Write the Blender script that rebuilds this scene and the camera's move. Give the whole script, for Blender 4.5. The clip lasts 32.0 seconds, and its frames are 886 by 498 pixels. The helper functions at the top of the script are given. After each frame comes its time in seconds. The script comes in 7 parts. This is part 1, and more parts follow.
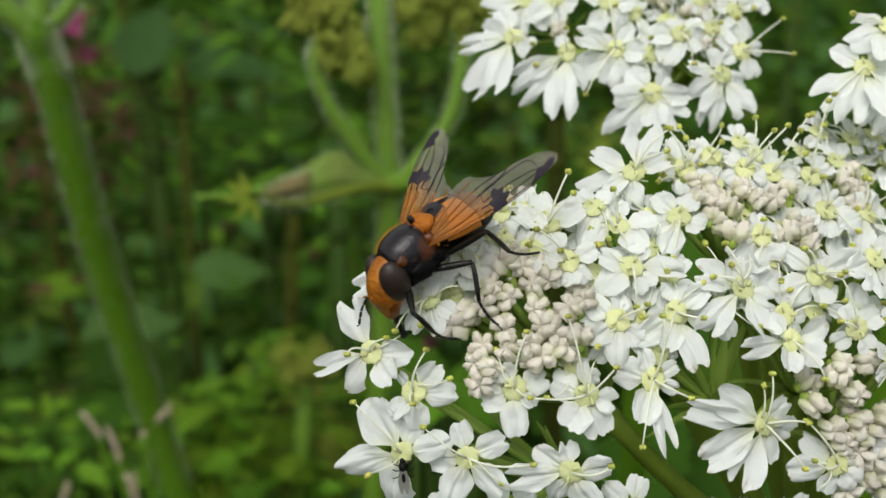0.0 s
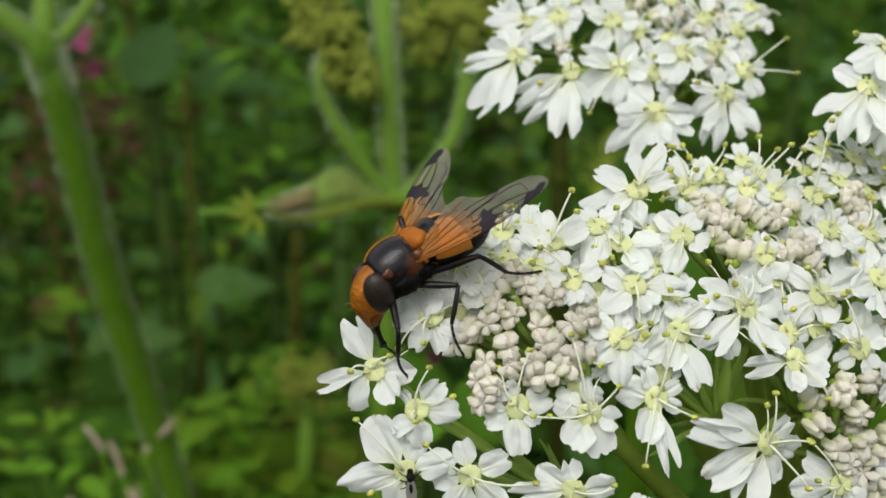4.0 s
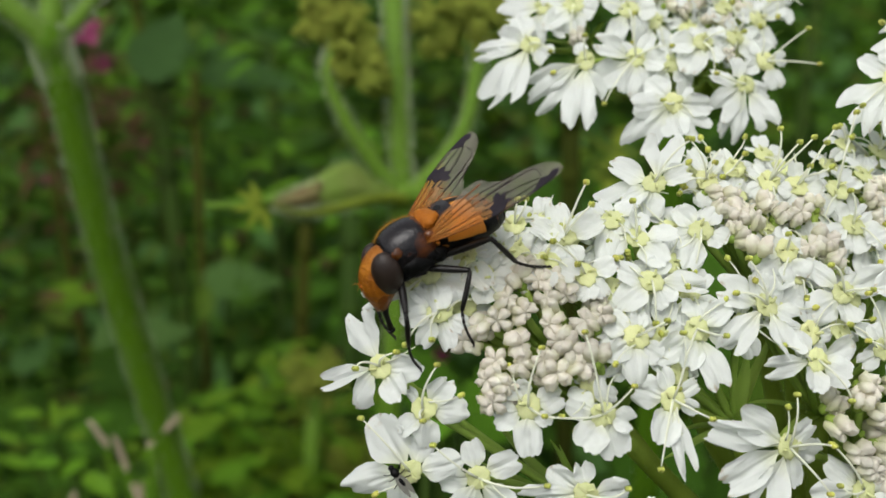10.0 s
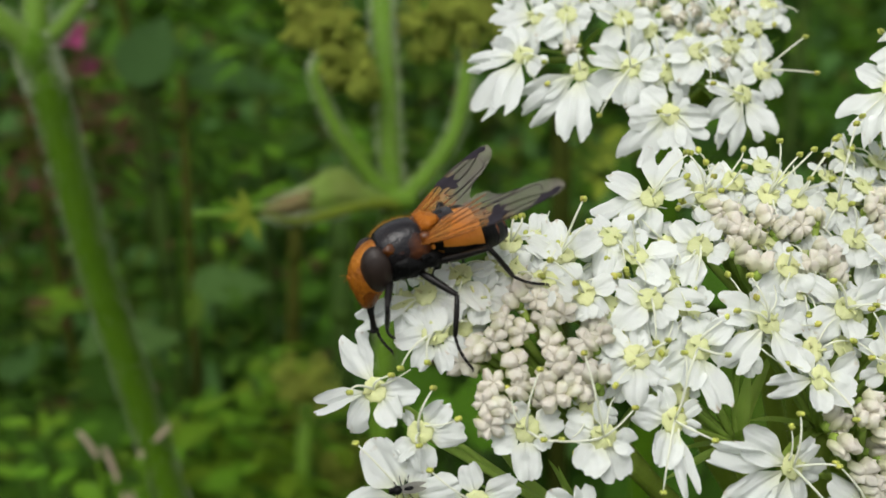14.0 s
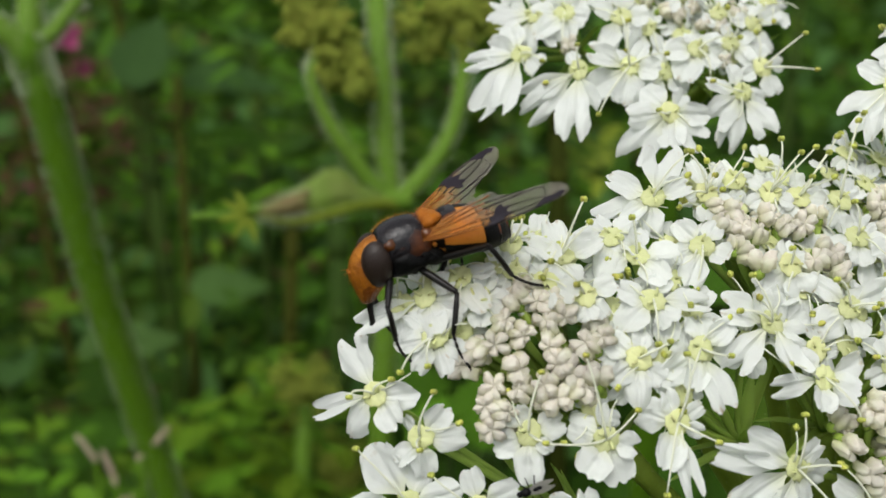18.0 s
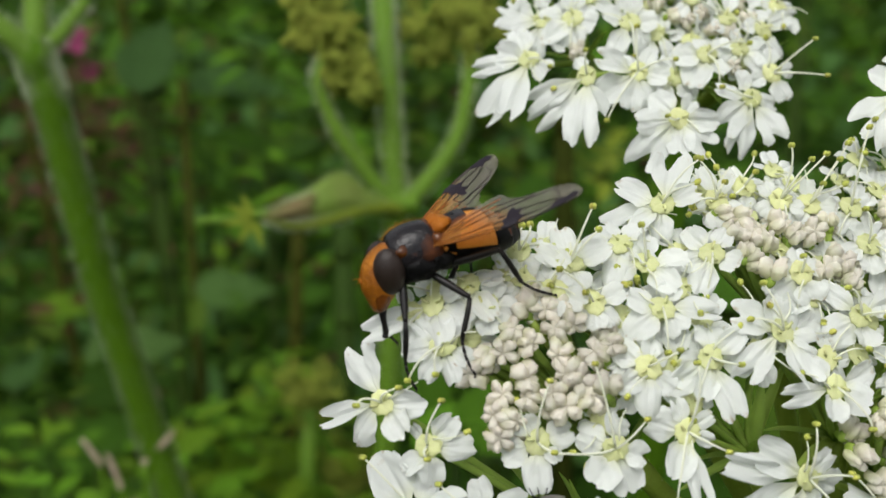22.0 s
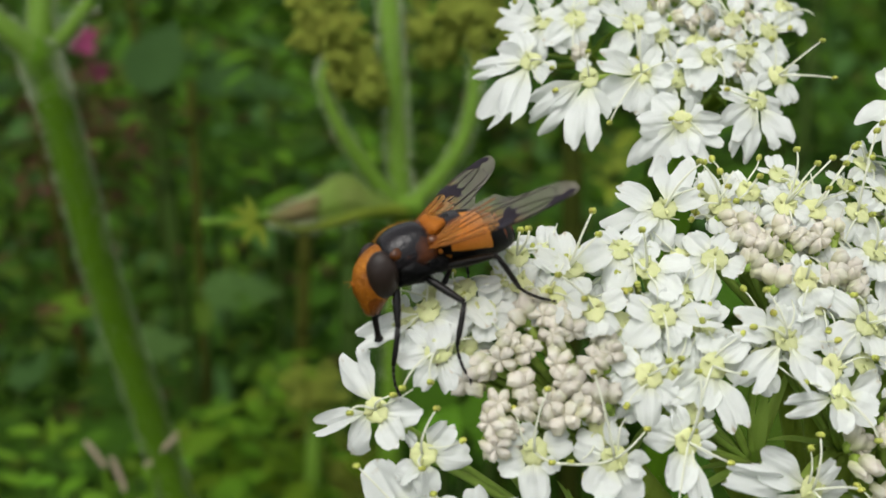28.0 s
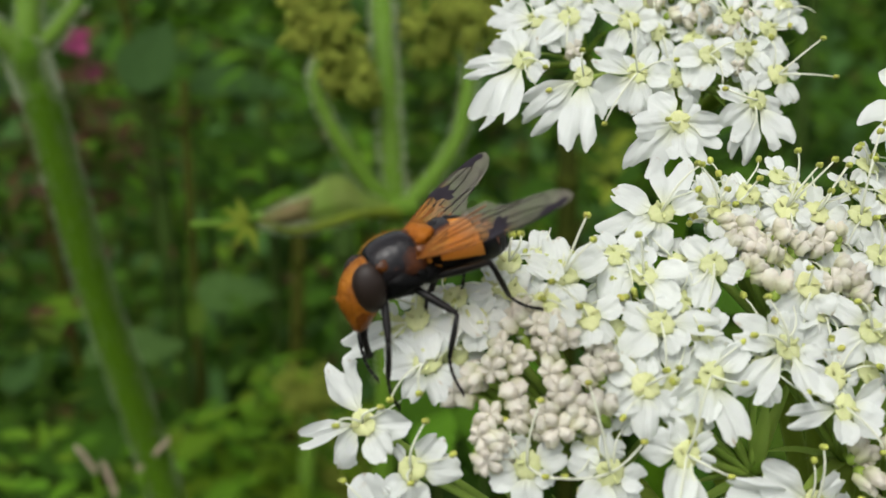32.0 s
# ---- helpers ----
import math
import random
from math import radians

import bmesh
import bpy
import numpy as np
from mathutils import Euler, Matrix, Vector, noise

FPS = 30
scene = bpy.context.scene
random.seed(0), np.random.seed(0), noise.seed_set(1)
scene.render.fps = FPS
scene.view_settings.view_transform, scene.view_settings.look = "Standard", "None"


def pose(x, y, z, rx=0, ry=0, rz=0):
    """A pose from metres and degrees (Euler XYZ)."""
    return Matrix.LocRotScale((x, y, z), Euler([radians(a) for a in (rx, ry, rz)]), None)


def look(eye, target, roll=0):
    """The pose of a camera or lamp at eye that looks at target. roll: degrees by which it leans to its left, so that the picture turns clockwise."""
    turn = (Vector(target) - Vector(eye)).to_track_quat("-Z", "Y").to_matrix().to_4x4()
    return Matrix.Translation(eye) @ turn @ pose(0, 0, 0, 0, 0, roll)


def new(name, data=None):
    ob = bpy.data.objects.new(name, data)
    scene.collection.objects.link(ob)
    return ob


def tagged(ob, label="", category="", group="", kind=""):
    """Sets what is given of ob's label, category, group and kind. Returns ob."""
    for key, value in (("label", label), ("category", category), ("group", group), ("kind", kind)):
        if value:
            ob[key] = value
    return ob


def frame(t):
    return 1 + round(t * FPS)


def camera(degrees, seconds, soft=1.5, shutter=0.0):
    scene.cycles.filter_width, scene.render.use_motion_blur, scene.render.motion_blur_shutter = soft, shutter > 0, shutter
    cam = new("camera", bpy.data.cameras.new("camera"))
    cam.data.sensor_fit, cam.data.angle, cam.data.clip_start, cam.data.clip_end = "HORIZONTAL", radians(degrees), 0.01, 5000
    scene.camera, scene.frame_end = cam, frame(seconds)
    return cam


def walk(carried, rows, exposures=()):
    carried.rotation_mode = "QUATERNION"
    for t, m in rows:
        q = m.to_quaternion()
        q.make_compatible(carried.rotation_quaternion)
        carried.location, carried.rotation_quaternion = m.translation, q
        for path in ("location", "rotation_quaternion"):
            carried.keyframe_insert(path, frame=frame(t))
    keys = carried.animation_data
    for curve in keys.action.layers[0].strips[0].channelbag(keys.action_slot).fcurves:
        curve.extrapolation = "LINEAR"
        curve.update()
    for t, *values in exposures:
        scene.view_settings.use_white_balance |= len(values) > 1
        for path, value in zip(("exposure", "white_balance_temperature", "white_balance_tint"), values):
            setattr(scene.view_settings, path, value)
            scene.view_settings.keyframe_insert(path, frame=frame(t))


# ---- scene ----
# The starting eye; plan places are millimetres to its right, up and ahead.
EYE, TILT, LENS = 1.15, -25.0, 45.2
BASE = pose(0, 0, EYE, 90 + TILT, 0, 0)
cam = camera(LENS, 32.0, soft=1.6)
cam.data.dof.use_dof, cam.data.dof.focus_distance, cam.data.dof.aperture_fstop = True, 0.0985, 29.0
# seconds; right, up, back in mm; pitch, yaw, roll in degrees
ROWS = [
    (0, 0.00, 0.00, 0.00, 0.000, 0.000, 0.000),
    (0.5, 0.07, -1.04, 0.53, 0.120, 0.034, -0.045),
    (1, -0.88, -0.37, 0.92, 0.288, 0.163, 0.118),
    (1.5, -0.97, -0.89, 1.63, 0.300, 0.328, 0.169),
    (2, -1.05, -0.54, 1.90, 0.476, 0.330, 0.116),
    (2.5, -0.76, -0.59, 0.36, 0.583, 0.268, 0.218),
    (3, 0.69, 0.08, -0.22, 0.712, 0.196, 0.070),
    (3.5, 0.07, 0.38, 0.29, 0.783, 0.232, 0.199),
    (5.5, 0.03, -0.37, -0.08, 0.799, 0.214, 0.267),
    (6, -0.40, -0.22, -0.71, 0.700, 0.159, 0.338),
    (6.5, 0.03, 0.49, -1.17, 0.587, 0.250, 0.312),
    (7, -0.32, 0.83, -1.89, 0.536, 0.271, 0.384),
    (7.5, 0.01, 0.76, -2.42, 0.406, 0.341, 0.264),
    (8, -0.20, 1.08, -2.66, 0.473, 0.345, 0.561),
    (8.5, 0.23, 0.80, -2.29, 0.540, 0.406, 0.352),
    (9, -0.20, 0.63, -3.32, 0.657, 0.545, 0.541),
    (9.5, 0.65, 0.87, -3.46, 0.772, 0.542, 0.620),
    (10, -0.04, -0.06, -3.29, 0.666, 0.667, 0.683),
    (10.5, -0.67, -0.38, -2.61, 0.597, 0.652, 0.681),
    (11, -0.79, -0.18, -2.20, 0.599, 0.643, 0.752),
    (11.5, -0.41, 0.44, -2.25, 0.629, 0.599, 0.606),
    (12, -0.20, 0.48, -2.42, 0.647, 0.434, 0.589),
    (12.5, -0.54, 1.22, -3.31, 0.664, 0.447, 0.524),
    (13, -0.31, 1.00, -4.43, 0.597, 0.312, 0.562),
    (13.5, -0.04, 1.72, -4.60, 0.626, 0.224, 0.348),
    (14, -0.52, 1.83, -5.36, 0.578, 0.123, 0.097),
    (14.5, -0.01, 1.88, -6.38, 0.557, -0.034, 0.020),
    (16.5, -1.27, 2.30, -6.01, 0.453, 0.031, -0.210),
    (17, -0.81, 3.33, -5.79, 0.518, 0.107, -0.366),
    (17.5, -0.00, 2.28, -6.40, 0.486, 0.063, -0.418),
    (18, -0.70, 2.14, -6.45, 0.505, -0.024, -0.412),
    (18.5, -0.22, 2.67, -5.75, 0.459, 0.108, -0.373),
    (19, -1.46, 2.43, -5.60, 0.530, 0.163, -0.201),
    (19.5, -1.32, 2.67, -4.46, 0.597, 0.205, -0.312),
    (20, -0.95, 2.68, -4.84, 0.795, 0.157, -0.217),
    (20.5, -1.00, 1.86, -5.64, 0.748, 0.173, -0.369),
    (21, -1.18, 2.96, -6.75, 0.730, 0.115, -0.214),
    (21.5, -0.86, 2.36, -6.80, 0.670, 0.218, -0.337),
    (22, -0.95, 2.52, -7.09, 0.668, 0.241, -0.333),
    (22.5, -0.57, 2.72, -7.26, 0.692, 0.234, -0.430),
    (23, -0.32, 2.26, -7.51, 0.664, 0.208, -0.673),
    (23.5, -0.76, 2.42, -8.11, 0.684, 0.213, -0.463),
    (24, -0.20, 2.68, -7.63, 0.612, 0.328, -0.574),
    (24.5, -0.66, 2.49, -8.22, 0.620, 0.328, -0.279),
    (26.5, 0.46, 2.36, -8.65, 0.831, 0.488, 0.109),
    (27, 0.41, 2.69, -8.68, 0.766, 0.563, 0.044),
    (27.5, -0.19, 2.03, -8.48, 0.931, 0.620, 0.123),
    (28, 0.18, 2.80, -8.84, 0.762, 0.769, -0.075),
    (28.5, -0.08, 2.52, -9.46, 0.968, 0.675, -0.016),
    (29, 0.90, 2.50, -10.09, 1.011, 0.598, -0.082),
    (29.5, 0.07, 2.81, -10.67, 0.801, 0.664, -0.126),
    (30, -0.24, 2.09, -10.50, 0.861, 0.598, 0.097),
    (30.5, 0.52, 3.40, -11.41, 0.622, 0.709, -0.249),
    (31, 0.60, 3.11, -10.88, 0.773, 0.641, -0.165),
    (31.5, 1.26, 3.32, -11.86, 0.782, 0.618, -0.212),
    (32, 0.74, 3.37, -12.08, 0.737, 0.583, -0.221),
]
walk(cam, [(t, BASE @ pose(x / 1000, y / 1000, z / 1000, pitch, yaw, roll)) for t, x, y, z, pitch, yaw, roll in ROWS])

# ---- world and light: a bright overcast day ----
world = bpy.data.worlds.new("overcast_sky")
scene.world = world
world.use_nodes = True
wn = world.node_tree.nodes
sky = wn.new("ShaderNodeTexSky")
sky.sky_type, sky.sun_disc, sky.sun_elevation, sky.sun_rotation = "NISHITA", False, radians(62), radians(203)
sky.air_density, sky.dust_density, sky.ozone_density = 1.0, 4.0, 1.0
grey = wn.new("ShaderNodeHueSaturation")
grey.inputs["Saturation"].default_value = 0.12
world.node_tree.links.new(sky.outputs[0], grey.inputs["Color"])
world.node_tree.links.new(grey.outputs[0], wn["Background"].inputs[0])
wn["Background"].inputs[1].default_value = 0.155
sun = new("sun", bpy.data.lights.new("sun", "SUN"))
sun.data.energy, sun.data.angle, sun.data.color = 1.42, radians(35), (1.0, 0.97, 0.92)
sun.matrix_basis = look((0, 0, 0), Vector((0.18, 0.43, -0.88)))
scene.view_settings.exposure = 0.0


# ---- materials ----
def mat(name, base, second=None, rough=0.6, size=400.0, mix=0.5, bump=0.2, thin=0.0, metal=0.0, spec=0.5, vary=0.0, sheen=0.0, coat=0.0):
    """A surface with two scales of mottling between two colours, fine relief, and light passing through thin ones."""
    m = bpy.data.materials.new(name)
    m.use_nodes = True
    nodes, links = m.node_tree.nodes, m.node_tree.links
    b = nodes["Principled BSDF"]
    b.inputs["Roughness"].default_value, b.inputs["Metallic"].default_value = rough, metal
    b.inputs["Specular IOR Level"].default_value = spec
    b.inputs["Sheen Weight"].default_value = sheen
    b.inputs["Coat Weight"].default_value = coat
    second = second or tuple(c * 0.7 for c in base)
    where = nodes.new("ShaderNodeTexCoord")
    big, fine = nodes.new("ShaderNodeTexNoise"), nodes.new("ShaderNodeTexNoise")
    for n, s in ((big, size), (fine, size * 6)):
        n.inputs["Scale"].default_value = s
        n.inputs["Detail"].default_value = 4
        links.new(where.outputs["Object"], n.inputs["Vector"])
    ramp = nodes.new("ShaderNodeMapRange")
    ramp.inputs["From Min"].default_value, ramp.inputs["From Max"].default_value = 0.5 - 0.25 / max(mix, 0.05), 0.5 + 0.25
    add = nodes.new("ShaderNodeMath")
    add.operation = "MULTIPLY_ADD"
    add.inputs[1].default_value = 0.7
    scaled = nodes.new("ShaderNodeMath")
    scaled.operation, scaled.inputs[1].default_value = "MULTIPLY", 0.3
    links.new(fine.outputs["Fac"], scaled.inputs[0])
    links.new(big.outputs["Fac"], add.inputs[0])
    links.new(scaled.outputs[0], add.inputs[2])
    links.new(add.outputs[0], ramp.inputs["Value"])
    blend = nodes.new("ShaderNodeMix")
    blend.data_type = "RGBA"
    blend.inputs["A"].default_value, blend.inputs["B"].default_value = (*second, 1), (*base, 1)
    links.new(ramp.outputs[0], blend.inputs["Factor"])
    colour = blend.outputs["Result"]
    if vary:
        info, value = nodes.new("ShaderNodeObjectInfo"), nodes.new("ShaderNodeMapRange")
        geo = nodes.new("ShaderNodeNewGeometry")
        both = nodes.new("ShaderNodeMath")
        both.operation = "ADD"
        wrap = nodes.new("ShaderNodeMath")
        wrap.operation = "FRACT"
        links.new(info.outputs["Random"], both.inputs[0])
        links.new(geo.outputs["Random Per Island"], both.inputs[1])
        links.new(both.outputs[0], wrap.inputs[0])
        value.inputs["To Min"].default_value, value.inputs["To Max"].default_value = 1 - vary, 1 + vary
        links.new(wrap.outputs[0], value.inputs["Value"])
        hue, turn = nodes.new("ShaderNodeHueSaturation"), nodes.new("ShaderNodeMapRange")
        turn.inputs["To Min"].default_value, turn.inputs["To Max"].default_value = 0.5 - 0.09 * vary, 0.5 + 0.09 * vary
        links.new(both.outputs[0], turn.inputs["Value"])
        links.new(turn.outputs[0], hue.inputs["Hue"])
        links.new(value.outputs[0], hue.inputs["Value"])
        links.new(colour, hue.inputs["Color"])
        colour = hue.outputs["Color"]
    links.new(colour, b.inputs["Base Color"])
    relief = nodes.new("ShaderNodeBump")
    relief.inputs["Strength"].default_value, relief.inputs["Distance"].default_value = bump, 0.15 / size
    links.new(fine.outputs["Fac"], relief.inputs["Height"])
    links.new(relief.outputs[0], b.inputs["Normal"])
    if thin:
        t, shader = nodes.new("ShaderNodeBsdfTranslucent"), nodes.new("ShaderNodeMixShader")
        links.new(colour, t.inputs["Color"])
        shader.inputs[0].default_value = thin
        links.new(b.outputs[0], shader.inputs[1])
        links.new(t.outputs[0], shader.inputs[2])
        links.new(shader.outputs[0], nodes["Material Output"].inputs["Surface"])
    return m


def petal_material():
    """White petal: faint veins fanning lengthwise, a greener claw, soft light through the blade."""
    m = mat("white_petal", (0.835, 0.865, 0.835), (0.765, 0.80, 0.745), rough=0.5, size=5, mix=0.35, bump=0.0, thin=0.36, vary=0.04, spec=0.3)
    nodes, links = m.node_tree.nodes, m.node_tree.links
    b = nodes["Principled BSDF"]
    where, stretch, wave = nodes.new("ShaderNodeTexCoord"), nodes.new("ShaderNodeMapping"), nodes.new("ShaderNodeTexWave")
    links.new(where.outputs["Object"], stretch.inputs["Vector"])
    stretch.inputs["Scale"].default_value = (0.35, 1, 0.3)
    wave.bands_direction, wave.inputs["Scale"].default_value = "Y", 2.4
    wave.inputs["Distortion"].default_value, wave.inputs["Detail"].default_value, wave.inputs["Detail Scale"].default_value = 5.0, 4, 1.5
    links.new(stretch.outputs[0], wave.inputs["Vector"])
    bump = nodes.new("ShaderNodeBump")
    bump.inputs["Strength"].default_value, bump.inputs["Distance"].default_value = 0.26, 0.00005
    links.new(wave.outputs["Fac"], bump.inputs["Height"])
    links.new(bump.outputs[0], b.inputs["Normal"])
    split, claw, tint = nodes.new("ShaderNodeSeparateXYZ"), nodes.new("ShaderNodeMapRange"), nodes.new("ShaderNodeMix")
    links.new(where.outputs["Object"], split.inputs[0])
    links.new(split.outputs["X"], claw.inputs["Value"])
    claw.inputs["From Min"].default_value, claw.inputs["From Max"].default_value = 0.0, 0.42
    claw.inputs["To Min"].default_value, claw.inputs["To Max"].default_value = 0.75, 0.0
    tint.data_type = "RGBA"
    links.new(claw.outputs[0], tint.inputs["Factor"])
    links.new(b.inputs["Base Color"].links[0].from_socket, tint.inputs["A"])
    tint.inputs["B"].default_value = (0.76, 0.79, 0.44, 1)
    # a little browning at the very tips of some petals
    ends, spots, brown, tan = nodes.new("ShaderNodeMapRange"), nodes.new("ShaderNodeTexNoise"), nodes.new("ShaderNodeMath"), nodes.new("ShaderNodeMix")
    links.new(split.outputs["X"], ends.inputs["Value"])
    ends.inputs["From Min"].default_value, ends.inputs["From Max"].default_value = 0.82, 0.98
    info, lucky, shift = nodes.new("ShaderNodeObjectInfo"), nodes.new("ShaderNodeMapRange"), nodes.new("ShaderNodeVectorMath")
    links.new(where.outputs["Object"], shift.inputs[0])
    links.new(info.outputs["Location"], shift.inputs[1])
    links.new(shift.outputs[0], spots.inputs["Vector"])
    spots.inputs["Scale"].default_value = 7.0
    links.new(info.outputs["Random"], lucky.inputs["Value"])
    lucky.inputs["From Min"].default_value, lucky.inputs["From Max"].default_value = 0.35, 0.85
    patchy = nodes.new("ShaderNodeMapRange")
    patchy.inputs["From Min"].default_value, patchy.inputs["From Max"].default_value = 0.52, 0.66
    links.new(spots.outputs["Fac"], patchy.inputs["Value"])
    brown.operation = "MULTIPLY"
    links.new(ends.outputs[0], brown.inputs[0])
    links.new(lucky.outputs[0], brown.inputs[1])
    both = nodes.new("ShaderNodeMath")
    both.operation = "MULTIPLY"
    links.new(brown.outputs[0], both.inputs[0])
    links.new(patchy.outputs[0], both.inputs[1])
    tan.data_type = "RGBA"
    links.new(both.outputs[0], tan.inputs["Factor"])
    links.new(tint.outputs["Result"], tan.inputs["A"])
    tan.inputs["B"].default_value = (0.38, 0.26, 0.10, 1)
    links.new(tan.outputs["Result"], b.inputs["Base Color"])
    return m


PETAL = petal_material()
DISC = mat("pale_yellow_green_disc", (0.76, 0.77, 0.42), (0.62, 0.65, 0.26), rough=0.6, size=900, mix=0.8, bump=0.5, thin=0.2, vary=0.12)
FILAMENT = mat("white_filament", (0.90, 0.92, 0.80), (0.84, 0.87, 0.70), rough=0.5, size=900, thin=0.4)
ANTHER = mat("olive_yellow_anther", (0.52, 0.50, 0.10), (0.30, 0.28, 0.05), rough=0.6, size=2500, vary=0.3)
BUD = mat("creamy_pink_bud", (0.93, 0.94, 0.83), (0.80, 0.70, 0.63), rough=0.7, size=620, mix=0.9, bump=0.6, thin=0.4, vary=0.12, spec=0.2)
STALK = mat("pale_green_stalk", (0.25, 0.34, 0.05), (0.15, 0.22, 0.03), rough=0.55, size=500, bump=0.4, vary=0.15, spec=0.3)
PURPLE = mat("purple_brown_flush", (0.130, 0.150, 0.040), (0.17, 0.095, 0.055), rough=0.6, size=160, mix=1.0, bump=0.4, spec=0.2)
RAY = mat("hairy_green_ray", (0.29, 0.40, 0.055), (0.20, 0.28, 0.03), rough=0.6, size=400, bump=0.4, spec=0.2, thin=0.2)
BUD_TREE = BUD.node_tree
bud_where, bud_split, bud_low, bud_tint = (BUD_TREE.nodes.new(k) for k in ("ShaderNodeTexCoord", "ShaderNodeSeparateXYZ", "ShaderNodeMapRange", "ShaderNodeMix"))
BUD_TREE.links.new(bud_where.outputs["Object"], bud_split.inputs[0])
BUD_TREE.links.new(bud_split.outputs["Z"], bud_low.inputs["Value"])
bud_low.inputs["From Min"].default_value, bud_low.inputs["From Max"].default_value = -0.0007, 0.0008
bud_low.inputs["To Min"].default_value, bud_low.inputs["To Max"].default_value = 0.65, 0.0
bud_tint.data_type = "RGBA"
BUD_TREE.links.new(bud_low.outputs[0], bud_tint.inputs["Factor"])
BUD_TREE.links.new(BUD_TREE.nodes["Principled BSDF"].inputs["Base Color"].links[0].from_socket, bud_tint.inputs["A"])
bud_tint.inputs["B"].default_value = (0.52, 0.58, 0.20, 1)
BUD_TREE.links.new(bud_tint.outputs["Result"], BUD_TREE.nodes["Principled BSDF"].inputs["Base Color"])
PEDICEL = mat("bright_green_pedicel", (0.40, 0.52, 0.10), (0.28, 0.40, 0.06), rough=0.5, size=500, bump=0.3, thin=0.2, vary=0.15, spec=0.3)
STEM = mat("ribbed_green_stem", (0.078, 0.168, 0.007), (0.052, 0.126, 0.006), rough=0.65, size=120, bump=0.4, spec=0.08)
STEMLIGHT = mat("light_green_stem", (0.108, 0.208, 0.016), (0.078, 0.158, 0.011), rough=0.6, size=120, bump=0.4, spec=0.2)
YOUNG = mat("young_yellow_leaf", (0.20, 0.26, 0.025), (0.13, 0.18, 0.018), rough=0.6, size=80, bump=0.3, thin=0.3, spec=0.1)
DIMSTEM = mat("dull_green_stem", (0.030, 0.058, 0.006), (0.026, 0.034, 0.006), rough=0.7, size=100, bump=0.4, spec=0.1, vary=0.2)
CLEAR = mat("clear_insect_wing", (0.35, 0.34, 0.30), rough=0.3, size=900, thin=0.6)
HAIR = mat("white_plant_hair", (0.55, 0.62, 0.42), rough=0.6, size=800, thin=0.3)
SHEATH = mat("ribbed_leaf_sheath", (0.125, 0.215, 0.026), (0.14, 0.15, 0.045), rough=0.6, size=90, mix=0.62, bump=0.5, spec=0.2)
LEAF = mat("green_leaf", (0.070, 0.124, 0.009), (0.034, 0.064, 0.005), rough=0.6, size=60, bump=0.4, thin=0.3, vary=0.34, spec=0.1)
LEAFBLUE = mat("grey_green_leaf", (0.066, 0.120, 0.026), (0.044, 0.092, 0.018), rough=0.6, size=60, bump=0.3, thin=0.25, vary=0.25, spec=0.12)
LEAFBRIGHT = mat("fresh_yellow_green_leaf", (0.122, 0.222, 0.012), (0.080, 0.158, 0.008), rough=0.6, size=80, bump=0.4, thin=0.3, vary=0.25, spec=0.12)
GREENBUD = mat("olive_green_bud", (0.33, 0.40, 0.060), (0.27, 0.27, 0.045), rough=0.8, size=120, bump=0.2, thin=0.3, vary=0.10, spec=0.15)
DRYSTEM = mat("brown_dry_stem", (0.034, 0.044, 0.005), (0.036, 0.030, 0.006), rough=0.8, size=150, bump=0.4, vary=0.2, spec=0.04)
PINK = mat("magenta_petal", (0.33, 0.035, 0.17), (0.20, 0.02, 0.10), rough=0.5, size=200, thin=0.3, vary=0.2, spec=0.2)
RUST = mat("reddish_brown_leaf", (0.075, 0.034, 0.016), (0.045, 0.022, 0.010), rough=0.6, size=90, thin=0.25, vary=0.3, spec=0.1)
SEED = mat("pinkish_cream_spikelet", (0.60, 0.46, 0.38), (0.34, 0.26, 0.15), rough=0.6, size=500, thin=0.2, vary=0.25, spec=0.2)
SOIL = mat("dark_leaf_litter", (0.028, 0.032, 0.008), (0.014, 0.018, 0.004), rough=0.9, size=14, bump=0.8, spec=0.1)
FARGREEN = mat("distant_hedge_green", (0.022, 0.048, 0.006), (0.01, 0.022, 0.003), rough=0.8, size=3, bump=0.6, spec=0.1)


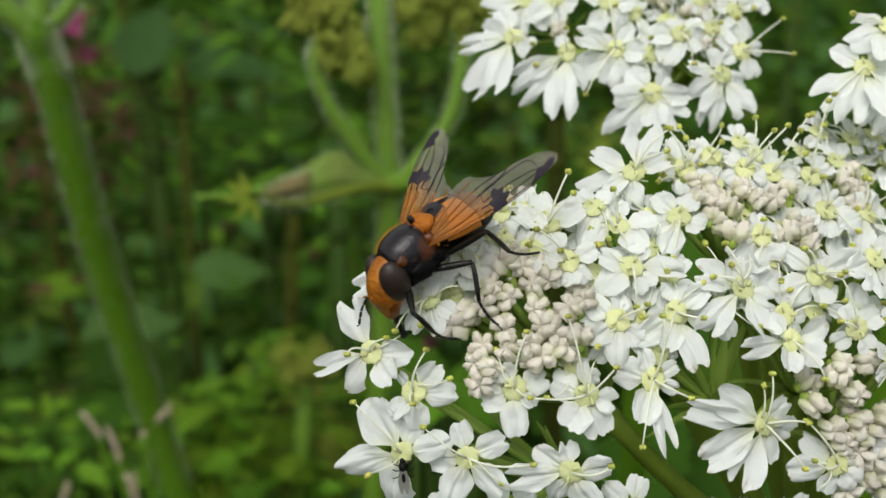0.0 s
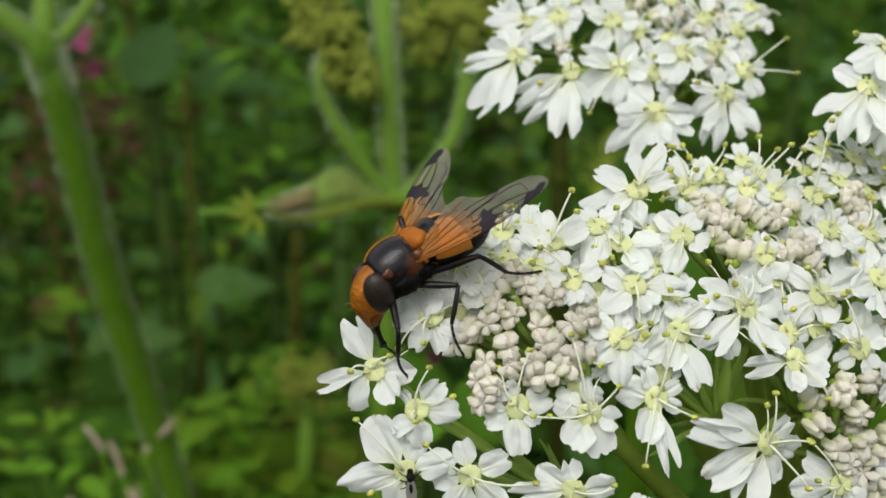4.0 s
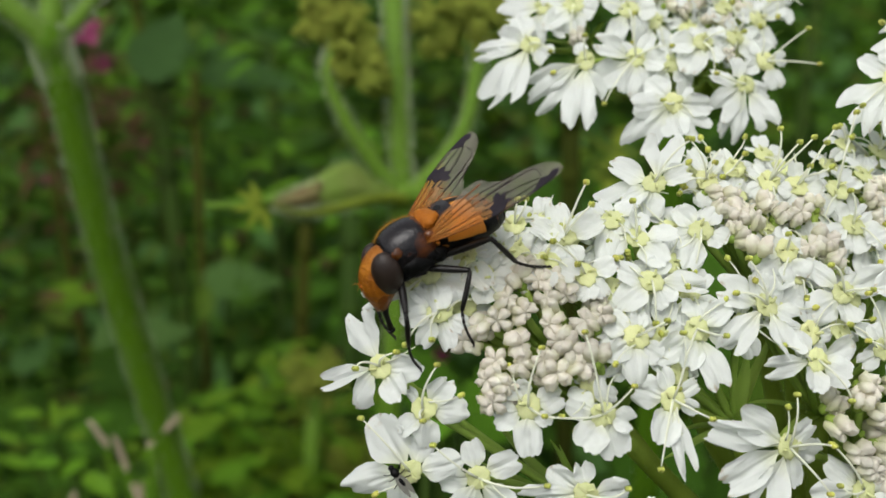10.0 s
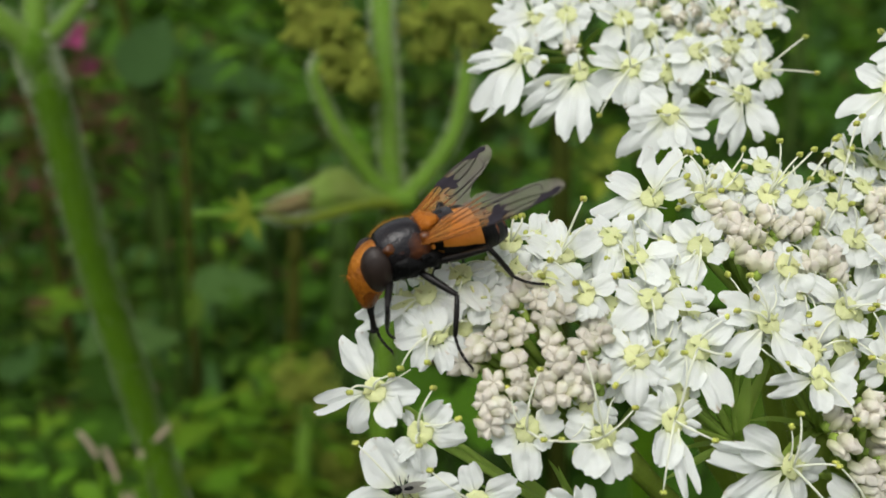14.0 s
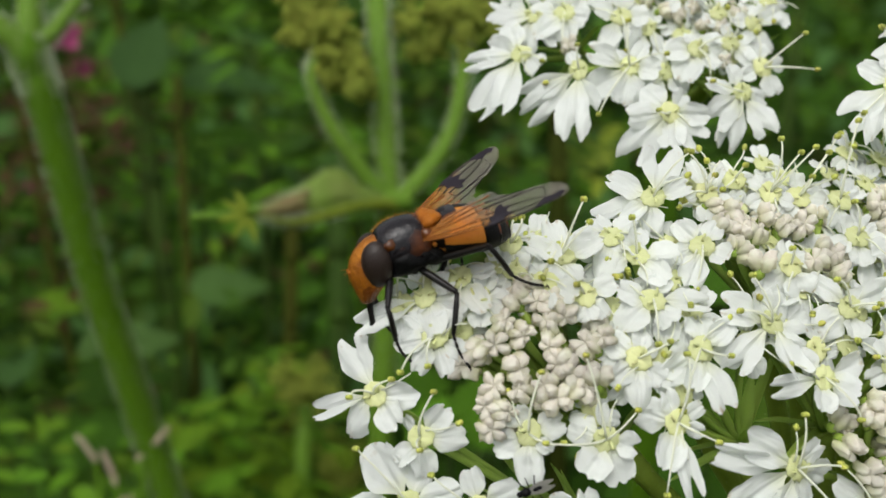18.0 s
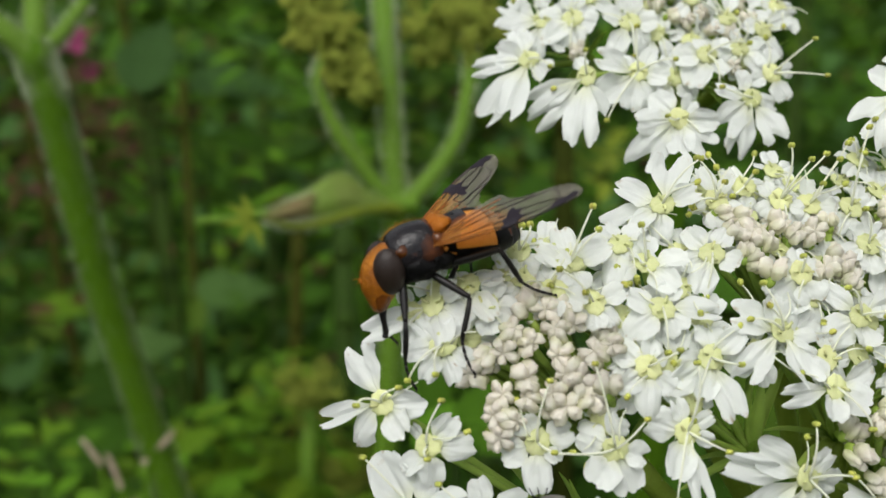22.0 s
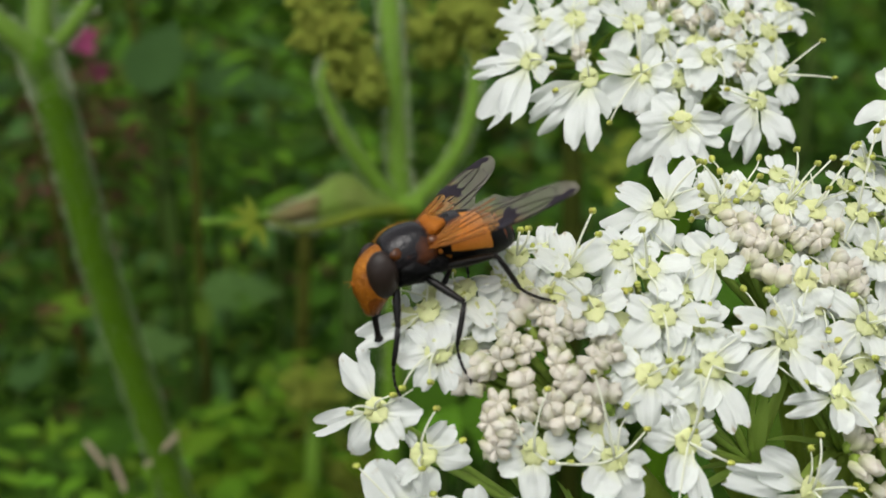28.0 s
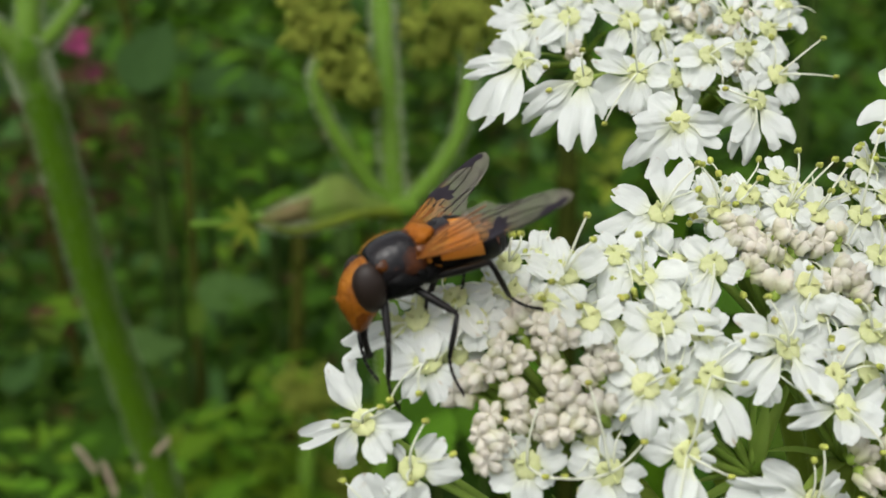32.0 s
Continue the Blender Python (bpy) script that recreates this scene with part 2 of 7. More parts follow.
# ---- mesh helpers ----
class Shape:
    """Collects vertices and faces; sizes in millimetres."""

    def __init__(self):
        self.v, self.f, self.k = [], [], []

    def grid(self, rows, closed=False, slot=0, ends=False):
        start, w = len(self.v), len(rows[0])
        for row in rows:
            self.v += [tuple(p) for p in row]
        for a in range(len(rows) - 1):
            for b in range(w if closed else w - 1):
                c = (b + 1) % w
                self.f.append((start + a * w + b, start + a * w + c, start + (a + 1) * w + c, start + (a + 1) * w + b))
                self.k.append(slot)
        if ends:
            self.f += [tuple(start + b for b in reversed(range(w))), tuple(start + (len(rows) - 1) * w + b for b in range(w))]
            self.k += [slot, slot]
        return self

    def tube(self, pts, radii, sides=8, slot=0, ribs=0.0):
        pts = [Vector(p) for p in pts]
        if not hasattr(radii, "__len__"):
            radii = [radii] * len(pts)
        rows, side = [], None
        for n, p in enumerate(pts):
            way = (pts[min(n + 1, len(pts) - 1)] - pts[max(n - 1, 0)]).normalized()
            if side is None:
                side = way.orthogonal().normalized()
            side = (side - way * side.dot(way)).normalized()
            other = way.cross(side)
            rows.append([p + (side * math.cos(a) + other * math.sin(a)) * radii[n] * (1 + (ribs if b % 2 else 0)) for b in range(sides) for a in (2 * math.pi * b / sides,)])
        return self.grid(rows, closed=True, slot=slot, ends=True)

    def ball(self, centre, size, rings=6, sides=8, slot=0, turn=None, lump=0.0, seed=0):
        centre, rows = Vector(centre), []
        for a in range(rings + 1):
            th = math.pi * min(max(a / rings, 0.02), 0.98)
            row = []
            for b in range(sides):
                ph = 2 * math.pi * b / sides
                p = Vector((math.sin(th) * math.cos(ph), math.sin(th) * math.sin(ph), math.cos(th)))
                if lump:
                    p *= 1 + lump * noise.noise(p * 2.1 + Vector((seed * 3.1, 0, seed)))
                p = Vector((p.x * size[0], p.y * size[1], p.z * size[2]))
                row.append(centre + (turn @ p if turn else p))
            rows.append(row)
        return self.grid(rows, closed=True, slot=slot, ends=True)

    def mesh(self, name, *materials, smooth=True):
        me = bpy.data.meshes.new(name)
        me.from_pydata([(x / 1000, y / 1000, z / 1000) for x, y, z in self.v], [], self.f)
        for m in materials:
            me.materials.append(m)
        me.polygons.foreach_set("material_index", self.k)
        if smooth:
            me.polygons.foreach_set("use_smooth", [True] * len(me.polygons))
        me.update()
        return me


WORLD = {}


def thing(name, place, label, category, group="", kind="", data=None):
    """A top-level thing at a world pose."""
    ob = new(name, data)
    ob.matrix_basis = place
    WORLD[ob] = place.copy()
    return tagged(ob, label, category, group, kind)


def part(name, mesh, parent, place=None, label="", kind=""):
    """A mesh under a thing or a part; place is its pose in the world, or the parent's own when left out."""
    ob = new(name, mesh)
    place = WORLD[parent] if place is None else place
    ob.parent = parent
    ob.matrix_basis = WORLD[parent].inverted() @ place
    WORLD[ob] = place.copy()
    return tagged(ob, label, kind=kind)


def plan(r, u, a):
    """A world place from millimetres right, up and ahead of the starting eye."""
    return BASE @ Vector((r / 1000, u / 1000, -a / 1000))


def facing(place, normal, spin=0.0, tall=None):
    """A world pose whose z is the normal and whose x lies spin degrees round from the plan's right. Both in plan axes."""
    n = (BASE.to_3x3() @ Vector((normal[0], normal[1], -normal[2]))).normalized()
    x = BASE.to_3x3() @ Vector((math.cos(radians(spin)), math.sin(radians(spin)), 0))
    x = (x - n * x.dot(n)).normalized()
    m = Matrix((x, n.cross(x), n)).transposed().to_4x4()
    m.translation = place
    return m


def mm(v):
    return tuple(c * 1000 for c in v)


def bent(a, b, sag, steps=6):
    """Points of an arc from a to b, bowed by sag (all in mm)."""
    a, b, sag = Vector(a), Vector(b), Vector(sag)
    return [a.lerp(b, s / steps) + sag * (4 * (s / steps) * (1 - s / steps)) for s in range(steps + 1)]


def arc_line(points, steps=10):
    """A smooth line through control points."""
    p = [Vector(q) for q in points]
    out = []
    for i in range(len(p) - 1):
        a, b, c, d = p[max(i - 1, 0)], p[i], p[i + 1], p[min(i + 2, len(p) - 1)]
        for k in range(steps):
            f = k / steps
            out.append(0.5 * (2 * b + (c - a) * f + (2 * a - 5 * b + 4 * c - d) * f * f + (3 * b - a - 3 * c + d) * f**3))
    return out + [p[-1]]


def hairs(shape, pts, radius, count, length, seed, slot=1):
    """Short bristles standing off a stem."""
    rnd = random.Random(seed)
    for _ in range(count):
        n = rnd.random() * (len(pts) - 1)
        i = min(int(n), len(pts) - 2)
        p = Vector(pts[i]).lerp(Vector(pts[i + 1]), n - i)
        way = (Vector(pts[i + 1]) - Vector(pts[i])).normalized()
        out = way.orthogonal().normalized()
        out.rotate(Matrix.Rotation(rnd.uniform(0, 6.283), 3, way))
        tip = p + out * (radius + length * rnd.uniform(0.6, 1.2)) + way * length * rnd.uniform(-0.4, 0.4)
        side = way * length * 0.06
        k = len(shape.v)
        shape.v += [tuple(p + out * radius * 0.9 - side), tuple(p + out * radius * 0.9 + side), tuple(tip)]
        shape.f.append((k, k + 1, k + 2))
        shape.k.append(slot)


# ---- flowers ----
def petal_mesh(name, notch, seed, round_off):
    """One petal of unit length and width, in thousandths: narrow claw, broad blade folded along its middle, tip rounded or cleft into two round lobes."""
    rnd, rows = random.Random(seed), []
    off = Vector((seed * 7.3, 1.7, 0))
    claw, cup, curl = rnd.uniform(0.10, 0.22), rnd.uniform(-0.10, 0.26), rnd.uniform(-0.34, 0.10)
    skew, twist, slip, bow = rnd.uniform(-0.18, 0.18), rnd.uniform(-0.35, 0.35), rnd.uniform(-0.3, 0.3), rnd.uniform(-0.08, 0.08)
    nod = rnd.uniform(0.0, 0.30)
    for a in range(16):
        s = a / 15
        grown = min(max((s - claw * 0.4) / 0.60, 0), 1)
        half = 0.06 + 0.445 * (grown * grown * (3 - 2 * grown)) ** 0.9
        row = []
        for b in range(17):
            t = b / 8 - 1
            e = t - skew
            rim = 1 - round_off * (1 - math.sqrt(max(0.0, 1 - 0.985 * t * t))) ** 1.3
            lobes = 0.62 * notch * abs(math.sin(math.pi * min(abs(e) * 0.9, 1.0))) ** 1.5
            reach = rim + 0.18 * lobes - notch * math.exp(-((e / (0.16 + 0.25 * notch)) ** 2)) + slip * t * (0.3 * notch + 0.05)
            ruffle = 0.018 * math.sin(8 * t + seed) + 0.09 * noise.noise(Vector((t * 2.4, seed * 1.7, 0))) + 0.05 * noise.noise(Vector((t * 6.5, seed * 2.3, 3)))
            x = s * (reach + ruffle * s * s)
            y = half * t * (1 + 0.25 * notch * s**3) + bow * math.sin(s * 2.4)
            z = cup * t * t * s + curl * s * s - 0.055 * math.exp(-((t / 0.17) ** 2)) * min(1, 2 * s) - nod * max(0.0, s - 0.8) ** 2 * 8
            z += 0.10 * noise.noise(Vector((x * 2.2, y * 2.2, 0)) + off) + 0.05 * math.sin(6 * s + seed) * abs(t) * s
            z += 0.045 * noise.noise(Vector((x * 5, y * 8, 2)) + off) + twist * t * s * s * 0.3
            row.append((1000 * x, 1000 * y, 1000 * z))
        rows.append(row)
    return Shape().grid(rows).mesh(name, PETAL)


BIFID = [petal_mesh("cleft_petal", 0.14 + 0.08 * (n % 4), 10 + n, 0.27) for n in range(10)]
ROUND = [petal_mesh("rounded_petal", 0.0 + 0.035 * (n % 5), 30 + n, 0.46) for n in range(12)]
CURLED = [petal_mesh("curled_petal", 0.05 + 0.06 * (n % 4), 50 + n, 0.34) for n in range(10)]


def stamen_mesh(length, bend, seed):
    pts = [(bend * length * s * s, 0.12 * length * math.sin(s * 3 + seed), length * (s - 0.25 * bend * s * s)) for s in (0, 0.2, 0.4, 0.6, 0.8, 1.0)]
    shape = Shape().tube(pts, [0.10, 0.095, 0.09, 0.08, 0.07, 0.06], 6)
    tip = Vector(pts[-1])
    if seed % 3:
        shape.ball(tip + Vector((0.12, 0, 0.1)), (0.20, 0.27, 0.38), 6, 7, slot=1)
        shape.ball(tip + Vector((-0.12, 0, 0.1)), (0.20, 0.27, 0.38), 6, 7, slot=1)
    return shape.mesh("stamen", FILAMENT, ANTHER)


STAMENS = [stamen_mesh(2.6, 0.9, 1), stamen_mesh(3.0, 0.6, 2), stamen_mesh(2.2, 1.2, 3), stamen_mesh(2.8, 0.4, 6), stamen_mesh(2.4, 1.0, 9)]


def disc_mesh(seed):
    """The flat nectar cushion of a floret in two lobes with a scalloped rim, two short styles and the green fruit below."""
    rnd, shape = random.Random(seed), Shape()
    rows = []
    for a in range(8):
        th = math.pi * (0.02 + 0.55 * a / 7)
        row = []
        for b in range(28):
            ph = 2 * math.pi * b / 28
            r = 0.62 * math.sin(th) * (1 + 0.07 * math.sin(10 * ph + seed) * math.sin(th) + 0.14 * noise.noise(Vector((math.cos(ph) * 1.5, math.sin(ph) * 1.5, seed))))
            row.append((r * math.cos(ph), r * math.sin(ph) * (1.0 - 0.10 * math.cos(2 * ph)), 0.34 * math.cos(th) - 0.10 * math.exp(-((r * math.cos(ph) / 0.09) ** 2)) + 0.05 * noise.noise(Vector((r * 6 * math.cos(ph), r * 6 * math.sin(ph), seed)))))
        rows.append(row)
    shape.grid(rows, closed=True, ends=True)
    shape.ball((0, 0, -0.5), (0.5, 0.42, 0.6), 6, 8, slot=1)
    for n in range(2):
        shape.tube([((n - 0.5) * 0.4, 0, 0.2), ((n - 0.5) * 0.6, 0, 0.6), ((n - 0.5) * 1.0, 0.1, 0.85)], [0.10, 0.07, 0.08], 5)
    shape.v = [(x * 1.75, y * 1.75, z * 0.80) for x, y, z in shape.v]
    return shape.mesh("floret", DISC, STALK)


DISCS = [disc_mesh(s) for s in range(4)]


def bud_mesh(seed, size):
    """A bud about to open: unequal petals folded in to a star-shaped dimple, sharp grooves between them, on a green base."""
    rnd, shape = random.Random(seed), Shape()
    folds = (5, 4, 5, 5)[seed % 4]
    swell = [rnd.uniform(0.70, 1.30) for _ in range(5)]
    rise = [rnd.uniform(-0.30, 0.40) for _ in range(5)]
    rows = []
    for a in range(13):
        th = math.pi * (0.02 + 0.95 * a / 12)
        row = []
        for b in range(40):
            ph = 2 * math.pi * b / 40
            lobe = abs(math.cos(folds / 2 * ph)) ** 0.55
            n = int((ph + math.pi / folds) / (2 * math.pi / folds)) % folds
            girth = math.sin(th) ** 0.75
            r = (0.50 + 0.58 * lobe * (0.3 + 0.7 * girth)) * (1 + (swell[n] - 1) * lobe)
            z = 0.86 * math.cos(th) * (0.66 + 0.34 * lobe) + rise[n] * lobe * girth
            if th < 1.0:
                z -= 0.36 * (1 - th) - 0.26 * lobe * th
            v = Vector((r * girth * math.cos(ph), r * girth * math.sin(ph), z))
            v *= 1 + 0.22 * noise.noise(v * 1.8 + Vector((seed * 3.7, 1, seed))) + 0.20 * noise.noise(v * 4.2 + Vector((seed, 4, 0)))
            row.append(tuple(v))
        rows.append(row)
    shape.grid(rows, closed=True, ends=True)
    shape.ball((0, 0, -0.85), (0.46, 0.46, 0.55), 5, 8, slot=1)
    shape.v = [(x * size, y * size, z * size) for x, y, z in shape.v]
    return shape.mesh("bud", BUD, STALK)


BUDS = [[bud_mesh(s, k) for s in range(12)] for k in (0.82, 0.96, 1.10, 1.26)]


def bract_mesh(seed):
    """A narrow pointed green leaflet of unit length that stands under a small umbel, keeled and bowed."""
    rnd, rows = random.Random(seed), []
    bow, wide = rnd.uniform(-0.2, 0.25), rnd.uniform(0.055, 0.085)
    for a in range(10):
        u = a / 9
        half = wide * math.sin(math.pi * (0.12 + 0.86 * u) ** 0.8) ** 0.7
        rows.append([(1000 * u, 1000 * half * t, 1000 * (bow * u * u + 0.5 * half * abs(t) + 0.01 * math.sin(u * 9 + seed))) for t in (-1, -0.5, 0, 0.5, 1)])
    return Shape().grid(rows).mesh("bracteole", PEDICEL)


BRACTS = [bract_mesh(n) for n in range(6)]


class Umbel:
    """A hogweed head: rays from one hub to the small umbels, and on each its florets and buds on their stalks."""

    def __init__(self, label, hub, ground, group, seed, heads):
        self.rnd, self.hub = random.Random(seed), plan(*hub)
        self.ob = thing("hogweed_umbel", Matrix.Translation(self.hub), label, "flower", group)
        foot = Vector(ground)
        a, b = (0, 0, 0), mm(foot - self.hub)
        pts = bent(a, b, (6, 20, 0), 12)
        shape = Shape().tube(pts, [2.4 + 3.2 * n / 12 for n in range(13)], 12, ribs=0.07)
        hairs(shape, pts[:4], 2.5, 160, 1.1, seed)
        part("stem", shape.mesh("stem", STEM, HAIR), self.ob, Matrix.Translation(self.hub), "ribbed green hairy stem")
        self.nodes = []
        for c in heads:
            top = plan(*c)
            node = top.lerp(self.hub, 0.26)
            pts = bent((0, 0, 0), mm(node - self.hub), self.ob.matrix_basis.to_3x3() @ Vector((0, 0, -3)), 8)
            shape = Shape().tube(pts, [1.35, 1.22, 1.16, 1.12, 1.08, 1.05, 1.02, 1.0, 1.2], 10, ribs=0.1)
            hairs(shape, pts, 0.95, 150, 0.55, seed + len(self.nodes))
            part("ray", shape.mesh("ray", RAY, HAIR), self.ob, Matrix.Translation(self.hub))
            self.nodes.append(node)
            rnd = random.Random(seed * 31 + len(self.nodes))
            up = (top - node).normalized()
            for k in range(8):
                out = up.orthogonal().normalized()
                out.rotate(Matrix.Rotation(2 * math.pi * (k + rnd.uniform(-0.3, 0.3)) / 8, 3, up))
                way = (up * rnd.uniform(0.5, 1.0) + out * rnd.uniform(0.35, 0.9)).normalized()
                m = Matrix.Translation(node) @ way.to_track_quat("X", "Z").to_matrix().to_4x4()
                ob = part("bracteole", rnd.choice(BRACTS), self.ob, m)
                size = rnd.uniform(0.55, 0.95) * (top - node).length * 0.8
                ob.matrix_basis = ob.matrix_basis @ Matrix.Diagonal((size, size, size, 1))

    def stalk(self, owner, place, head):
        node = self.nodes[head]
        a, b = mm(place.inverted() @ node), (0, 0, -0.6)
        pts = bent(a, b, (0, 0, -0.8), 5)
        part("pedicel", Shape().tube(pts, [0.42, 0.38, 0.36, 0.36, 0.38, 0.46], 7).mesh("pedicel", PEDICEL), owner, place)

    def floret(self, head, where, normal, petals, stamens=3, tips=()):
        """petals: (degrees round, length, width) in mm; the long ones are cleft. tips: ends of long stamens, right and up in mm."""
        rnd = self.rnd
        place = facing(plan(*where), normal)
        fl = part("floret", rnd.choice(DISCS), self.ob, place @ pose(0, 0, 0, 0, 0, rnd.uniform(0, 360)))
        for n, (turn, length, width) in enumerate(petals):
            kind = ROUND if width < 0 or 3.0 < length < 4.7 else BIFID if length > 3.0 else CURLED
            m = place @ pose(0, 0, -0.0002, 0, 0, turn) @ pose(0.0005, 0, 0, rnd.uniform(-20, 20), rnd.uniform(-18, 12), 0)
            length, width = length - 0.35, abs(width) * 1.06
            ob = part("petal", rnd.choice(kind), fl, m)
            ob.matrix_basis = ob.matrix_basis @ Matrix.Diagonal((length / 1000, width / 1000, (length + width) / 2000, 1))
        for n in range(max(stamens - 1, 1)):
            turn = rnd.uniform(0, 360)
            m = place @ pose(0, 0, 0.0001, 0, 0, turn) @ pose(0.0007, 0, 0, 0, rnd.uniform(25, 75), 0)
            part("stamen", rnd.choice(STAMENS), fl, m)
        for right, up in tips:
            end = Vector(mm(place.inverted() @ (place.translation + BASE.to_3x3() @ Vector((right / 1000, up / 1000, 0.0012)))))
            pts = bent((0, 0, 0.1), end, (rnd.uniform(-0.4, 0.4), rnd.uniform(-0.4, 0.4), 0.7), 7)
            shape = Shape().tube(pts, [0.13, 0.12, 0.115, 0.11, 0.10, 0.095, 0.09, 0.07], 6)
            shape.ball(end + Vector((0.12, 0, 0.05)), (0.22, 0.26, 0.38), 6, 7, slot=1)
            shape.ball(end + Vector((-0.12, 0, 0.05)), (0.22, 0.26, 0.38), 6, 7, slot=1)
            part("stamen", shape.mesh("stamen", FILAMENT, ANTHER), fl, place)
        self.stalk(fl, place, head)
        return fl

    def bud(self, head, where, normal, size):
        rnd = self.rnd
        place = facing(plan(*where), normal, rnd.uniform(0, 360))
        place = place @ pose(0, 0, 0, rnd.uniform(-45, 45), rnd.uniform(-45, 45), 0)
        ob = part("bud", rnd.choice(BUDS[min(3, max(0, round((size / 2.3 - 0.7) / 0.15)))]), self.ob, place)
        self.stalk(ob, place, head)
        return ob


# ---- the umbel that the hoverfly feeds on ----
near = Umbel("broad white hogweed umbel with open florets and pinkish buds", (45.3, -38.7, 134.0), (0.075, 0.235, 0.0), "hogweed umbels", 11, [(5.5, -7.7, 97.9), (13.3, 1.1, 102.0), (21.2, -7.8, 98.3), (31.0, 4.6, 106.8), (43.6, 8.5, 113.0), (38.8, -14.0, 102.1), (33.0, -6.4, 101.0), (27.4, 9.5, 110.6), (39.0, 0.1, 105.5), (0.8, -19.0, 99.5), (11.7, -26.4, 101.7), (31.4, -27.6, 104.3)])
near.floret(5, (37.7, -20.6, 101.7), (0.14, -0.01, -0.99), [(140, 4.1, 2.3), (-170, 4.5, 2.5), (23, 3.5, 2.5), (-45, 2.7, 2.5), (-110, 2.9, 2.5)], 2, [(-3.4, 4.4), (-2.6, 0.6)])
near.floret(5, (29.8, -16.2, 98.5), (0.29, -0.03, -0.96), [(167, 8.8, 2.1), (151, 6.2, 3.0), (-155, 7.1, 2.9), (-118, 6.1, 3.0), (41, 3.2, 2.1), (-24, 4.3, 3.1), (-77, 4.1, 2.1)], 2, [(0.3, 4.8), (3.6, 0.3), (3.3, -3.9)])
near.floret(2, (19.1, -11.9, 96.7), (0.10, 0.10, -0.99), [(167, 3.2, 2.8), (109, 2.8, 1.5), (27, 2.6, 1.4), (-110, 4.2, 2.6), (-80, 6.5, 1.7), (-26, 2.3, 1.3)], 2, [(-1.2, -5.9), (0.6, 5.9), (3.2, -1.5)])
near.floret(0, (6.5, -12.7, 96.4), (-0.13, 0.08, -0.99), [(119, 2.6, 2.4), (-161, 3.3, 2.3), (25, 3.2, 2.4), (-90, 4.1, 2.4), (-40, 2.3, 1.3)], 2, [(1.0, 5.3), (2.8, -0.6)])
near.floret(0, (13.0, -13.2, 96.3), (-0.01, 0.06, -1.00), [(158, 3.3, 2.6), (96, 3.0, 1.3), (-17, 2.6, 2.1), (-123, 3.5, 2.9), (-71, 4.0, 2.9)], 2, [(-1.8, 7.2), (2.5, 2.6), (-5.2, -0.1)])
near.floret(9, (-2.7, -13.1, 97.4), (-0.28, 0.07, -0.96), [(44, 3.4, 2.1), (-1, 3.7, 2.3), (-80, 3.3, 2.3), (-137, 3.1, 1.9), (138, 2.3, 1.1)], 2, [(1.2, 4.0), (0.0, -0.9)])
near.floret(9, (-6.6, -9.5, 98.1), (-0.33, 0.21, -0.92), [(119, 5.6, 2.9), (-168, 6.4, 1.8), (-139, 4.3, 2.4), (-57, 3.5, 2.6), (-5, 3.5, 2.6)], 2, [(-2.1, -0.1), (1.5, 1.4)])
near.floret(9, (-3.8, -18.9, 98.5), (-0.32, -0.13, -0.94), [(130, 5.7, -3.8), (-156, 7.4, -3.0), (-111, 5.4, -3.4), (71, 4.0, 2.2), (14, 4.3, 2.4)], 2, [(-4.4, 4.9)])
near.floret(9, (2.2, -19.1, 97.5), (-0.22, -0.13, -0.97), [(105, 3.2, 2.0), (29, 4.1, 2.3), (-42, 4.6, 2.6), (-108, 4.5, 2.8), (-167, 4.3, 2.6)], 2, [(6.0, -0.4), (-4.0, 3.0)])
near.floret(10, (11.7, -20.4, 97.3), (-0.04, -0.13, -0.99), [(150, 3.7, 2.2), (-171, 5.8, 2.7), (95, 2.6, 1.9), (5, 3.7, 2.5), (-60, 4.2, 2.7), (-115, 3.6, 2.2)], 2, [(3.5, 0.8)])
near.floret(0, (-1.4, -4.5, 96.9), (-0.10, 0.35, -0.90), [(-167, 3.4, 1.8), (-125, 3.2, 1.9), (-76, 3.3, 1.8), (-28, 3.0, 1.7), (60, 2.4, 1.5), (138, 3.4, 1.4)], 2, [(-0.6, -2.4), (-2.9, -2.9)])
near.floret(0, (-2.2, -1.1, 98.6), (-0.26, 0.49, -0.83), [(-156, 6.5, 2.1), (-125, 4.4, 2.4), (-77, 4.1, 2.4), (-29, 3.7, 2.3), (26, 2.6, 1.9)], 2)
near.floret(0, (0.8, 0.5, 99.4), (-0.21, 0.54, -0.82), [(-108, 3.6, 2.1), (-57, 3.9, 2.1), (16, 3.0, 2.0), (-164, 3.3, 2.1), (115, 2.6, 1.6)], 3)
near.floret(0, (-1.7, 0.1, 100.2), (-0.25, 0.52, -0.82), [(-116, 3.7, 2.1), (-48, 3.5, 1.9), (150, 3.1, 1.9), (23, 2.3, 1.3), (95, 2.3, 1.5)], 2)
near.floret(0, (-4.2, -1.8, 98.8), (-0.15, 0.55, -0.80), [(-144, 2.8, 1.5), (-94, 3.4, 1.6), (-48, 2.8, 1.5), (18, 2.4, 1.5), (107, 2.3, 1.4)], 2)
near.floret(1, (4.0, 1.6, 100.8), (-0.16, 0.57, -0.81), [(-39, 3.4, 2.1), (-90, 3.9, 2.2), (-162, 2.7, 1.9), (98, 2.7, 1.7)], 3)
near.floret(1, (7.8, 3.7, 102.3), (-0.10, 0.63, -0.77), [(82, 2.8, 1.7), (21, 2.8, 1.9), (141, 3.1, 2.0), (-115, 3.2, 2.1), (-58, 3.3, 1.9)], 4)
